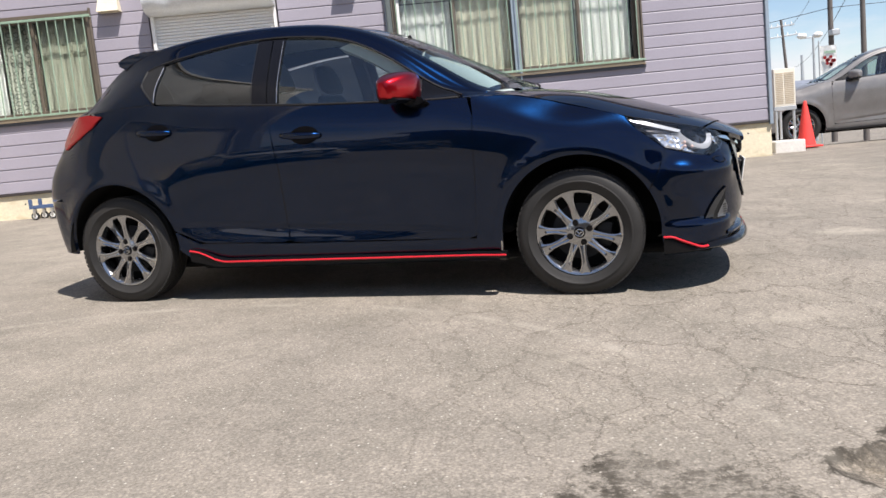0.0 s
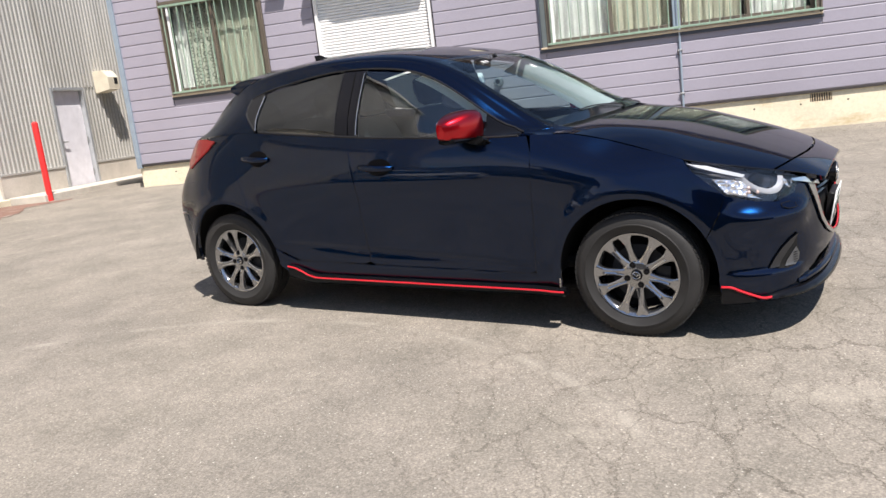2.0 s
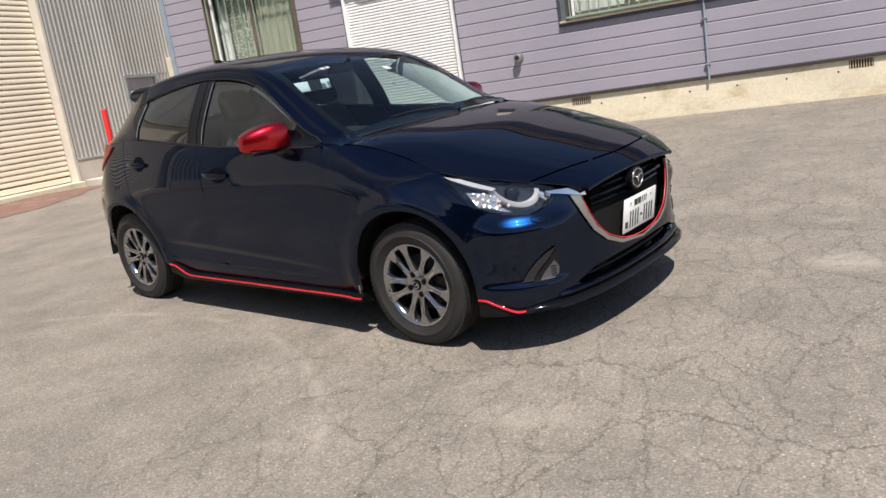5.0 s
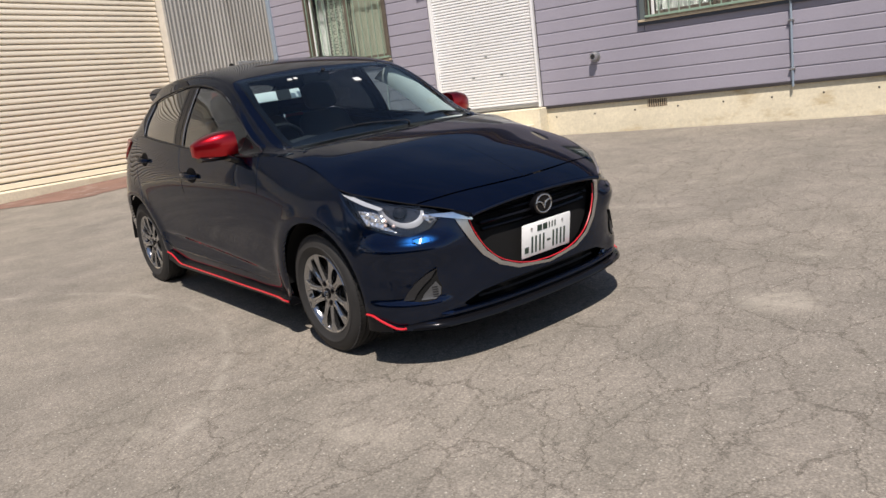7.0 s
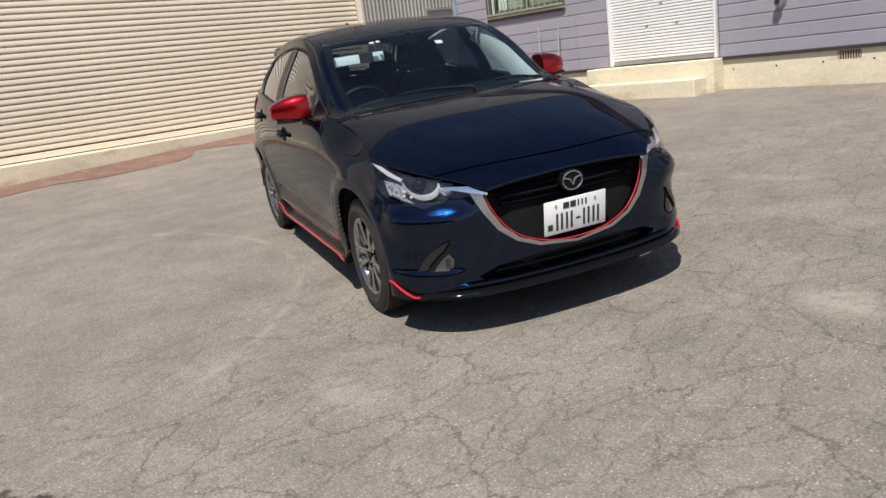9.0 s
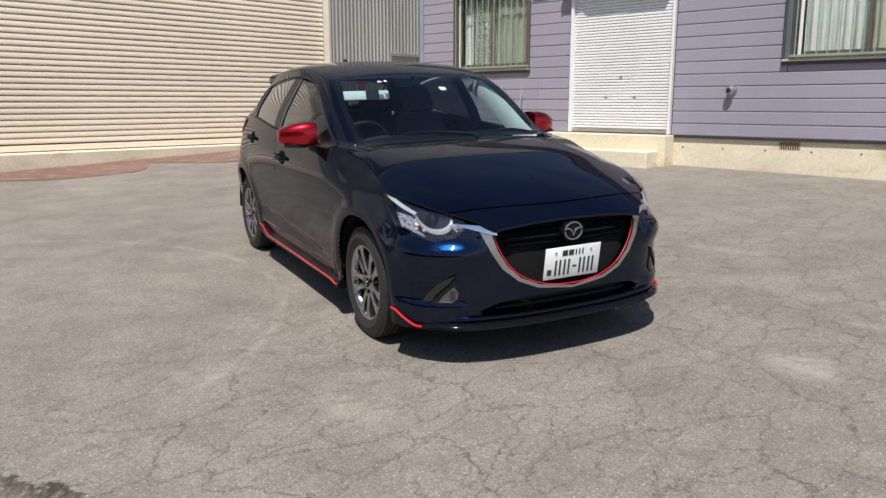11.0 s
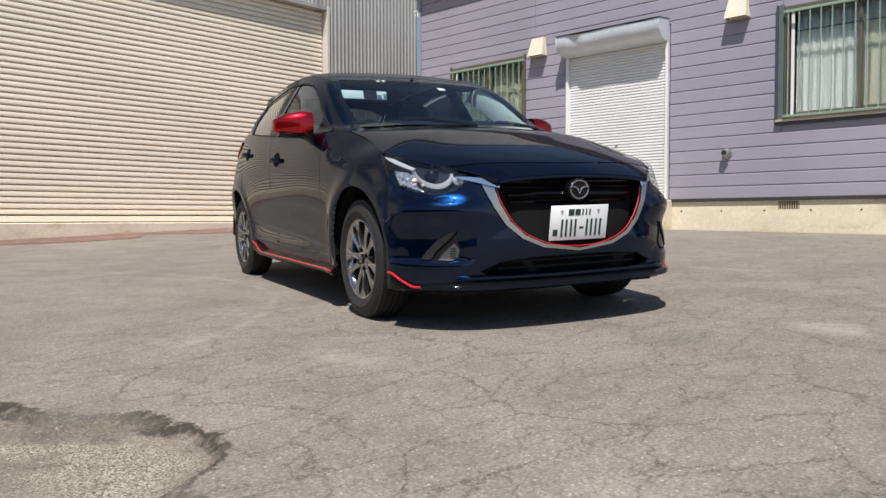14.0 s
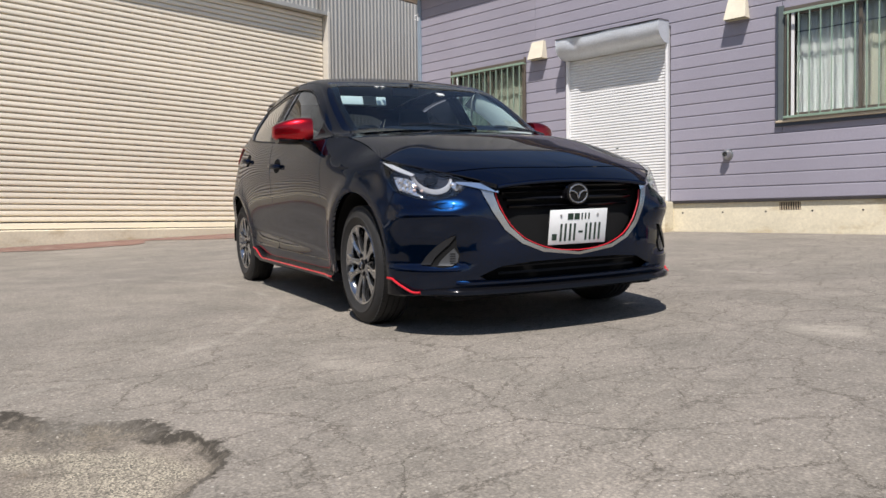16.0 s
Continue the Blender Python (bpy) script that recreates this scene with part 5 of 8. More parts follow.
def panel_mesh(name, sheet, poly, material, grid=(0.05, 0.05), gap=0.0, lift=0.0, rim=0.02, step=0.025, both=False, curve=True, push=None):
    """A piece of a sheet inside a polygon of (a, b), cut into a fine net, with a turned-in rim. both: joined to its mirror image. Returns right and left mesh."""
    pts = smooth_line(poly, step) if curve else [Vector(p) for p in poly]
    if gap:
        pts = inset(pts, gap)
    bm = bmesh.new()
    bm.faces.new([bm.verts.new((p[0], p[1], 0)) for p in pts])
    for ax in (0, 1):
        lo, hi = min(p[ax] for p in pts), max(p[ax] for p in pts)
        n = int((hi - lo) / grid[ax]) + 1
        for i in range(1, n):
            co, no = [0, 0, 0], [0, 0, 0]
            co[ax], no[ax] = lo + (hi - lo) * i / n + 1e-5, 1
            bmesh.ops.bisect_plane(bm, geom=bm.verts[:] + bm.edges[:] + bm.faces[:], dist=1e-6, plane_co=co, plane_no=no)
    bmesh.ops.remove_doubles(bm, verts=bm.verts, dist=2e-5)
    bm.verts.ensure_lookup_table(), bm.verts.index_update()
    A = np.array([v.co[:2] for v in bm.verts])
    P, N = sheet.both(A[:, 0], A[:, 1])
    out = np.sign(np.sum(N * np.array([0, -1.0, 0.35]), axis=1).sum() + 1e-9)
    if sheet is LOW:
        out = np.sign((N[:, 1] * P[:, 1]).sum() + (N[:, 0] * np.sign(P[:, 0])).sum())
    N = N * out
    if both:        # no crease on the middle line
        on_mid = np.abs(P[:, 1]) < 2e-3
        N[on_mid, 1] = 0
        N /= np.linalg.norm(N, axis=1, keepdims=True)
    P = P + N * (lift if push is None else np.array([push(a, b) for a, b in A])[:, None])
    faces = [[v.index for v in f.verts] for f in bm.faces]
    edges = [(e.verts[0].index, e.verts[1].index) for e in bm.edges if len(e.link_faces) == 1]
    flip = sum(np.dot(np.cross(P[f[1]] - P[f[0]], P[f[2]] - P[f[1]]), N[f[0]]) for f in faces) < 0
    bm.free()
    if flip:
        faces = [f[::-1] for f in faces]
    Pr, Nr, Fr = [P], [N], list(faces)
    mid = 1e-3
    if rim:
        base = len(P)
        ids = sorted({i for e in edges for i in e})
        k = {i: n for n, i in enumerate(ids)}
        m = len(ids)
        Pr += [P[ids], P[ids] - N[ids] * rim]
        Nr += [N[ids], N[ids]]
        for a, b in edges:
            if both and abs(P[a][1]) < mid and abs(P[b][1]) < mid:
                continue
            Fr.append((base + k[a], base + k[b], base + m + k[b], base + m + k[a]))
    V, NN = np.concatenate(Pr), np.concatenate(Nr)

    def build(V, NN, F, tag):
        me = bpy.data.meshes.new(name)
        me.from_pydata([tuple(v) for v in V], [], [tuple(f) for f in F])
        me.materials.append(material)
        me.shade_smooth()
        me.normals_split_custom_set_from_vertices([tuple(v) for v in NN])
        return me
    flipv = np.array([1, -1, 1])
    if both:
        n = len(V)
        return build(np.concatenate([V, V * flipv]), np.concatenate([NN, NN * flipv]), Fr + [tuple(i + n for i in f[::-1]) for f in Fr], "")
    return build(V, NN, Fr, ""), build(V * flipv, NN * flipv, [f[::-1] for f in Fr], "")


cf, cn_ = Vector((0.94769468, -0.31819974, -0.02497448)), Vector((0.01348026, -0.0382739, 0.99917636))
cl = cn_.cross(cf)
CARM = Matrix(((cf.x, cl.x, cn_.x, -0.524), (cf.y, cl.y, cn_.y, 4.748), (cf.z, cl.z, cn_.z, 0.0707), (0, 0, 0, 1)))
CAR = tagged(new("car"), "dark metallic blue five-door hatchback with red accents", "car")
CAR.matrix_world = CARM


def car_part(name, me, material=None, label="", parent=None, smooth=True, angle=40):
    ob = part(name, me, material, None, label, smooth, angle) if not isinstance(me, bpy.types.Mesh) else part(name, me, None, None, label)
    ob.parent = parent or CAR
    return ob


def pair(name, meshes, label=""):
    return [car_part(name, m, None, label) for m in meshes]


def mirrored(name, bm, material, label="", angle=40):
    """A part and its mirror image across the car."""
    b2 = bm.copy()
    for v in b2.verts:
        v.co.y = -v.co.y
    bmesh.ops.reverse_faces(b2, faces=b2.faces)
    return [car_part(name, bm, material, label, None, True, angle), car_part(name, b2, material, label, None, True, angle)]


def strip_on(sheet, line, lift, step=0.02, sign_y=True):
    """Places along a line on a sheet, lifted off it."""
    pts = smooth_line(line, step, False, 80)
    P, N = sheet.both([p[0] for p in pts], [p[1] for p in pts])
    k = np.sign((N[:, 1] * P[:, 1]).sum() + (N[:, 0] * np.sign(P[:, 0])).sum()) if sheet is LOW else np.sign(N[:, 2].sum())
    return [Vector(p) for p in P + N * k * lift]


def loft(bm, rings, closed=False, cap=True):
    R = [[bm.verts.new(p) for p in ring] for ring in rings]
    n = len(R[0])
    for a, b in zip(R, R[1:]):
        for i in range(n if closed else n - 1):
            bm.faces.new((a[i], a[(i + 1) % n], b[(i + 1) % n], b[i]))
    if cap:
        bm.faces.new(R[0][::-1]), bm.faces.new(R[-1])
    return R


def both_sides(bm):
    """Adds the mirror image across the middle line."""
    g = bmesh.ops.duplicate(bm, geom=bm.verts[:] + bm.edges[:] + bm.faces[:])["geom"]
    vs = [e for e in g if isinstance(e, bmesh.types.BMVert)]
    for v in vs:
        v.co.y = -v.co.y
    bmesh.ops.reverse_faces(bm, faces=[e for e in g if isinstance(e, bmesh.types.BMFace)])


def car_body():
    G = 0.0015
    AF, AR = (1.292, 0.302, 0.372), (-1.285, 0.302, 0.378)
    hl_low = [("x", 1.521, 0.823), ("x", 1.60, 0.745), ("x", 1.69, 0.672), ("y", 0.722, 0.635), ("y", 0.66, 0.622), ("y", 0.58, 0.642), ("y", 0.525, 0.688)]
    hl_top = [("y", 0.53, 0.714), ("y", 0.60, 0.746), ("x", 1.76, 0.775), ("x", 1.64, 0.806)]
    seam_lo = arc(*AF, 30, 30, 1)[0]
    # wing
    wing = [("x", 0.80, 0.986), ("x", 0.99, 0.975), ("x", 1.16, 0.936), ("x", 1.35, 0.882), ("x", 1.515, 0.831)] + hl_low[1:3] + arc(*AF, 30, 180, 30)[0:] + [("x", 0.918, 0.235), ("x", 0.79, 0.235), ("x", 0.785, 0.306), ("x", 0.808, 0.60), ("x", 0.812, 0.90)]
    pair("front_wing", panel_mesh("front_wing", LOW, on_low(wing), M_PAINT, (0.04, 0.03), G, curve=False))
    # doors
    fd = [("x", 0.782, 0.982), ("x", 0.809, 0.90), ("x", 0.805, 0.60), ("x", 0.782, 0.306), ("x", 0.745, 0.296), ("x", -0.20, 0.311), ("x", -0.236, 0.325), ("x", -0.232, 0.70), ("x", -0.272, 0.97), ("x", -0.282, belt_z(-0.282) - 0.002)] + [("x", x, belt_z(x) - 0.002) for x in (-0.1, 0.15, 0.33, 0.5, 0.65)]
    doors = pair("front_door", panel_mesh("front_door", LOW, on_low(fd), M_PAINT, (0.04, 0.012), G, curve=False))
    rd = [("x", -0.278, 0.97), ("x", -0.238, 0.70), ("x", -0.242, 0.325), ("x", -0.28, 0.314), ("x", -0.74, 0.326), ("x", -0.80, 0.345)] + arc(*AR, 16, 52, 10) + [("x", -1.10, 0.735), ("x", -1.160, 0.86), ("x", -1.186, 1.00), ("x", -1.188, 1.06), ("x", -1.182, belt_z(-1.18) - 0.003)] + [("x", x, belt_z(x) - 0.002) for x in (-1.02, -0.75, -0.4, -0.288)]
    rdoors = pair("rear_door", panel_mesh("rear_door", LOW, on_low(rd), M_PAINT, (0.04, 0.012), G, curve=False))
    # sill
    sill = [("x", 0.785, 0.292), ("x", 0.785, 0.20), ("x", -0.80, 0.20), ("x", -0.915, 0.30)] + arc(*AR, 2, 14, 3) + [("x", -0.78, 0.322), ("x", -0.28, 0.308)]
    pair("sill", panel_mesh("sill", LOW, on_low(sill), M_PAINT, (0.06, 0.03), G, curve=False))
    # quarter panel
    q = [("x", -1.190, belt_z(-1.19) - 0.003), ("x", -1.194, 1.05), ("x", -1.166, 0.86), ("x", -1.106, 0.735)] + arc(*AR, 53, 160, 24) + [("x", -1.70, 0.53), ("x", -1.70, 0.88), ("x", -1.58, 0.98), ("x", -1.40, 1.065), ("x", -1.42, 1.086)]
    pair("quarter_panel", panel_mesh("quarter_panel", LOW, on_low(q), M_PAINT, (0.04, 0.03), G, curve=False))
    # rear bumper, tailgate, tail lamps
    end = LU[-3]
    rb = arc(*AR, 160, 182, 6)[::1] + [("x", -1.655, 0.285), ("u", end, 0.285), ("u", end, 0.60), ("x", -1.74, 0.60), ("x", -1.705, 0.53)]
    car_part("rear_bumper", panel_mesh("rear_bumper", LOW, on_low(rb), M_PAINT, (0.05, 0.04), G, curve=False, both=True))
    tg = [("x", -1.72, 0.61), ("u", end, 0.61), ("u", end, 1.10), ("x", -1.62, 1.075), ("x", -1.67, 0.90)]
    car_part("tailgate", panel_mesh("tailgate", LOW, on_low(tg), M_PAINT, (0.05, 0.04), G, curve=False, both=True))
    tl = [("x", -1.350, 1.060), ("x", -1.42, 1.006), ("x", -1.53, 0.945), ("x", -1.655, 0.893), ("x", -1.69, 0.92), ("x", -1.65, 1.01), ("x", -1.60, 1.070), ("x", -1.45, 1.076)]
    pair("tail_lamp", panel_mesh("tail_lamp", LOW, on_low(tl), M_REDLENS, (0.03, 0.03), 0.001, 0.010, curve=False), "red tail lamp lens")
    # front bumper: right half, with the grille's and the air intake's openings
    fb = [("y", 0.0, 0.20), ("y", 0.35, 0.20), ("y", 0.60, 0.205), ("x", 1.80, 0.215), ("x", 1.668, 0.245), ("x", 1.662, 0.30)] + arc(*AF, 2, 29.7, 6) + [("x", 1.692, 0.6695)] + hl_low[3:] + [
        ("y", 0.50, 0.697), ("y", 0.42, 0.682), ("y", 0.425, 0.640), ("y", 0.405, 0.575), ("y", 0.36, 0.495), ("y", 0.29, 0.430), ("y", 0.19, 0.388), ("y", 0.0, 0.362),
        ("y", 0.0, 0.335), ("y", 0.25, 0.332), ("y", 0.40, 0.318), ("y", 0.50, 0.275), ("y", 0.46, 0.257), ("y", 0.0, 0.254)]
    car_part("front_bumper", panel_mesh("front_bumper", LOW, on_low(fb), M_PAINT, (0.035, 0.025), G, curve=False, both=True))
    # bonnet and nose strip
    hood = [(1.045, 3), (1.035, 2), (1.00, 1), (0.91, 0.15), (0.90, 0), (1.16, 0), (1.52, 0), (1.70, 0), (1.862, 0), (1.905, 0.8), (1.945, 2), (1.958, 3)]
    car_part("bonnet", panel_mesh("bonnet", TOPH, hood, M_PAINT, (0.035, 0.12), 0.003, step=0.06, both=True))
    bm = bmesh.new()
    seam = TOPH([1.515, 1.56, 1.61, 1.66, 1.70, 1.75, 1.80, 1.85, 1.90, 1.95, 1.99], [0.0] * 11)
    add_tube(bm, [(p[0] + 0.002, p[1] - 0.001, p[2] - 0.002) for p in seam], 0.0022, 8)
    mirrored("lamp_gasket", bm, M_LINER)
    nose = [(1.964, 3), (1.951, 2), (1.911, 0.8), (1.870, 0), (1.97, 0), (2.05, 0), (2.055, 1), (2.058, 3)]
    car_part("nose_panel", panel_mesh("nose_panel", TOPH, nose, M_PAINT, (0.025, 0.12), 0.0015, step=0.05, both=True))
    bm = bmesh.new()
    vs = np.linspace(0.06, 3, 24)
    add_tube(bm, [Vector(p) + Vector((-0.004, 0, -0.011)) for p in TOPH(np.interp(vs, [0, 1, 3], [2.046, 2.051, 2.054]), vs)], 0.0115, 10)
    both_sides(bm)
    car_part("nose_edge", bm, M_PAINT)
    # wing top beside the cowl
    wt = [(0.745, 0.02), (0.745, 2.0), (0.84, 2.35), (0.88, 3.6), (0.86, 3.95), (1.03, 3.95), (1.06, 2.0), (1.06, 0.02)]
    pair("wing_top", panel_mesh("wing_top", UP, wt, M_PAINT, (0.05, 0.3), 0, -0.002, 0, curve=False))
    # roof, pillars, rails
    pill = [(0.84, 2.35), (0.70, 2.12), (0.50, 2.12), (0.33, 2.10), (0.15, 2.10), (-0.4, 2.10), (-0.8, 2.12), (-1.02, 2.14), (-1.10, 2.06), (-1.11, 1.3), (-1.04, 0.5), (-1.0, 0.02), (-1.18, 0.02), (-1.40, 0.02), (-1.58, 0.1), (-1.66, 1.5), (-1.60, 3.0), (-1.50, 3.7), (-1.36, 3.97), (-1.0, 3.97), (0.20, 3.97), (0.50, 3.94), (0.80, 3.94), (0.88, 3.6)]
    pair("pillar_frame", panel_mesh("pillar_frame", UP, pill, M_PAINT, (0.05, 0.16), 0.0, curve=False))
    roof = [(0.225, 6), (0.215, 5.2), (0.185, 4.03), (-0.4, 4.03), (-1.0, 4.03), (-1.26, 4.03), (-1.28, 5), (-1.28, 6)]
    car_part("roof", panel_mesh("roof", UP, roof, M_PAINT, (0.06, 0.14), 0.0, step=0.2, both=True))
    # panes
    ws = [(1.015, 6), (1.005, 5.3), (0.97, 4.6), (0.90, 4.02), (0.50, 4.0), (0.192, 4.04), (0.222, 5.2), (0.232, 6)]
    w = car_part("windscreen", panel_mesh("windscreen", UP, ws, M_SCREEN, (0.06, 0.16), 0.0, -0.002, 0, 0.2, True), None, "green-tinted laminated windscreen")
    frit = [[(0.885, 3.88), (0.50, 3.88), (0.195, 3.90), (0.222, 5.2), (0.232, 6), (0.275, 6), (0.262, 5.2), (0.24, 4.3), (0.50, 4.15), (0.90, 4.15)]]
    car_part("windscreen_band", panel_mesh("windscreen_band", UP, frit[0], M_PIANO, (0.05, 0.16), 0.0, -0.004, 0, 0.2, True, False))
    foot = [(1.013, 6), (1.003, 5.3), (0.968, 4.6), (0.898, 4.03), (0.845, 4.03), (0.885, 4.6), (0.925, 5.3), (0.94, 6)]
    car_part("windscreen_band", panel_mesh("windscreen_band", UP, foot, M_PIANO, (0.05, 0.16), 0.0, -0.004, 0, 0.2, True, False))
    rg = [(-1.36, 6), (-1.37, 5), (-1.40, 4.08), (-1.60, 4.1), (-1.68, 5), (-1.69, 6)]
    car_part("rear_window", panel_mesh("rear_window", UP, rg, M_REARGLASS, (0.05, 0.2), 0.0, -0.001, 0, 0.1, True))
    hatch = [[(-1.285, 6), (-1.285, 4.03), (-1.36, 4.0), (-1.52, 3.75), (-1.62, 3.0), (-1.71, 3.0), (-1.715, 6), (-1.692, 6), (-1.683, 5), (-1.61, 4.1), (-1.395, 4.06), (-1.365, 5), (-1.355, 6)]]
    car_part("tailgate_frame", panel_mesh("tailgate_frame", UP, hatch[0], M_PAINT, (0.05, 0.2), 0.0, 0, 0.02, 0.1, True, False))
    fg = [(0.545, 0.10), (0.54, 1.93), (0.33, 1.95), (0.10, 1.95), (-0.232, 1.95), (-0.226, 0.05)]
    pair("front_side_glass", panel_mesh("front_side_glass", UP, fg, M_SIDEGLASS, (0.06, 0.16), 0.0, -0.006, 0, curve=False), "lightly tinted door glass")
    rgl = [(-0.375, 0.05), (-0.385, 1.95), (-0.75, 1.95), (-0.975, 1.97), (-0.995, 1.0), (-1.0, 0.25), (-0.985, 0.06)]
    pair("rear_side_glass", panel_mesh("rear_side_glass", UP, rgl, M_PRIVACY, (0.06, 0.16), 0.0, -0.006, 0, curve=False), "dark privacy glass")
    bp = [(-0.222, 0.0), (-0.230, 2.1), (-0.302, 2.1), (-0.284, 0.0)]
    pair("b_pillar_cover", panel_mesh("b_pillar_cover", UP, bp, M_PILLAR, (0.05, 0.2), 0, -0.003, 0.012, curve=False))
    bp = [(-0.290, 0.0), (-0.308, 2.1), (-0.39, 2.1), (-0.378, 0.0)]
    pair("b_pillar_cover", panel_mesh("b_pillar_cover", UP, bp, M_PILLAR, (0.05, 0.2), 0, -0.003, 0.012, curve=False))
    cpc = [(-0.978, 1.98), (-1.02, 2.14), (-1.10, 2.06), (-1.11, 1.3), (-1.04, 0.5), (-1.0, 0.02), (-1.002, 0.3), (-0.998, 1.0)]
    pair("corner_cover", panel_mesh("corner_cover", UP, cpc, M_BLACK, (0.03, 0.2), 0, 0.001, 0.01, curve=False))
    tri = [(0.548, 0.03), (0.545, 2.02), (0.62, 2.05), (0.74, 1.9), (0.745, 0.1)]
    pair("mirror_triangle", panel_mesh("mirror_triangle", UP, tri, M_PIANO, (0.03, 0.2), 0, 0.0, 0.01, curve=False))
    for nm, line, r, mt in (("belt_moulding", [(x, 0.02) for x in (0.74, 0.5, 0.2, -0.1, -0.4, -0.75, -0.99)], 0.006, M_BLACK),
                            ("window_moulding", [(0.75, 1.2), (0.70, 2.02), (0.55, 2.03), (0.33, 2.03), (0.10, 2.03), (-0.15, 2.03), (-0.4, 2.03), (-0.75, 2.05), (-1.0, 2.10), (-1.09, 2.05), (-1.10, 1.35), (-1.03, 0.5), (-0.99, 0.05)], 0.005, M_BLACK),
                            ("bright_strip", [(-0.230, 0.1), (-0.234, 1.0), (-0.238, 1.93)], 0.0022, M_SATIN), ("bright_strip", [(-0.381, 0.1), (-0.386, 1.0), (-0.390, 1.93)], 0.0018, M_BLACK), ("bright_strip", [(-0.995, 0.15), (-0.998, 1.0), (-0.978, 1.93)], 0.003, M_SATIN)):
        pts = smooth_line(line, 0.04, False)
        P, N = UP.both([p[0] for p in pts], [p[1] for p in pts])
        N = N * np.sign(-(N[:, 1]).sum())
        bm = bmesh.new()
        add_tube(bm, [tuple(p) for p in P + N * 0.001], r, 6)
        mirrored(nm, bm, mt)
    # headlamps
    lamp = hl_low + hl_top
    for i, ob in enumerate(pair("headlamp", panel_mesh("headlamp", LOW, on_low(lamp), M_CLEAR, (0.03, 0.025), 0.001, 0.003, 0.0, curve=False), "clear headlamp with dark housing and white optics")):
        s = -1 if i == 0 else 1
        meshes = panel_mesh("housing", LOW, on_low(lamp), M_LAMPGREY, (0.03, 0.025), 0.003, -0.05, 0.0, curve=False)
        part("housing", meshes[i], None, ob)
        strip = [("x", 1.532, 0.817), ("x", 1.60, 0.790), ("x", 1.68, 0.763), ("x", 1.755, 0.740), ("x", 1.765, 0.750), ("x", 1.69, 0.776), ("x", 1.61, 0.802)]
        meshes = panel_mesh("day_lamp", LOW, on_low(strip), M_LEDWHITE, (0.04, 0.04), 0, -0.006, 0.02, curve=False)
        part("day_lamp", meshes[i], None, ob)
        strip = [("x", 1.640, 0.748), ("x", 1.720, 0.738), ("x", 1.775, 0.716), ("x", 1.792, 0.672), ("y", 0.700, 0.644), ("x", 1.70, 0.680)]
        meshes = panel_mesh("reflector", LOW, on_low(strip), M_FACET, (0.03, 0.03), 0, -0.020, 0.02, curve=False)
        part("reflector", meshes[i], None, ob)
        strip = [("y", 0.545, 0.694), ("y", 0.590, 0.712), ("y", 0.598, 0.694), ("y", 0.575, 0.668), ("y", 0.553, 0.676)]
        meshes = panel_mesh("inner_reflector", LOW, on_low(strip), M_FACET, (0.03, 0.03), 0, -0.012, 0.01, curve=False)
        part("inner_reflector", meshes[i], None, ob)
        for yy, zz in ((0.716, 0.690), (0.722, 0.672), (0.700, 0.668)):
            c = LOW([at_y(yy, zz)[0]], [zz])[0]
            bm = bmesh.new()
            bmesh.ops.create_icosphere(bm, subdivisions=2, radius=0.008, matrix=Matrix.Translation((c[0] - 0.012, (c[1] + 0.012) * (1 if s < 0 else -1), c[2])))
            part("indicator_bulb", bm, M_AMBER, ob, "pale amber bulb", True)
        line = [at_y(0.714, 0.750)] + [at_y(0.648 - 0.064 * math.cos(radians(a)), 0.728 + 0.062 * math.sin(radians(a))) for a in range(-178, 3, 15)]
        pts = strip_on(LOW, line, -0.016)
        bm = bmesh.new()
        loft(bm, [[p + Vector((dx, 0, dz)) for dx, dz in ((-0.02, 0.012), (0.001, 0.011), (0.004, 0.0), (0.001, -0.011), (-0.02, -0.012))] for p in pts], True)
        if s > 0:
            for v in bm.verts:
                v.co.y = -v.co.y
        part("signature_ring", bm, M_LEDWHITE, ob, "", True)
        c = LOW([at_y(0.655, 0.70)[0]], [0.70])[0]
        bm = bmesh.new()
        bmesh.ops.create_uvsphere(bm, u_segments=20, v_segments=12, radius=0.036, matrix=Matrix.Translation((c[0] - 0.066, c[1] + 0.024, c[2] + 0.01)))
        if s > 0:
            for v in bm.verts:
                v.co.y = -v.co.y
        part("projector", bm, M_PIANO, ob, "", True)
    # washer cover under the lamp
    ww = [("y", 0.60, 0.590), ("y", 0.655, 0.588), ("y", 0.665, 0.605), ("y", 0.61, 0.610)]
    pair("washer_cover", panel_mesh("washer_cover", LOW, on_low(ww), M_PAINT, (0.04, 0.04), 0, 0.003, 0.004, curve=False))
    bm = bmesh.new()
    ww = [("y", 0.598, 0.604), ("y", 0.606, 0.588), ("y", 0.650, 0.586), ("y", 0.668, 0.596), ("y", 0.660, 0.608), ("y", 0.615, 0.612)]
    add_tube(bm, strip_on(LOW, on_low(ww + ww[:1]), 0.0035), 0.0016, 6)
    mirrored("washer_gap", bm, M_LINER)
    # fog lamp pockets
    edge_line = [(0.592, 0.468), (0.628, 0.449), (0.668, 0.416), (0.700, 0.376), (0.722, 0.335)]
    fog = [("y", *p) for p in edge_line] + [("y", 0.690, 0.327), ("y", 0.650, 0.322), ("y", 0.610, 0.325), ("y", 0.584, 0.345), ("y", 0.578, 0.378), ("y", 0.590, 0.418)]
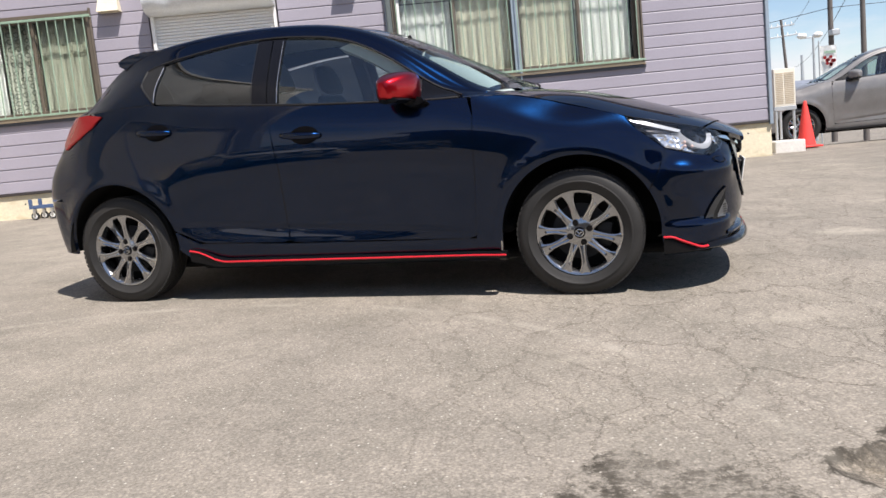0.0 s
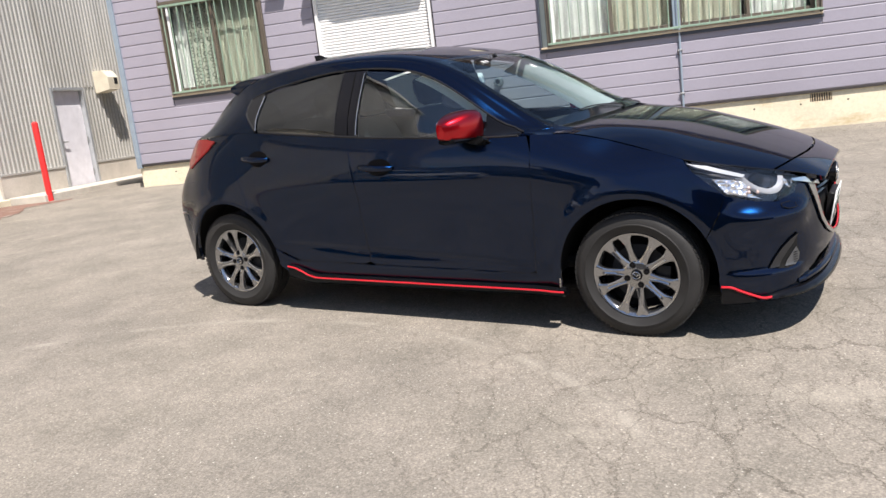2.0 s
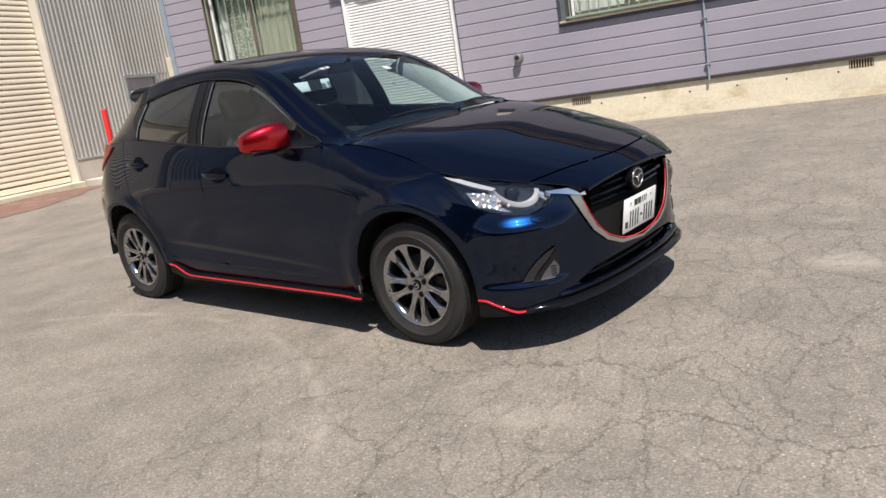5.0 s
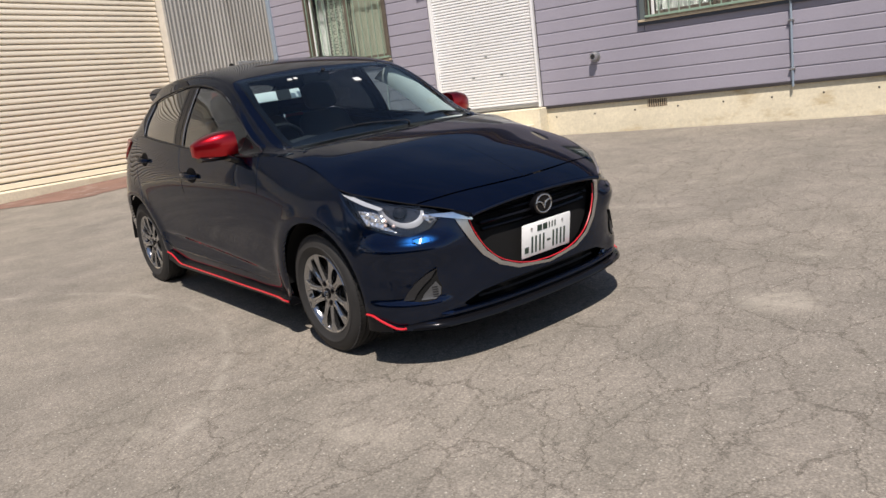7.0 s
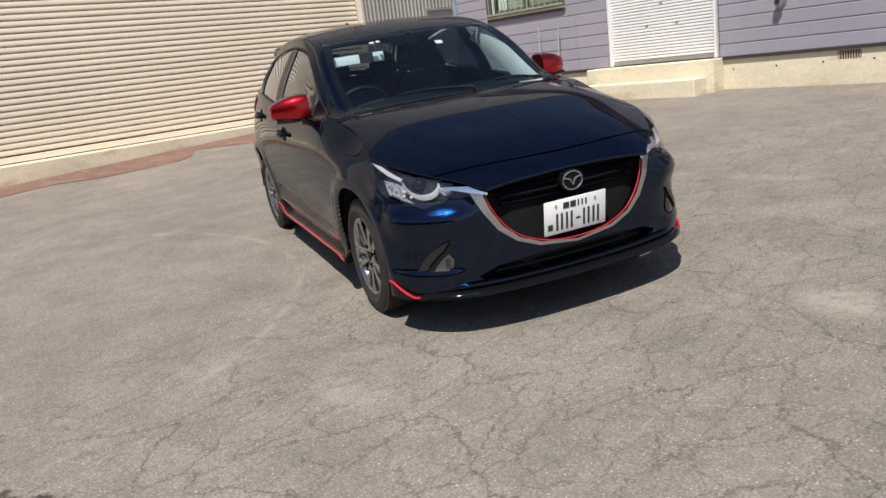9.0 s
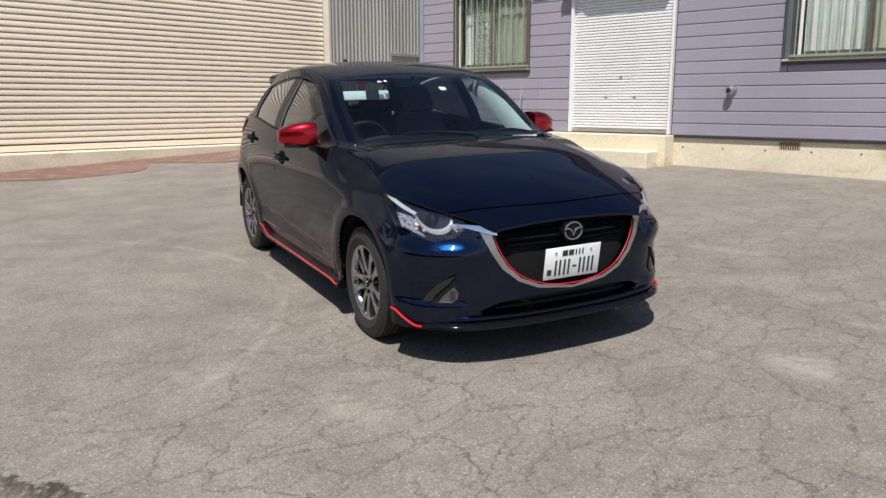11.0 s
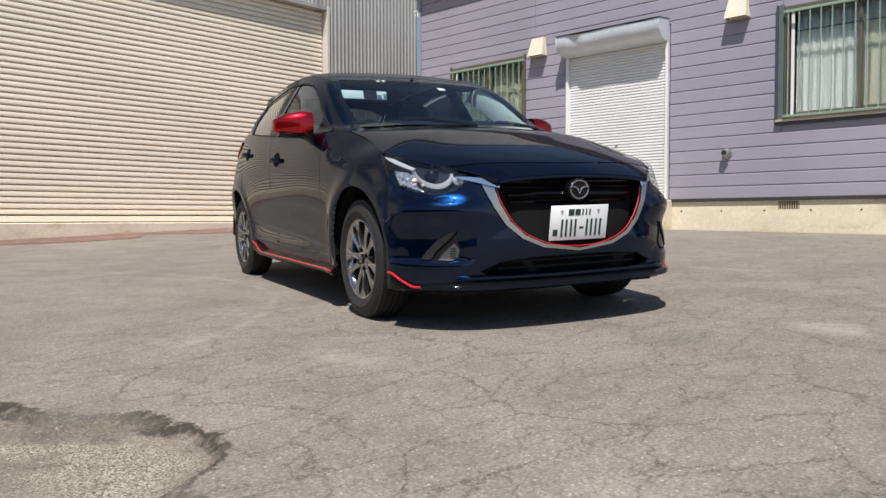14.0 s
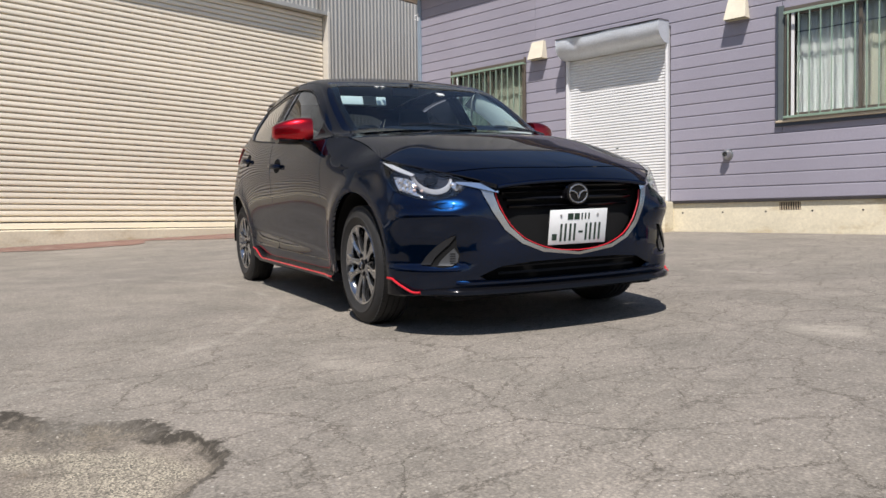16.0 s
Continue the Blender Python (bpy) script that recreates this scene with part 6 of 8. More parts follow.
    for i, ob in enumerate(pair("fog_pocket", panel_mesh("fog_pocket", LOW, on_low(fog), M_LINER, (0.03, 0.02), 0, 0.002, 0.01, curve=False))):
        wall = [("y", *p) for p in edge_line] + [("y", 0.688, 0.334), ("y", 0.674, 0.364), ("y", 0.648, 0.396), ("y", 0.616, 0.428)]
        part("pocket_wall", panel_mesh("pocket_wall", LOW, on_low(wall), M_FOGWALL, (0.02, 0.02), 0, 0.009, 0.009, curve=False)[i], None, ob)
        ins = [("y", 0.600, 0.408), ("y", 0.622, 0.388), ("y", 0.650, 0.356), ("y", 0.664, 0.330), ("y", 0.612, 0.328), ("y", 0.589, 0.346), ("y", 0.583, 0.376)]
        part("pocket_insert", panel_mesh("pocket_insert", LOW, on_low(ins), M_FOGINSERT, (0.02, 0.02), 0, 0.006, 0.006, curve=False)[i], None, ob)
        for k in range(5):
            z = 0.340 + k * 0.011
            pts = strip_on(LOW, [at_y(y, z) for y in (0.596, 0.618, 0.650 - k * 0.009)], 0.0075)
            bm = bmesh.new()
            add_tube(bm, [p if i == 0 else Vector((p.x, -p.y, p.z)) for p in pts], 0.0016, 6)
            part("rib", bm, M_LINER, ob)
    # dark liner behind the skin
    shell = [("u", 0.0, 0.16), ("y", 0.62, 0.16), ("x", 1.72, 0.20)] + arc(AF[0], AF[1], 0.41, 0, 180, 20) + [("x", 0.86, 0.17), ("x", -0.86, 0.17)] + arc(AR[0], AR[1], 0.41, 0, 180, 20) + [("x", -1.71, 0.30), ("u", end, 0.30), ("u", end, 1.07), ("x", -1.3, 1.075), ("x", -0.9, 1.06), ("x", -0.4, 1.02), ("x", 0.1, 0.98), ("x", 0.7, 0.95), ("x", 1.0, 0.95), ("x", 1.3, 0.87), ("x", 1.5, 0.80), ("y", 0.6, 0.68), ("u", 0.0, 0.66)]
    car_part("inner_shell", panel_mesh("inner_shell", LOW, on_low(shell), M_LINER, (0.08, 0.08), 0, -0.075, 0, curve=False, both=True))
    bm = bmesh.new()
    add_box(bm, (-1.45, -0.62, 0.16), (1.90, 0.62, 0.21), 0.02)
    add_box(bm, (-1.86, -0.58, 0.285), (-1.30, 0.58, 0.315), 0.01)
    add_box(bm, (1.70, -0.56, 0.185), (2.00, 0.56, 0.215), 0.01)
    add_box(bm, (-0.84, -0.74, 0.17), (0.86, 0.74, 0.22), 0.02)
    car_part("underfloor", bm, M_LINER)
    for cx in (1.29, -1.285):
        bm = bmesh.new()
        n, rings = 28, []
        for y in (-0.80, -0.50):
            rings.append([bm.verts.new((cx + 0.385 * math.cos(math.pi * i / n), y, 0.30 + 0.385 * math.sin(math.pi * i / n))) for i in range(n + 1)])
        for i in range(n):
            bm.faces.new((rings[0][i], rings[0][i + 1], rings[1][i + 1], rings[1][i]))
        bm.faces.new(rings[1])
        mirrored("wheel_liner", bm, M_LINER)


car_body()


def wheel_meshes():
    def lathe(prof, seg=56):
        bm = bmesh.new()
        rings = [[bm.verts.new((r * math.cos(2 * math.pi * i / seg), y, r * math.sin(2 * math.pi * i / seg))) for r, y in prof] for i in range(seg)]
        n = len(prof)
        for i in range(seg):
            a, b = rings[i], rings[(i + 1) % seg]
            for k in range(n - 1):
                bm.faces.new((a[k], a[k + 1], b[k + 1], b[k]))
        return bm
    out = {}
    # tyre: bead, sidewall with a lettering ring, shoulder, tread with four grooves, inner side (outer face at y = 0)
    tread = []
    for g in (0.045, 0.078, 0.108, 0.141):
        tread += [(0.3045, g - 0.005), (0.2975, g - 0.004), (0.2975, g + 0.004), (0.3045, g + 0.005)]
    prof = [(0.203, 0.022), (0.208, 0.010), (0.222, 0.003), (0.240, -0.003), (0.243, -0.0055), (0.248, -0.0055), (0.250, -0.003), (0.268, -0.001), (0.280, 0.004), (0.289, 0.010), (0.297, 0.017), (0.302, 0.026)] + tread + [(0.302, 0.160), (0.294, 0.172), (0.27, 0.184), (0.235, 0.186), (0.208, 0.176), (0.203, 0.165)]
    bm = lathe(prof, 72)
    for i in range(72):                  # shoulder blocks
        a = 2 * math.pi * (i + 0.5) / 72
        for y0, y1, r in ((0.014, 0.036, 0.2990),):
            c, s = math.cos(a), math.sin(a)
            bmesh.ops.create_cube(bm, size=1.0, matrix=Matrix.Translation((r * c, (y0 + y1) / 2, r * s)) @ Matrix.Rotation(-a, 4, "Y") @ Matrix.Diagonal((0.008, y1 - y0, 0.019, 1)))
    out["tyre"] = mesh_of("tyre", bm, M_RUBBER, True, 30)
    bm = lathe([(0.192, 0.175), (0.190, 0.10), (0.178, 0.06), (0.186, 0.022), (0.196, 0.010), (0.204, 0.008), (0.208, 0.013), (0.206, 0.020), (0.203, 0.024)], 72)
    out["barrel"] = mesh_of("barrel", bm, M_ALLOY, True, 40)
    bm = bmesh.new()
    for i in range(10):
        a = math.radians(i * 36 + (2.5 if i % 2 else -2.5))
        skew = 0.05 if i % 2 else -0.05
        rings = []
        for r, w, y, h in ((0.050, 0.024, 0.026, 0.03), (0.078, 0.0170, 0.020, 0.028), (0.110, 0.0138, 0.016, 0.026), (0.145, 0.0150, 0.012, 0.026), (0.172, 0.0215, 0.010, 0.026), (0.198, 0.037, 0.010, 0.024)):
            aa = a + skew * (r - 0.11) * 6
            c, s = math.cos(aa), math.sin(aa)
            ring = []
            for dx, dy in ((-w, h), (-w, 0.004), (-w * 0.55, -0.001), (0, 0.003), (w * 0.55, -0.001), (w, 0.004), (w, h)):
                ring.append((r * c - dx * s, y + dy, r * s + dx * c))
            rings.append(ring)
        loft(bm, rings)
    add_cyl(bm, (0, 0.060, 0), (0, 0.028, 0), 0.076, 0.070, 40)
    add_cyl(bm, (0, 0.028, 0), (0, 0.022, 0), 0.070, 0.060, 40)
    out["spokes"] = mesh_of("spokes", bm, M_ALLOY, True, 40)
    bm = lathe([(0.0, 0.013), (0.020, 0.013), (0.026, 0.016), (0.028, 0.024)], 32)
    out["centre_cap"] = mesh_of("centre_cap", bm, M_PIANO, True, 40)
    bm = bmesh.new()
    add_tube(bm, [(0.019 * math.cos(t), 0.012, 0.0165 * math.sin(t)) for t in np.linspace(0, 2 * math.pi, 24, False)], 0.0018, 6, True)
    add_tube(bm, [(-0.015, 0.012, 0.006), (-0.005, 0.012, 0.001), (0, 0.012, -0.008), (0.005, 0.012, 0.001), (0.015, 0.012, 0.006)], 0.0018, 6)
    out["cap_badge"] = mesh_of("cap_badge", bm, M_CHROME, True)
    bm = bmesh.new()
    add_cyl(bm, (0, 0.030, 0), (0, 0.013, 0), 0.0105, 0.009, 6)
    add_cyl(bm, (0, 0.026, 0), (0, 0.0205, 0), 0.0150, 0.0150, 20)
    out["lug_nut"] = mesh_of("lug_nut", bm, M_PIANO, True, 30)
    bm = lathe([(0.05, 0.075), (0.135, 0.075), (0.135, 0.085), (0.05, 0.085)], 40)
    out["brake_disc"] = mesh_of("brake_disc", bm, M_DASH, True, 30)
    bm = lathe([(0.0, 0.11), (0.185, 0.11)], 32)
    out["dust_shield"] = mesh_of("dust_shield", bm, M_LINER)
    bm = bmesh.new()
    add_box(bm, (0.075, 0.055, -0.06), (0.150, 0.10, 0.06), 0.012, 2)
    out["brake_caliper"] = mesh_of("brake_caliper", bm, M_BLACK, True)
    return out


def car_wheels():
    M = wheel_meshes()
    for x, s, turn in ((1.287, 1, 8), (-1.287, 1, 21), (1.287, -1, 30), (-1.287, -1, 3)):
        w = new("wheel", M["tyre"])
        w.parent = CAR
        w.matrix_basis = Matrix.Translation((x, -0.808 * s, 0.302)) @ (Matrix.Rotation(math.pi, 4, "Z") if s < 0 else Matrix.Identity(4)) @ Matrix.Rotation(radians(turn), 4, "Y")
        tagged(w, "black tyre on a gunmetal ten-spoke alloy wheel")
        for nm in ("barrel", "spokes", "centre_cap", "cap_badge", "brake_disc", "dust_shield", "brake_caliper"):
            new(nm, M[nm]).parent = w
        for i in range(4):
            o = new("lug_nut", M["lug_nut"])
            o.parent = w
            o.location = (0.050 * math.cos(i * math.pi / 2 + 0.5), 0, 0.050 * math.sin(i * math.pi / 2 + 0.5))


car_wheels()


def car_front():
    # grille: dark recessed panel, bars, frame, red line, emblem, plate
    opening = [("y", 0.0, 0.355), ("y", 0.20, 0.380), ("y", 0.30, 0.425), ("y", 0.37, 0.490), ("y", 0.415, 0.572), ("y", 0.435, 0.64), ("y", 0.43, 0.69), ("y", 0.0, 0.715)]
    car_part("grille_panel", panel_mesh("grille_panel", LOW, on_low(opening), M_LINER, (0.06, 0.05), 0, -0.042, 0, curve=False, both=True))
    for z, yw, l in ((0.683, 0.405, -0.012), (0.655, 0.40, -0.016), (0.622, 0.385, -0.012), (0.590, 0.37, -0.026)):
        line = [at_y(y, z) for y in (0.0, yw * 0.35, yw * 0.7, yw)]
        pts = strip_on(LOW, line, l)
        bm = bmesh.new()
        loft(bm, [[p + Vector((dx, 0, dz)) for dx, dz in ((-0.03, 0.006), (0.0, 0.008), (0.006, 0.0), (0.0, -0.008), (-0.03, -0.006))] for p in pts], True)
        both_sides(bm)
        car_part("grille_bar", bm, M_PIANO)
    blade = [("y", 0.0, 0.366), ("y", 0.19, 0.392), ("y", 0.29, 0.434), ("y", 0.36, 0.499), ("y", 0.405, 0.578), ("y", 0.425, 0.642), ("y", 0.420, 0.684), ("y", 0.46, 0.690), ("y", 0.520, 0.698), ("y", 0.545, 0.690), ("y", 0.480, 0.672), ("y", 0.466, 0.634), ("y", 0.435, 0.566), ("y", 0.382, 0.484), ("y", 0.304, 0.419), ("y", 0.198, 0.376), ("y", 0.0, 0.353)]
    car_part("grille_surround", panel_mesh("grille_surround", LOW, on_low(blade), M_SATIN, (0.03, 0.02), 0, 0.009, 0.03, curve=False, both=True), None, "satin chrome grille surround")
    wing = [("y", 0.404, 0.684), ("y", 0.46, 0.693), ("y", 0.53, 0.700), ("y", 0.572, 0.703), ("y", 0.562, 0.691), ("y", 0.53, 0.683), ("y", 0.47, 0.665), ("y", 0.406, 0.648)]
    pair("grille_wing", panel_mesh("grille_wing", LOW, on_low(wing), M_CHROME, (0.02, 0.008), 0, 0.0, 0.02, curve=False, push=lambda a, b: 0.010 + max(0.0, 0.694 - b) * 0.22), "bright chrome wing beside the headlamp")
    line = [at_y(y, z) for y, z in ((0.0, 0.374), (0.10, 0.380), (0.19, 0.399), (0.285, 0.441), (0.352, 0.504), (0.396, 0.580), (0.415, 0.642), (0.413, 0.682))]
    bm = bmesh.new()
    add_tube(bm, strip_on(LOW, line, 0.003), 0.0030, 8)
    mirrored("grille_red_line", bm, M_REDLINE)
    bm = bmesh.new()
    bmesh.ops.create_cone(bm, cap_ends=True, segments=40, radius1=0.060, radius2=0.056, depth=0.03, matrix=Matrix.Translation((2.052, 0, 0.638)) @ Matrix.Rotation(math.pi / 2, 4, "Y") @ Matrix.Diagonal((0.92, 1.12, 1, 1)))
    car_part("emblem_base", bm, M_PIANO)
    bm = bmesh.new()
    X = 2.069
    add_tube(bm, [(X, 0.050 * math.cos(t), 0.638 + 0.042 * math.sin(t)) for t in np.linspace(0, 2 * math.pi, 40, False)], 0.0036, 8, True)
    add_tube(bm, [(X, -0.044, 0.652), (X, -0.025, 0.650), (X, -0.010, 0.640), (X, 0.0, 0.616), (X, 0.010, 0.640), (X, 0.025, 0.650), (X, 0.044, 0.652)], 0.0042, 8)
    car_part("emblem", bm, M_SATIN, "plain chrome ring emblem")
    lean = Matrix.Translation((2.077, 0, 0.565)) @ Matrix.Rotation(radians(9), 4, "Y")       # hung from its top edge, foot tucked in
    def leaning(bm):
        bmesh.ops.transform(bm, matrix=lean, verts=bm.verts)
        return bm
    bm = bmesh.new()
    add_box(bm, (-0.003, -0.165, -0.165), (0.003, 0.165, 0.0), 0.004, 2)
    pl = car_part("number_plate", leaning(bm), M_PLATE, "white number plate with plain bars")
    bm = bmesh.new()
    add_box(bm, (-0.034, -0.12, -0.155), (-0.0032, 0.12, -0.015), 0.004)
    car_part("plate_holder", leaning(bm), M_BLACK)
    bars = [(-0.066, -0.034, -0.048, -0.018), (-0.028, 0.002, -0.048, -0.018), (0.012, 0.020, -0.048, -0.018), (0.032, 0.040, -0.048, -0.018), (0.052, 0.060, -0.048, -0.018), (-0.148, -0.122, -0.142, -0.112)]
    for y in (-0.104, -0.052, 0.040, 0.092):
        bars += [(y, y + 0.011, -0.148, -0.066), (y + 0.025, y + 0.036, -0.148, -0.066)]
    bars += [(0.002, 0.026, -0.112, -0.102)]
    for a, b, c, d in bars:
        bm = bmesh.new()
        add_box(bm, (0.0026, a, c), (0.0042, b, d))
        part("plate_bar", leaning(bm), M_INK, pl)
    for y in (-0.105, 0.105):
        bm = bmesh.new()
        add_cyl(bm, (0.002, y, -0.026), (0.006, y, -0.026), 0.006, seg=10)
        part("plate_screw", leaning(bm), M_STEEL, pl)
    # lower intake bars
    for z in (0.276, 0.312):
        pts = strip_on(LOW, [at_y(y, z) for y in (0.0, 0.2, 0.42)], -0.035)
        bm = bmesh.new()
        add_tube(bm, pts, 0.006, 6)
        both_sides(bm)
        car_part("intake_bar", bm, M_BLACK)
    # front lip: a shelf that follows the bumper's foot
    us = np.linspace(0.0, at_x(1.672, 0.22)[0], 70)
    P, N = LOW.both(us, np.full(len(us), 0.215))
    k = np.sign((N[:, 0]).sum())
    rings, edge = [], []
    for p, n in zip(P, N * k):
        n2 = Vector((n[0], n[1], 0)).normalized()
        x = p[0]
        side = max(0.0, min(1.0, (1.86 - x) / 0.19))
        w = 0.052 * (1 - side) + 0.006 * side
        w -= 0.034 * max(0.0, min(1.0, (-p[1] - 0.50) / 0.22)) * (1 - side)
        top = 0.222 + 0.046 * max(0.0, min(1.0, (1.83 - x) / 0.12)) ** 1.5 - 0.012 * math.exp(-((x - 1.84) / 0.04) ** 2)
        low = 0.182 + 0.010 * (1 - side)
        q = Vector((p[0], p[1], 0))
        sec = [(-0.03, top + 0.010), (w * 0.3, top + 0.006), (w * 0.85, top - 0.002), (w, top - 0.010), (w + 0.002, low + 0.008), (w - 0.008, low), (-0.08, low)]
        rings.append([q + n2 * o + Vector((0, 0, z)) for o, z in sec])
        if x < 1.86 and -p[1] > 0.5:
            edge.append(q + n2 * (w + 0.001) + Vector((0, 0, top - 0.001)))
    bm = bmesh.new()
    loft(bm, rings, True)
    both_sides(bm)
    car_part("front_lip", bm, M_PIANO, "gloss black front lip")
    bm = bmesh.new()
    add_tube(bm, edge, 0.0058, 8)
    mirrored("lip_red_line", bm, M_REDLINE)
    # upper ledge of the bumper foot
    us = np.linspace(0.0, at_y(0.60, 0.25)[0], 40)
    P, N = LOW.both(us, np.full(len(us), 0.248))
    k = np.sign((N[:, 0]).sum())
    rings = []
    for p, n in zip(P, N * k):
        n2, q = Vector((n[0], n[1], 0)).normalized(), Vector((p[0], p[1], 0))
        w = 0.018 * min(1, (0.62 + p[1]) / 0.1 + 0.15)
        rings.append([q + n2 * o + Vector((0, 0, z)) for o, z in ((-0.02, 0.262), (w * 0.5, 0.260), (w, 0.252), (w, 0.242), (-0.02, 0.236))])
    bm = bmesh.new()
    loft(bm, rings, True)
    both_sides(bm)
    car_part("bumper_ledge", bm, M_PAINT)


car_front()


def car_sides():
    # side skirt with its red line
    xs = [0.935, 0.80, 0.5, 0.1, -0.3, -0.55, -0.64, -0.69, -0.74, -0.79, -0.84, -0.89]
    tops = [0.218, 0.219, 0.220, 0.222, 0.224, 0.226, 0.228, 0.240, 0.264, 0.284, 0.294, 0.300]
    pts = smooth_line(list(zip(xs, tops)), 0.03, False)
    rings, line = [], []
    for p in pts:
        x, t = p[0], p[1]
        y = float(LOW([at_x(x, 0.26)[0]], [0.26])[0][1])
        o = 0.026
        low = 0.186 + max(0, -0.70 - x) * 0.25
        rings.append([(x, y + 0.02, t + 0.012), (x, y - o * 0.4, t + 0.008), (x, y - o, t - 0.002), (x, y - o, low + 0.012), (x, y - o + 0.014, low), (x, y + 0.06, low)])
        line.append((x, y - o - 0.002, t - 0.004))
    bm = bmesh.new()
    loft(bm, rings, True)
    mirrored("side_skirt", bm, M_PIANO, "gloss black side skirt")
    bm = bmesh.new()
    add_tube(bm, line, 0.0052, 8)
    mirrored("skirt_red_line", bm, M_REDLINE)
    # handles
    for x0, z0 in ((-0.205, 0.872), (-1.098, 0.950)):
        # flat disc on the door; its near-black colour stands in for a shaded hollow
        cup = [("x", x0 + 0.135 + 0.080 * math.cos(a), z0 - 0.006 + 0.046 * math.sin(a)) for a in np.linspace(0, 2 * math.pi, 24, False)]
        pair("handle_cup", panel_mesh("handle_cup", LOW, on_low(cup), M_CUPSHADE, (0.04, 0.03), 0, 0.0012, 0.002, curve=False))
        rings = []
        for i in range(13):
            f = i / 12
            x = x0 + 0.228 * f
            z = z0 - 0.012 * f
            y = float(LOW([at_x(x, z)[0]], [z])[0][1])
            bow = math.sin(math.pi * min(1, max(0, f))) ** 0.5
            o = 0.006 + 0.028 * bow
            h, d = 0.010 + 0.008 * bow, 0.006 + 0.010 * bow
            rings.append([(x, y - o + d * math.cos(a), z + h * math.sin(a) + 0.006 * (f - 0.5) ** 2) for a in np.linspace(0, 2 * math.pi, 14, False)])
        bm = bmesh.new()
        loft(bm, rings, True)
        mirrored("door_handle", bm, M_PAINT)
    # mirrors
    bm, cap = bmesh.new(), bmesh.new()
    def egg(bm, lo, hi, grow=0.0):
        rings = []
        for i in range(17):
            f = i / 16
            y = -0.785 - 0.210 * f
            sx = (0.100 + grow) * (1 - 0.24 * f ** 3) * math.sin(math.pi * (0.28 + 0.70 * f)) ** 0.35
            szt = (0.084 + grow) * (1 - 0.24 * f ** 1.8) * math.sin(math.pi * (0.30 + 0.66 * f)) ** 0.30
            cx, cz = 0.465 - 0.035 * f, 1.050 - 0.006 * f
            ring = []
            for k in range(lo, hi + 1):
                a = 2 * math.pi * k / 28
                c, s = math.cos(a), math.sin(a)
                e = 0.58
                ring.append((cx + sx * math.copysign(abs(c) ** e, c) * (1.0 if c > 0 else 0.72), y, cz + szt * math.copysign(abs(s) ** e, s)))
            rings.append(ring)
        loft(bm, rings, hi - lo == 27, True)
    egg(cap, 0, 27)
    for v in cap.verts:
        if v.co.z < 0.998:
            v.co.z = 0.998 + (v.co.z - 0.998) * 0.15
    mirrored("mirror_cap", cap, M_REDGLOSS, "glossy red door mirror cap", 50)
    rings = []
    for f, sx, szz in ((0, 0.085, 0.018), (0.3, 0.088, 0.022), (0.6, 0.080, 0.020), (0.85, 0.060, 0.015)):
        y = -0.79 - 0.22 * f
        rings.append([(0.465 - 0.03 * f + sx * math.cos(a) * (1 if math.cos(a) > 0 else 0.62), y, 0.993 + szz * math.sin(a)) for a in np.linspace(0, 2 * math.pi, 16, False)])
    loft(bm, rings, True)
    loft(bm, [[(0.53 + 0.055 * math.cos(a) + 0.05 * f, -0.85 + 0.10 * f, 0.985 - 0.075 * f ** 1.4 + 0.022 * math.sin(a) * (1 - 0.2 * f)) for a in np.linspace(0, 2 * math.pi, 12, False)] for f in (0, 0.25, 0.5, 0.75, 1.0)], True)
    mirrored("mirror_foot", bm, M_PIANO)
    bm = bmesh.new()
    add_box(bm, (0.398, -0.975, 1.005), (0.402, -0.80, 1.09), 0.0015)
    mirrored("mirror_glass", bm, M_CHROME)
    # white scuffed guard at the rear edge of the front arch
    bm = bmesh.new()
    add_box(bm, (0.906, -0.816, 0.230), (0.917, -0.800, 0.365), 0.003)
    mirrored("arch_guard", bm, M_SATIN)


car_sides()


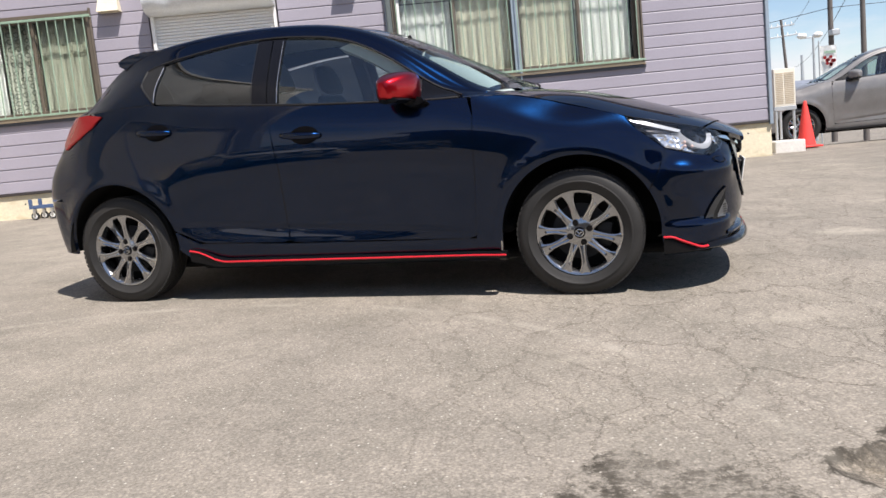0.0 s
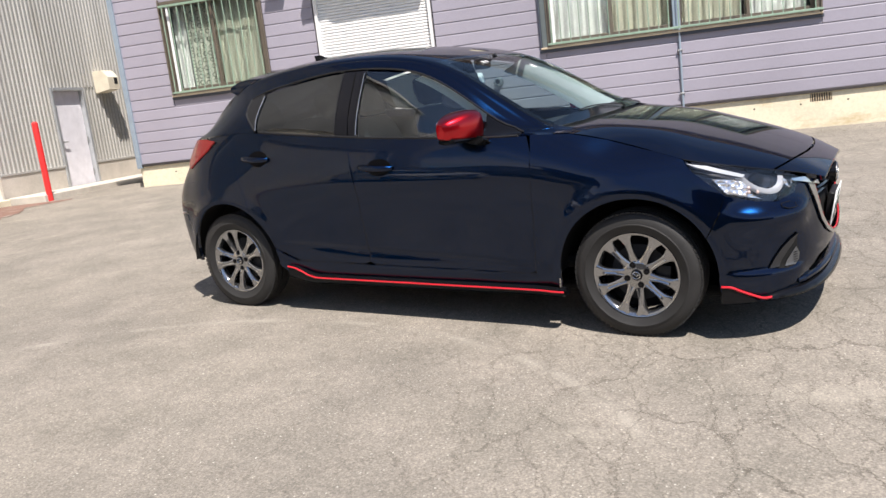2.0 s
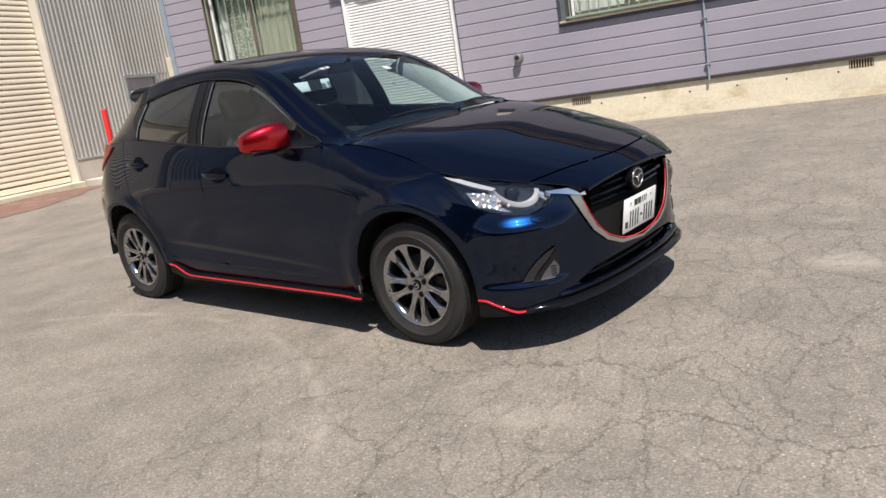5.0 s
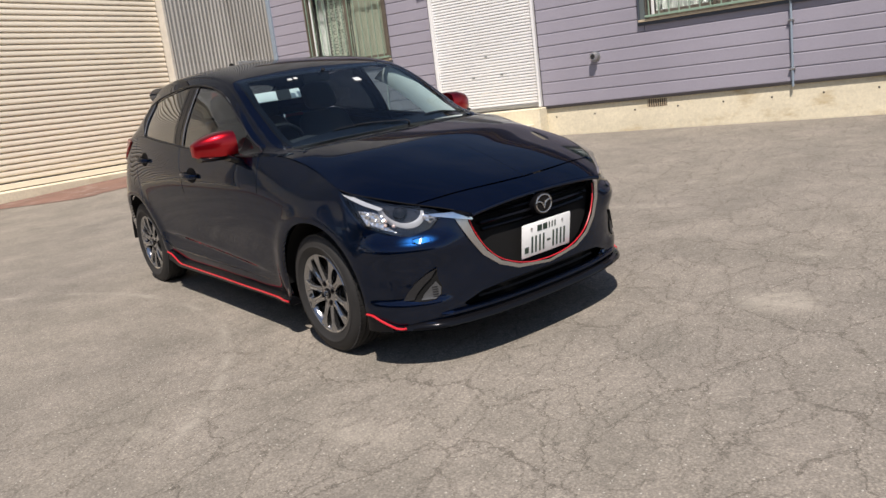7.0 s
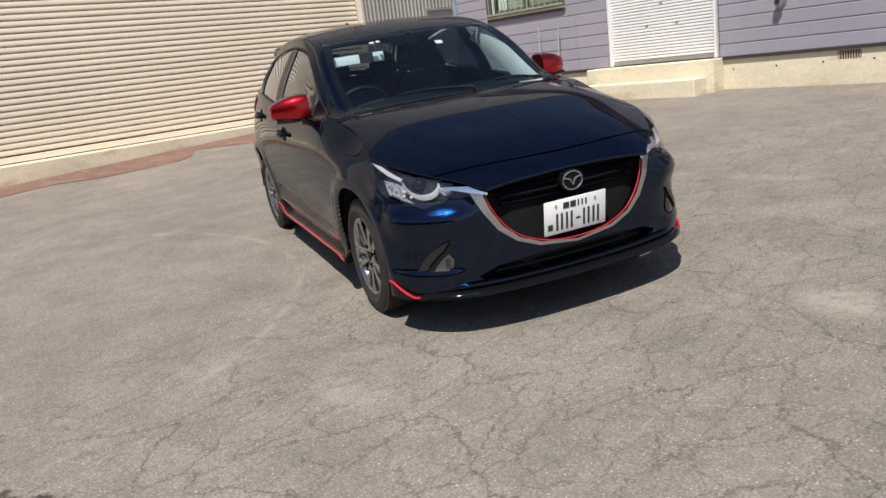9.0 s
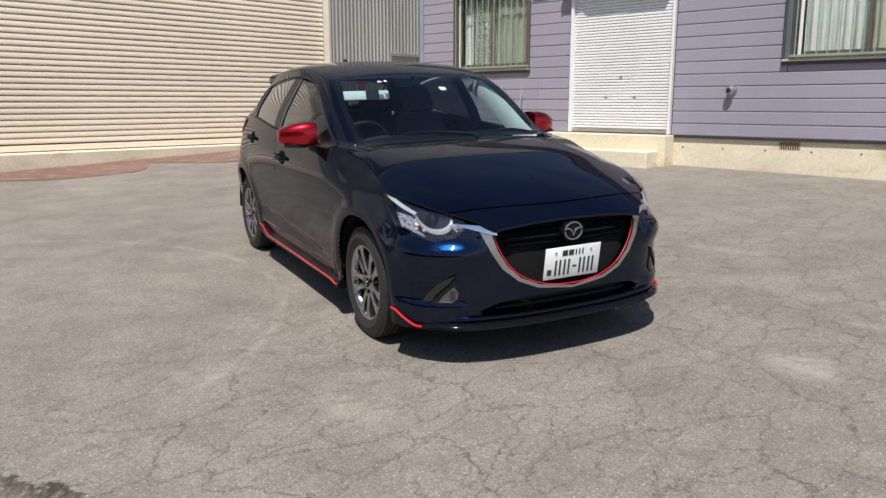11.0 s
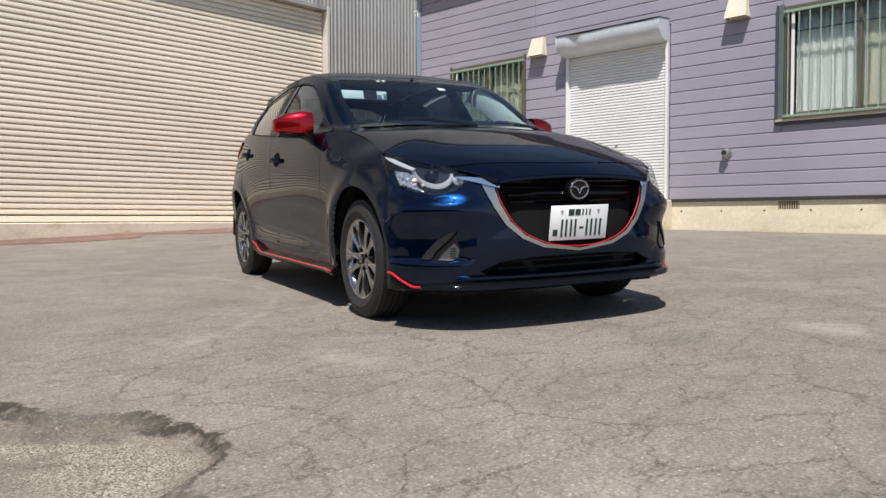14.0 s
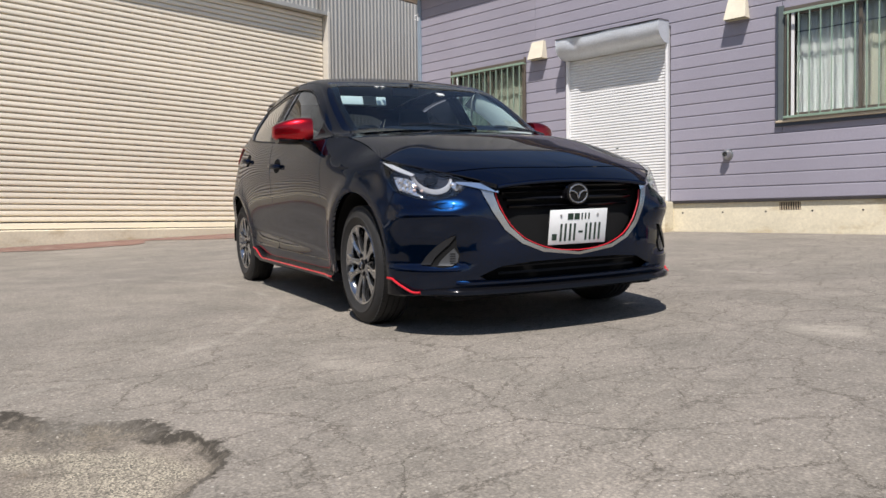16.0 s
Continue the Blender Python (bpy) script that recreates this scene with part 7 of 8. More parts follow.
def car_top():
    # roof spoiler
    rings = []
    for i in range(25):
        y = -0.555 + 1.11 * i / 24
        f = abs(y) / 0.555
        dz, dx = -0.052 * f ** 2, 0.03 * f ** 3
        rings.append([(x + dx, y, z + dz) for x, z in ((-1.12, 1.463), (-1.20, 1.466), (-1.29, 1.459), (-1.355, 1.440), (-1.382, 1.424), (-1.378, 1.400), (-1.31, 1.364), (-1.22, 1.350))])
    bm = bmesh.new()
    loft(bm, rings, True)
    car_part("roof_spoiler", bm, M_PAINT)
    bm = bmesh.new()
    loft(bm, [[(-0.99 - 0.075 * h + 1.35 * dx * (1 - 0.7 * h), dy * (1 - 0.8 * h), 1.468 + 0.058 * h) for dx, dy in ((0.075, 0), (0.03, 0.017), (-0.05, 0.02), (-0.065, 0), (-0.05, -0.02), (0.03, -0.017))] for h in (0, 0.35, 0.7, 1.0)], True)
    car_part("roof_aerial", bm, M_PIANO)
    # cowl and wipers
    cowl = [(1.06, 3), (1.05, 2), (1.015, 1), (0.93, 0.14), (0.85, 0.2), (0.90, 1), (0.96, 3)]
    car_part("cowl", panel_mesh("cowl", TOPH, cowl, M_BLACK, (0.05, 0.2), 0, -0.006, 0.02, 0.1, True))
    def screen(x, y, up):
        v = 6 - np.interp(abs(y), (0, 0.35, 0.62), (0, 1, 2))
        q, n = UP.both([x], [v])
        n = n[0] * np.sign(n[0][2])
        return Vector((q[0][0] + n[0] * up, y, q[0][2] + n[2] * up))
    for way, pivot in (([(0.975, 0.05), (0.935, -0.15), (0.90, -0.42)], (1.0, 0.07)), ([(0.885, 0.58), (0.905, 0.41), (0.950, 0.19)], (0.93, 0.60))):
        pts = smooth_line(way, 0.04, False)
        bm = bmesh.new()
        half = pts[:len(pts) // 2 + 2]
        add_tube(bm, [screen(p[0] + 0.010, p[1], 0.008) for p in half], 0.0022, 6)
        add_cyl(bm, screen(*pivot, -0.02), screen(*pivot, 0.004), 0.007, seg=10)
        add_tube(bm, [screen(*pivot, 0.006), screen(half[0][0] + 0.01, half[0][1], 0.011)], 0.0045, 6)
        w = car_part("wiper", bm, M_BLACK)
        bm = bmesh.new()
        loft(bm, [[screen(p[0] - 0.004, p[1], 0.002), screen(p[0] + 0.004, p[1], 0.002), screen(p[0] + 0.002, p[1], 0.006), screen(p[0] - 0.002, p[1], 0.006)] for p in pts], True)
        part("blade", bm, M_BLACK, w)


car_top()


def car_inside():
    bm = bmesh.new()
    rings = []
    for y in np.linspace(-0.66, 0.66, 13):
        b = 0.012 * math.cos(y * 3)
        hump = 0.045 * math.exp(-((y + 0.36) / 0.17) ** 2)
        rings.append([(0.93, y, 0.955), (0.75, y, 0.972 + b), (0.52, y, 0.975 + b + hump), (0.42, y, 0.945 + hump), (0.40, y, 0.80), (0.50, y, 0.55), (0.95, y, 0.5)])
    loft(bm, rings, True)
    car_part("dashboard", bm, M_DASH)
    bm = bmesh.new()
    c, ax = Vector((0.20, -0.37, 0.935)), Matrix.Rotation(radians(-62), 4, "Y")
    add_tube(bm, [c + ax @ Vector((0.180 * math.cos(t), 0.180 * math.sin(t), 0)) for t in np.linspace(0, 2 * math.pi, 32, False)], 0.015, 8, True)
    sw = car_part("steering_wheel", bm, M_BLACK)
    bm = bmesh.new()
    for t in (0, math.pi, -math.pi / 2):
        add_tube(bm, [c, c + ax @ Vector((0.0, 0.17 * math.cos(t), 0)) if t != -math.pi / 2 else c + ax @ Vector((-0.17, 0, 0))], 0.014, 6)
    bmesh.ops.create_uvsphere(bm, u_segments=14, v_segments=8, radius=0.06, matrix=Matrix.Translation(c) @ ax @ Matrix.Diagonal((1, 1.1, 0.5, 1)))
    part("wheel_hub", bm, M_BLACK, sw, "", True)
    def seat(y, x0, w, rear=False):
        bm = bmesh.new()
        add_box(bm, (x0 - 0.25, y - w, 0.40), (x0 + 0.27, y + w, 0.58), 0.06, 3)
        s = car_part("rear_seat" if rear else "front_seat", bm, M_SEAT)
        bm = bmesh.new()
        rings = []
        for z, d, ww in ((0.52, 0.10, w), (0.70, 0.085, w), (0.92, 0.075, w * 0.96), (1.06, 0.06, w * 0.82), (1.11, 0.04, w * 0.6)):
            cx = x0 - 0.24 - (z - 0.5) * 0.33
            rings.append([(cx + d * math.cos(a), y + ww * math.copysign(abs(math.sin(a)) ** 0.5, math.sin(a)), z) for a in np.linspace(0, 2 * math.pi, 20, False)])
        loft(bm, rings, True)
        part("backrest", bm, M_SEAT, s, "", True)
        for yy in ((y,) if not rear else (y - w * 0.55, y + w * 0.55)):
            bm = bmesh.new()
            rings = []
            for z, d, ww in ((1.125, 0.03, 0.09), (1.15, 0.05, 0.125), (1.22, 0.055, 0.13), (1.285, 0.045, 0.11), (1.31, 0.02, 0.07)):
                if rear:
                    z, ww = z - 0.045, ww * 0.9
                cx = x0 - 0.24 - (z - 0.5) * 0.33 + 0.03
                rings.append([(cx + d * math.cos(a), yy + ww * math.copysign(abs(math.sin(a)) ** 0.6, math.sin(a)), z) for a in np.linspace(0, 2 * math.pi, 18, False)])
            loft(bm, rings, True)
            part("headrest", bm, M_SEAT, s, "", True)
    seat(-0.35, 0.0, 0.24), seat(0.35, 0.0, 0.24)
    seat(0.0, -0.86, 0.58, True)
    bm = bmesh.new()
    add_box(bm, (-1.55, -0.70, 0.30), (0.95, 0.70, 0.36), 0.02)
    car_part("cabin_floor", bm, M_LINER)
    bm = bmesh.new()
    add_box(bm, (-1.60, -0.62, 0.36), (-1.20, 0.62, 0.92), 0.05)
    car_part("luggage_cover", bm, M_LINER)
    lin = [(0.20, 6), (0.17, 4.3), (-0.4, 4.2), (-1.24, 4.2), (-1.26, 6)]
    car_part("headliner", panel_mesh("headliner", UP, lin, M_CREAMTRIM, (0.1, 0.3), 0, -0.035, 0, 0.2, True))
    bm = bmesh.new()
    add_box(bm, (0.170, -0.105, 1.315), (0.190, 0.090, 1.375), 0.012, 2)
    add_cyl(bm, (0.22, 0, 1.36), (0.27, 0, 1.39), 0.012, seg=8)
    car_part("rear_view_mirror", bm, M_BLACK)
    tip = Matrix.Translation((0.262, 0, 1.297)) @ Matrix.Rotation(radians(-17), 4, "Y")
    bm = bmesh.new()
    add_box(bm, (-0.008, -0.52, -0.060), (0.008, -0.19, 0.0), 0.007, 2)
    bmesh.ops.transform(bm, matrix=tip, verts=bm.verts)
    vis = car_part("sun_visor", bm, M_VISOR, "light sun visor flipped down")
    bm = bmesh.new()
    add_box(bm, (0.0082, -0.355, -0.061), (0.011, -0.262, 0.001), 0.001)
    bmesh.ops.transform(bm, matrix=tip, verts=bm.verts)
    part("band", bm, M_DASH, vis)
    # small labels on the screen
    def on_screen(x, y):
        v = 6 - float(np.interp(abs(y), (0, 0.35, 0.62), (0, 1, 2)))
        q = UP([x], [v])[0]
        return Vector((q[0], y, q[2] + 0.0025))
    for x, y, w, h in ((0.430, 0.098, 0.046, 0.040), (0.315, -0.290, 0.030, 0.024), (0.312, -0.245, 0.022, 0.024)):
        bm = bmesh.new()
        c = [on_screen(x + dx, y + dy) for dx, dy in ((0, 0), (h, 0), (h, w), (0, w))]
        bm.faces.new([bm.verts.new(p) for p in c])
        bmesh.ops.solidify(bm, geom=bm.faces[:], thickness=0.001)
        car_part("screen_label", bm, M_PLATE)
    # light trim inside the front pillars
    bm, rings = bmesh.new(), []
    for x in (0.87, 0.80, 0.70, 0.60, 0.50, 0.40, 0.30, 0.22):
        g = Vector(UP([x], [3.99])[0])
        rings.append([g + Vector(d) for d in ((-0.015, 0.026, -0.014), (-0.04, 0.038, -0.026), (-0.10, 0.052, -0.056), (-0.16, 0.048, -0.090), (-0.16, -0.02, -0.07), (-0.03, -0.015, -0.024))])
    loft(bm, rings, True)
    mirrored("pillar_trim", bm, M_CREAMTRIM, "light grey-cream inner pillar trim")


car_inside()
# ---- things by the house ----
def trolley():
    x0, x1, y = -5.92, -5.30, 11.42
    g = gz(-5.6, y)
    t = thing("flat_trolley", "blue steel trolley on castors with a push bar", "trolley", (-5.6, y, g))
    def bit(nm, mat, *boxes, lab=""):
        bm = bmesh.new()
        for a, b in boxes:
            add_box(bm, a, b, 0.004)
        return here(t, part(nm, bm, mat, None, lab))
    for ya in (y - 0.16, y + 0.12):
        bit("side_rail", M_BLUE, ((x0, ya, g + 0.16), (x1, ya + 0.04, g + 0.21)))
    for xa in (x0, x1 - 0.05, (x0 + x1) / 2):
        bit("cross_rail", M_BLUE, ((xa, y - 0.12, g + 0.165), (xa + 0.05, y + 0.12, g + 0.205)))
    for xa in (x0, -5.57):
        for ya in (y - 0.16, y + 0.13):
            bit("corner_stub", M_BLUE, ((xa, ya, g + 0.21), (xa + 0.05, ya + 0.03, g + 0.30)))
    for xa in (x0 + 0.07, x1 - 0.07, -5.60):
        for ya in (y - 0.14, y + 0.14):
            bm = bmesh.new()
            add_cyl(bm, (xa, ya - 0.016, g + 0.055), (xa, ya + 0.016, g + 0.055), 0.055, seg=20)
            c = here(t, part("castor", bm, M_RUBBER, None, "black rubber castor wheel with a pale hub", True))
            bm = bmesh.new()
            add_cyl(bm, (xa, ya - 0.018, g + 0.055), (xa, ya + 0.018, g + 0.055), 0.034, seg=16)
            here(t, part("castor_hub", bm, M_PLATE, None, "", True))
            bm = bmesh.new()
            add_box(bm, (xa - 0.02, ya - 0.026, g + 0.05), (xa + 0.02, ya - 0.020, g + 0.16), 0.002), add_box(bm, (xa - 0.02, ya + 0.020, g + 0.05), (xa + 0.02, ya + 0.026, g + 0.16), 0.002)
            add_cyl(bm, (xa, ya - 0.03, g + 0.055), (xa, ya + 0.03, g + 0.055), 0.012, seg=10)
            here(t, part("castor_fork", bm, M_STEEL))
    bm = bmesh.new()
    add_tube(bm, [(-5.32, y + 0.13, g + 0.20), (-5.31, y + 0.14, g + 0.75), (-5.33, y + 0.16, g + 1.18)], 0.014, 8)
    here(t, part("push_bar", bm, M_GALV, None, "", True))
    bm = bmesh.new()
    add_tube(bm, [(-4.93, y + 0.13, g + 0.20), (-4.91, y + 0.14, g + 0.75), (-4.90, y + 0.16, g + 1.16)], 0.014, 8)
    here(t, part("push_bar", bm, M_GALV, None, "", True))


trolley()


M_PALE = surf("whitened_concrete", (0.66, 0.64, 0.60), 0.85, var=0.10, coarse=3, bump=0.2)


def aircon():
    y0, y1, z0 = 12.20, 12.47, 1.0
    a = thing("air_conditioner", "ivory outdoor air conditioner on a galvanised stand", "air conditioner", (5.61, 12.4, 0.47))
    def bit(nm, mat, *boxes):
        bm = bmesh.new()
        for p, q in boxes:
            add_box(bm, p, q, 0.005)
        return here(a, part(nm, bm, mat))
    case = bit("casing", M_AC, ((5.44, y0, z0), (5.78, y1 + 0.35, 1.585)))
    for i in range(17):
        z = z0 + 0.04 + i * 0.029
        for xa, xb in ((5.465, 5.585), (5.605, 5.755)):
            bm = bmesh.new()
            add_box(bm, (xa, y0 - 0.006, z), (xb, y0 + 0.002, z + 0.012))
            here(a, part("louvre", bm, M_SILL))
    for xa in (5.45, 5.735):
        for ya in (12.21, 12.67):
            bit("stand_leg", M_GALV, ((xa, ya, 0.47), (xa + 0.035, ya + 0.035, 0.93)))
    bit("stand_rail", M_GALV, ((5.43, 12.20, 0.93), (5.79, 12.24, 0.998)))
    bit("stand_rail", M_GALV, ((5.43, 12.66, 0.93), (5.79, 12.70, 0.998)))
    slab = thing("concrete_block", "pale concrete footing block under the stand", "concrete block", (5.59, 12.4, 0.3))
    bm = bmesh.new()
    add_box(bm, (5.36, 12.08, 0.2), (5.85, 12.80, 0.455), 0.012)
    here(slab, part("block", bm, M_PALE))


aircon()


def cone():
    x, y = 6.20, 12.75
    g = gz(x, y) + 0.02
    c = thing("traffic_cone", "faded red plastic traffic cone", "traffic cone", (x, y, g))
    bm = bmesh.new()
    add_box(bm, (-0.19, -0.19, -0.01), (0.19, 0.19, 0.025), 0.012, 2)
    part("base", bm, M_CONE, c)
    bm = bmesh.new()
    add_cyl(bm, (0, 0, 0.025), (0, 0, 0.74), 0.145, 0.028, 28)
    add_cyl(bm, (0, 0, 0.74), (0, 0, 0.76), 0.028, 0.02, 28)
    part("cone_body", bm, M_CONE, c, "", True)


cone()


def parked_car(m, paint, label, drop=("emblem", "number_plate")):
    """Another small car of the same build, plainly finished."""
    swap = {M_PAINT: paint, M_REDGLOSS: paint, M_REDLINE: M_BLACK, M_PIANO: M_BLACK}
    c = copy_thing(CAR, m)
    for o in list(c.children_recursive):
        base = o.name.split(".")[0]
        if base in ("emblem", "emblem_base", "front_lip", "roof_spoiler", "mirror_foot_x") or "red_line" in base or base == "plate_bar":
            bpy.data.objects.remove(o)
            continue
        if o.data and o.data.materials and o.data.materials[0] in swap:
            o.material_slots[0].link = "OBJECT"
            o.material_slots[0].material = swap[o.data.materials[0]]
    return tagged(c, label, "car", "parked cars")


def heading(x, y, yaw, dz=0.0):
    return pose(x, y, gz(x, y) + dz, 0, 0, yaw)


M_GREYPAINT = plain("warm_grey_car_paint", (0.21, 0.205, 0.20), 0.34, metal=0.25, coat=0.5)
M_POLE = surf("dark_weathered_pole", (0.13, 0.115, 0.105), 0.85, var=0.15, coarse=2)
M_WHITEPAINT = plain("white_car_paint", (0.78, 0.78, 0.77), 0.3, coat=0.6)
# local place (1.287, 0.8, 0) is the front left wheel
def by_front_left_wheel(x, y, yaw):
    c, s = math.cos(radians(yaw)), math.sin(radians(yaw))
    return x - (1.287 * 1.07 * c - 0.8 * s), y - (1.287 * 1.07 * s + 0.8 * c)


parked_car(heading(*by_front_left_wheel(6.50, 13.5, 164), 164, 0.05) @ Matrix.Diagonal((1.07, 1.0, 1.07, 1)), M_GREYPAINT, "warm grey parked hatchback beside the house")
parked_car(heading(-7.7, -1.5, 14), M_WHITEPAINT, "white parked hatchback before the workshop")
parked_car(heading(-9.3, -6.6, 8), M_GREYPAINT, "grey parked hatchback past the workshop")


# ---- the far side of the lot, seen in the paint and the panes ----
def neighbour():
    M_NWALL = surf("umber_render_wall", (0.12, 0.11, 0.10), 0.85, var=0.12, coarse=0.8)
    bm = bmesh.new()
    add_box(bm, (-12.2, -16.4, -0.8), (26, -12.2, 4.3))
    h = tagged(new("neighbour_house"), "long dark rendered building across the lot", "building")
    h.location = (6, -12.2, 0)
    here(h, part("wall", bm, M_NWALL))
    bm = bmesh.new()
    add_box(bm, (-12.6, -16.8, 4.3), (26.4, -11.8, 4.6), 0.05)
    here(h, part("roof", bm, M_EAVE))
    for x in range(-10, 25, 4):
        bm = bmesh.new()
        add_box(bm, (x, -12.215, 1.0), (x + 1.7, -12.17, 2.4), 0.01)
        w = here(h, part("window", bm, M_FRAME))
        # opaque pane, coloured like the unlit room behind it
        bm = bmesh.new()
        add_box(bm, (x + 0.06, -12.169, 1.06), (x + 1.64, -12.163, 2.34))
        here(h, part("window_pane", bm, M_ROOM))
    # ribbed shed and a low wall past the end of the workshop
    shed = tagged(new("shed"), "pale ribbed steel shed past the workshop", "shed")
    shed.location = (-20, -17, 0)
    bm = bmesh.new()
    add_box(bm, (-28, -24, -0.8), (-13.0, -17, 3.9))
    here(shed, part("wall", bm, M_CORR))
    bm = bmesh.new()
    add_box(bm, (-28.3, -24.3, 3.9), (-12.7, -16.7, 4.1), 0.03)
    here(shed, part("roof", bm, M_BOX))
    bm = bmesh.new()
    add_box(bm, (0, 0, -0.6), (0.16, 0.06, 3.9), 0.01)
    me = mesh_of("rib", bm, M_BOX)
    for i in range(40):
        o = new("rib", me)
        o.location = (-27.9 + i * 0.375, -17.0, 0)
        here(shed, o)
    lw = tagged(new("low_wall"), "whitened low concrete boundary wall", "wall")
    lw.location = (-13, -9.8, 0)
    bm = bmesh.new()
    add_box(bm, (-24, -9.9, -0.6), (-9.0, -9.7, 0.78), 0.01)
    here(lw, part("block", bm, M_CONC))
    bm = bmesh.new()
    add_box(bm, (-24, -9.95, 0.78), (-8.95, -9.65, 0.90), 0.015)
    here(lw, part("coping", bm, M_PALE))


neighbour()


# ---- street beyond the house ----
def street():
    def pole(x, y, h, r, label, arms=()):
        g = gz(x, y)
        p = thing("utility_pole", label, "utility pole", (x, y, g), "utility poles")
        bm = bmesh.new()
        add_cyl(bm, (0, 0, -0.2), (0, 0, h), r, r * 0.6, 16)
        part("post", bm, M_POLE, p, "", True)
        for z, w in arms:
            bm = bmesh.new()
            add_box(bm, (-w / 2, -0.05, z), (w / 2, 0.05, z + 0.1), 0.01)
            arm = part("cross_arm", bm, M_GALV, p)
            for k in (-0.4, -0.15, 0.15, 0.4):
                bm = bmesh.new()
                add_cyl(bm, (k * w, 0, z + 0.1), (k * w, 0, z + 0.28), 0.045, 0.03, 10)
                part("insulator", bm, M_PLATE, arm, "", True)
        return p
    boxed = pole(17.15, 32.0, 10.5, 0.125, "concrete utility pole with a junction box", ((7.5, 1.6), (9.4, 1.8)))
    pole(16.16, 28.0, 10.0, 0.11, "concrete utility pole by the street", ((8.8, 1.8),))
    pole(26.7, 55.0, 8.2, 0.14, "leaning far utility pole with cross arms", ((7.0, 2.4), (7.7, 1.8))).rotation_euler = (0, radians(-4), 0)
    pole(24.6, 56.0, 6.2, 0.12, "thin far utility pole", ())
    bm = bmesh.new()
    zb = 4.2 - gz(17.15, 32.0)
    add_box(bm, (-0.17, -0.40, zb - 0.12), (0.17, -0.11, zb + 0.10), 0.02)
    part("junction_box", bm, M_GALV, boxed)
    lp = thing("street_lamp", "grey twin-headed street lamp", "street lamp", (20.56, 40.0, gz(20, 40)))
    bm = bmesh.new()
    add_cyl(bm, (0, 0, 0), (0, 0, 5.38), 0.08, 0.05, 12)
    part("pole", bm, M_GALV, lp, "", True)
    bm = bmesh.new()
    add_box(bm, (-0.5, -0.03, 5.26), (0.25, 0.03, 5.32), 0.01)
    part("arm", bm, M_GALV, lp)
    for x in (-0.58, 0.26):
        bm = bmesh.new()
        bmesh.ops.create_uvsphere(bm, u_segments=16, v_segments=10, radius=0.25, matrix=Matrix.Translation((x, 0, 5.40)) @ Matrix.Diagonal((1, 0.8, 0.6, 1)))
        part("lamp_head", bm, M_PLATE, lp, "", True)
    fl = thing("banner_flag", "white upright banner with red fruit shapes and bars", "banner", (12.4, 24.0, gz(12.4, 24)))
    bm = bmesh.new()
    add_cyl(bm, (0, 0, 0), (0, 0, 3.22), 0.02, seg=10)
    part("pole", bm, M_GALV, fl, "", True)
    bm = bmesh.new()
    n = 8
    A = [bm.verts.new((0.03 + 0.54 * i / n, 0.03 * math.sin(i * 0.9), 1.2)) for i in range(n + 1)]
    B = [bm.verts.new((0.03 + 0.54 * i / n, 0.03 * math.sin(i * 0.9 + 0.4), 3.06)) for i in range(n + 1)]
    for i in range(n):
        bm.faces.new((A[i], A[i + 1], B[i + 1], B[i]))
    bmesh.ops.solidify(bm, geom=bm.faces[:], thickness=0.004)
    cloth = part("cloth", bm, M_PLATE, fl, "", True)
    rnd = random.Random(3)
    for i in range(9):
        bm = bmesh.new()
        x, z = 0.30 + rnd.uniform(-0.15, 0.15), 2.60 + rnd.uniform(-0.15, 0.15)
        add_cyl(bm, (x, -0.045, z), (x, -0.050, z), 0.055, seg=14)
        part("fruit_shape", bm, M_REDLENS, cloth)
    bm = bmesh.new()
    add_box(bm, (0.14, -0.05, 2.82), (0.50, -0.045, 2.90), 0.002)
    part("leaf_shape", bm, M_GREEN, cloth)
    for z in (2.18, 2.06):
        bm = bmesh.new()
        add_box(bm, (0.10, -0.05, z), (0.42, -0.045, z + 0.05))
        part("bar_shape", bm, M_GREEN, cloth)
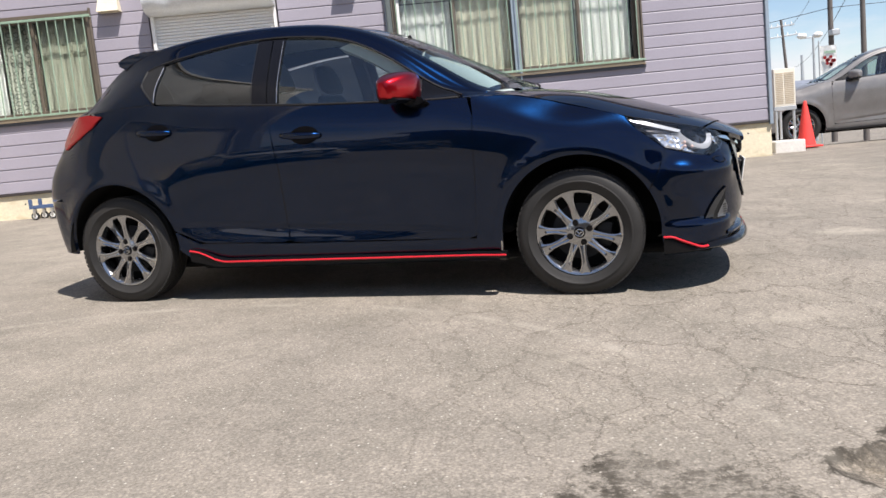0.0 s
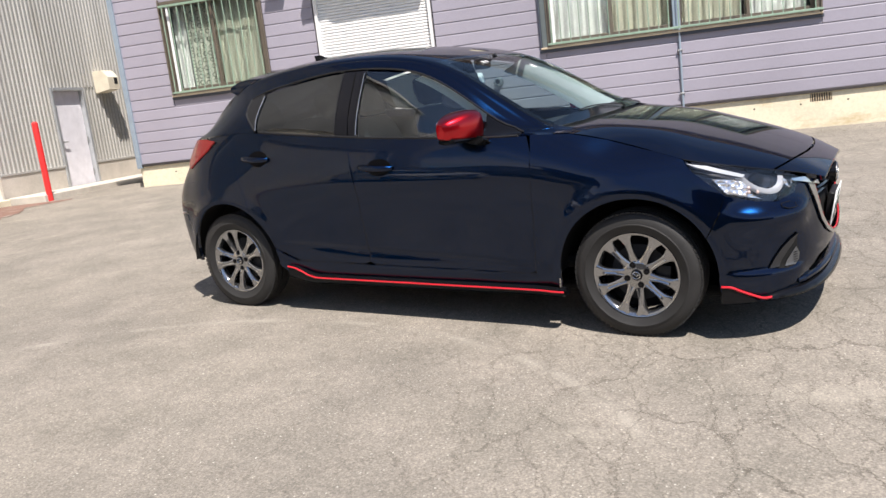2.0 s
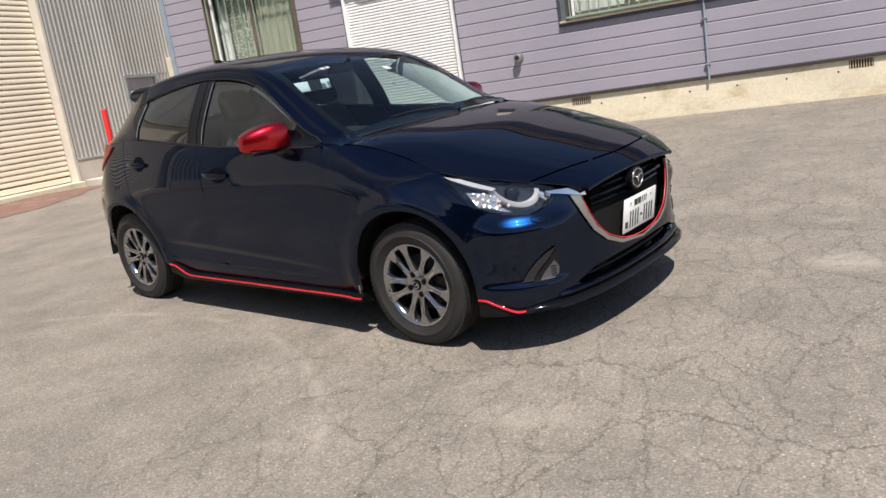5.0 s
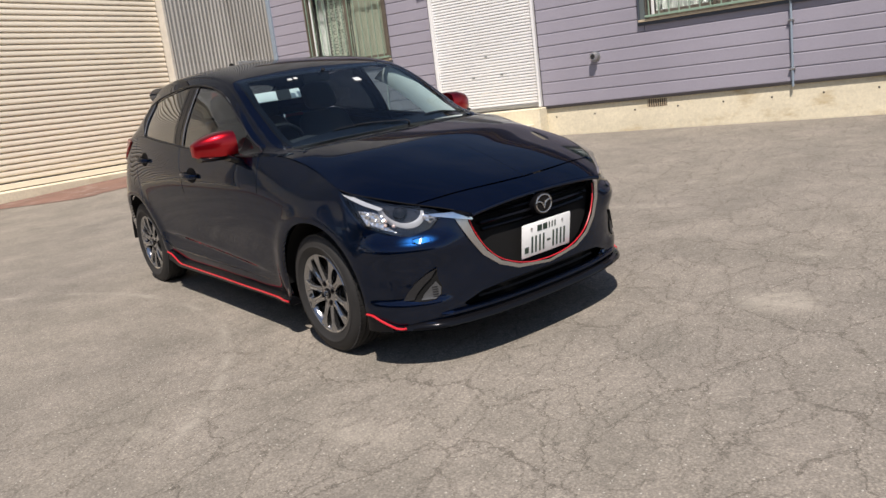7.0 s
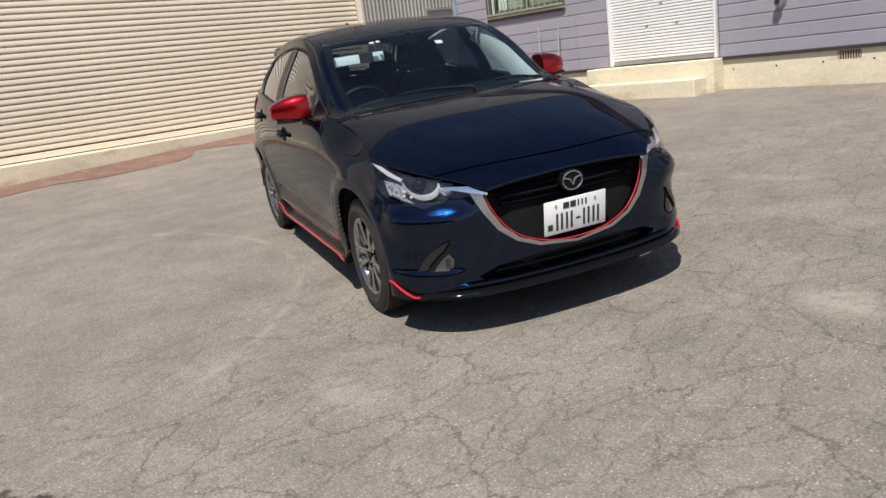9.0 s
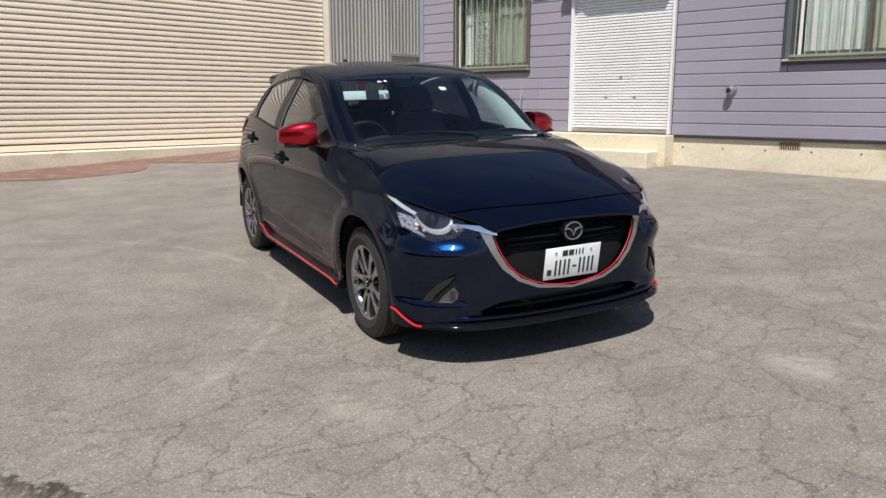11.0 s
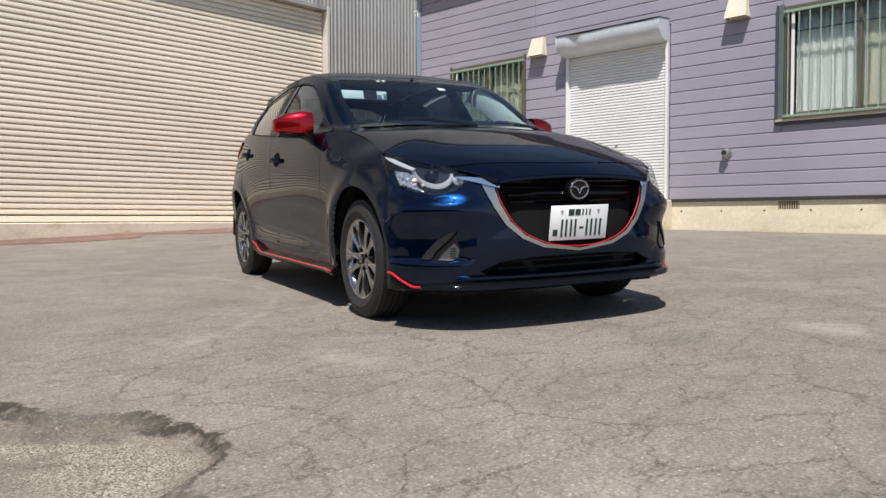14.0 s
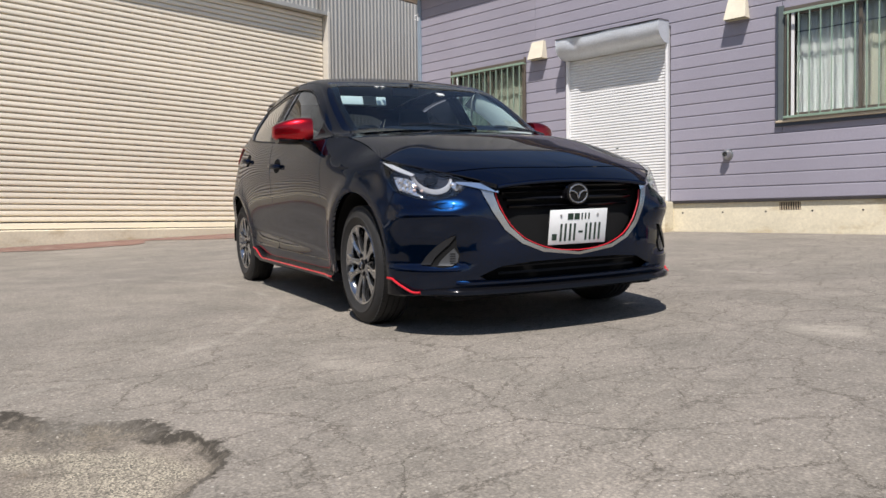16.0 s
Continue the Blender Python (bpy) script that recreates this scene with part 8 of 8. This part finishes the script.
    # wires between the poles
    def wire(p, q, sag):
        w = thing("overhead_wire", "black overhead wire between the poles", "wire", p, "overhead wires")
        bm = bmesh.new()
        P, Q = Vector(p), Vector(q)
        add_tube(bm, [P.lerp(Q, t) - P - Vector((0, 0, sag * 4 * t * (1 - t))) for t in [i / 12 for i in range(13)]], 0.012, 5)
        part("cable", bm, M_BLACK, w)
    for z0, z1, s in ((9.6, 7.4, 0.6), (9.4, 6.9, 0.5), (7.7, 6.2, 0.7), (6.4, 5.6, 0.5), (5.2, 4.9, 0.4)):
        wire((40.0, 24.0, z0 + 0.6), (17.15, 31.9, z0), s)
        wire((17.15, 31.9, z0), (-6.0, 60.0, z1), s)
    for z in (8.9, 6.0):
        wire((16.16, 28.0, z), (26.7, 55.0, z - 1.5), 0.8)
        wire((16.16, 28.0, z), (44.0, 18.0, z + 1), 0.6)
    # far roofs and trees
    M_FAR = surf("far_house_wall", (0.5, 0.5, 0.5), 0.8)
    M_FARROOF = surf("far_roof", (0.16, 0.18, 0.22), 0.7)
    rnd = random.Random(12)
    for i in range(9):
        x, y = 18 + i * 13, 78 + rnd.uniform(-6, 14)
        w, d, hh = rnd.uniform(6, 10), 8, rnd.uniform(2.6, 3.8)
        h = thing("far_house", "small far house with a dark pitched roof", "house", (x, y, gz(x, y)), "far houses")
        bm = bmesh.new()
        add_box(bm, (-w / 2, 0, -1), (w / 2, d, hh))
        part("wall", bm, M_FAR, h)
        bm = bmesh.new()
        add_extrude(bm, [(-0.5, hh), (d + 0.5, hh), (d / 2, hh + 1.8)], 0, -w / 2 - 0.5, w / 2 + 0.5)
        part("roof", bm, M_FARROOF, h)
        for k in (-0.3, 0.25):
            bm = bmesh.new()
            add_box(bm, (k * w - 0.6, -0.06, 0.9), (k * w + 0.6, 0.02, 2.1), 0.02)
            part("window", bm, M_FRAME, h)
    t = thing("radio_tower", "far pale grey steel tower", "tower", (60.3, 120, 0))
    for i in range(8):
        bm = bmesh.new()
        add_cyl(bm, (0, 0, i * 1.35), (0, 0, i * 1.35 + 1.35), 0.42 - i * 0.03, 0.39 - i * 0.03, 8)
        part("section", bm, M_GALV, t)


street()
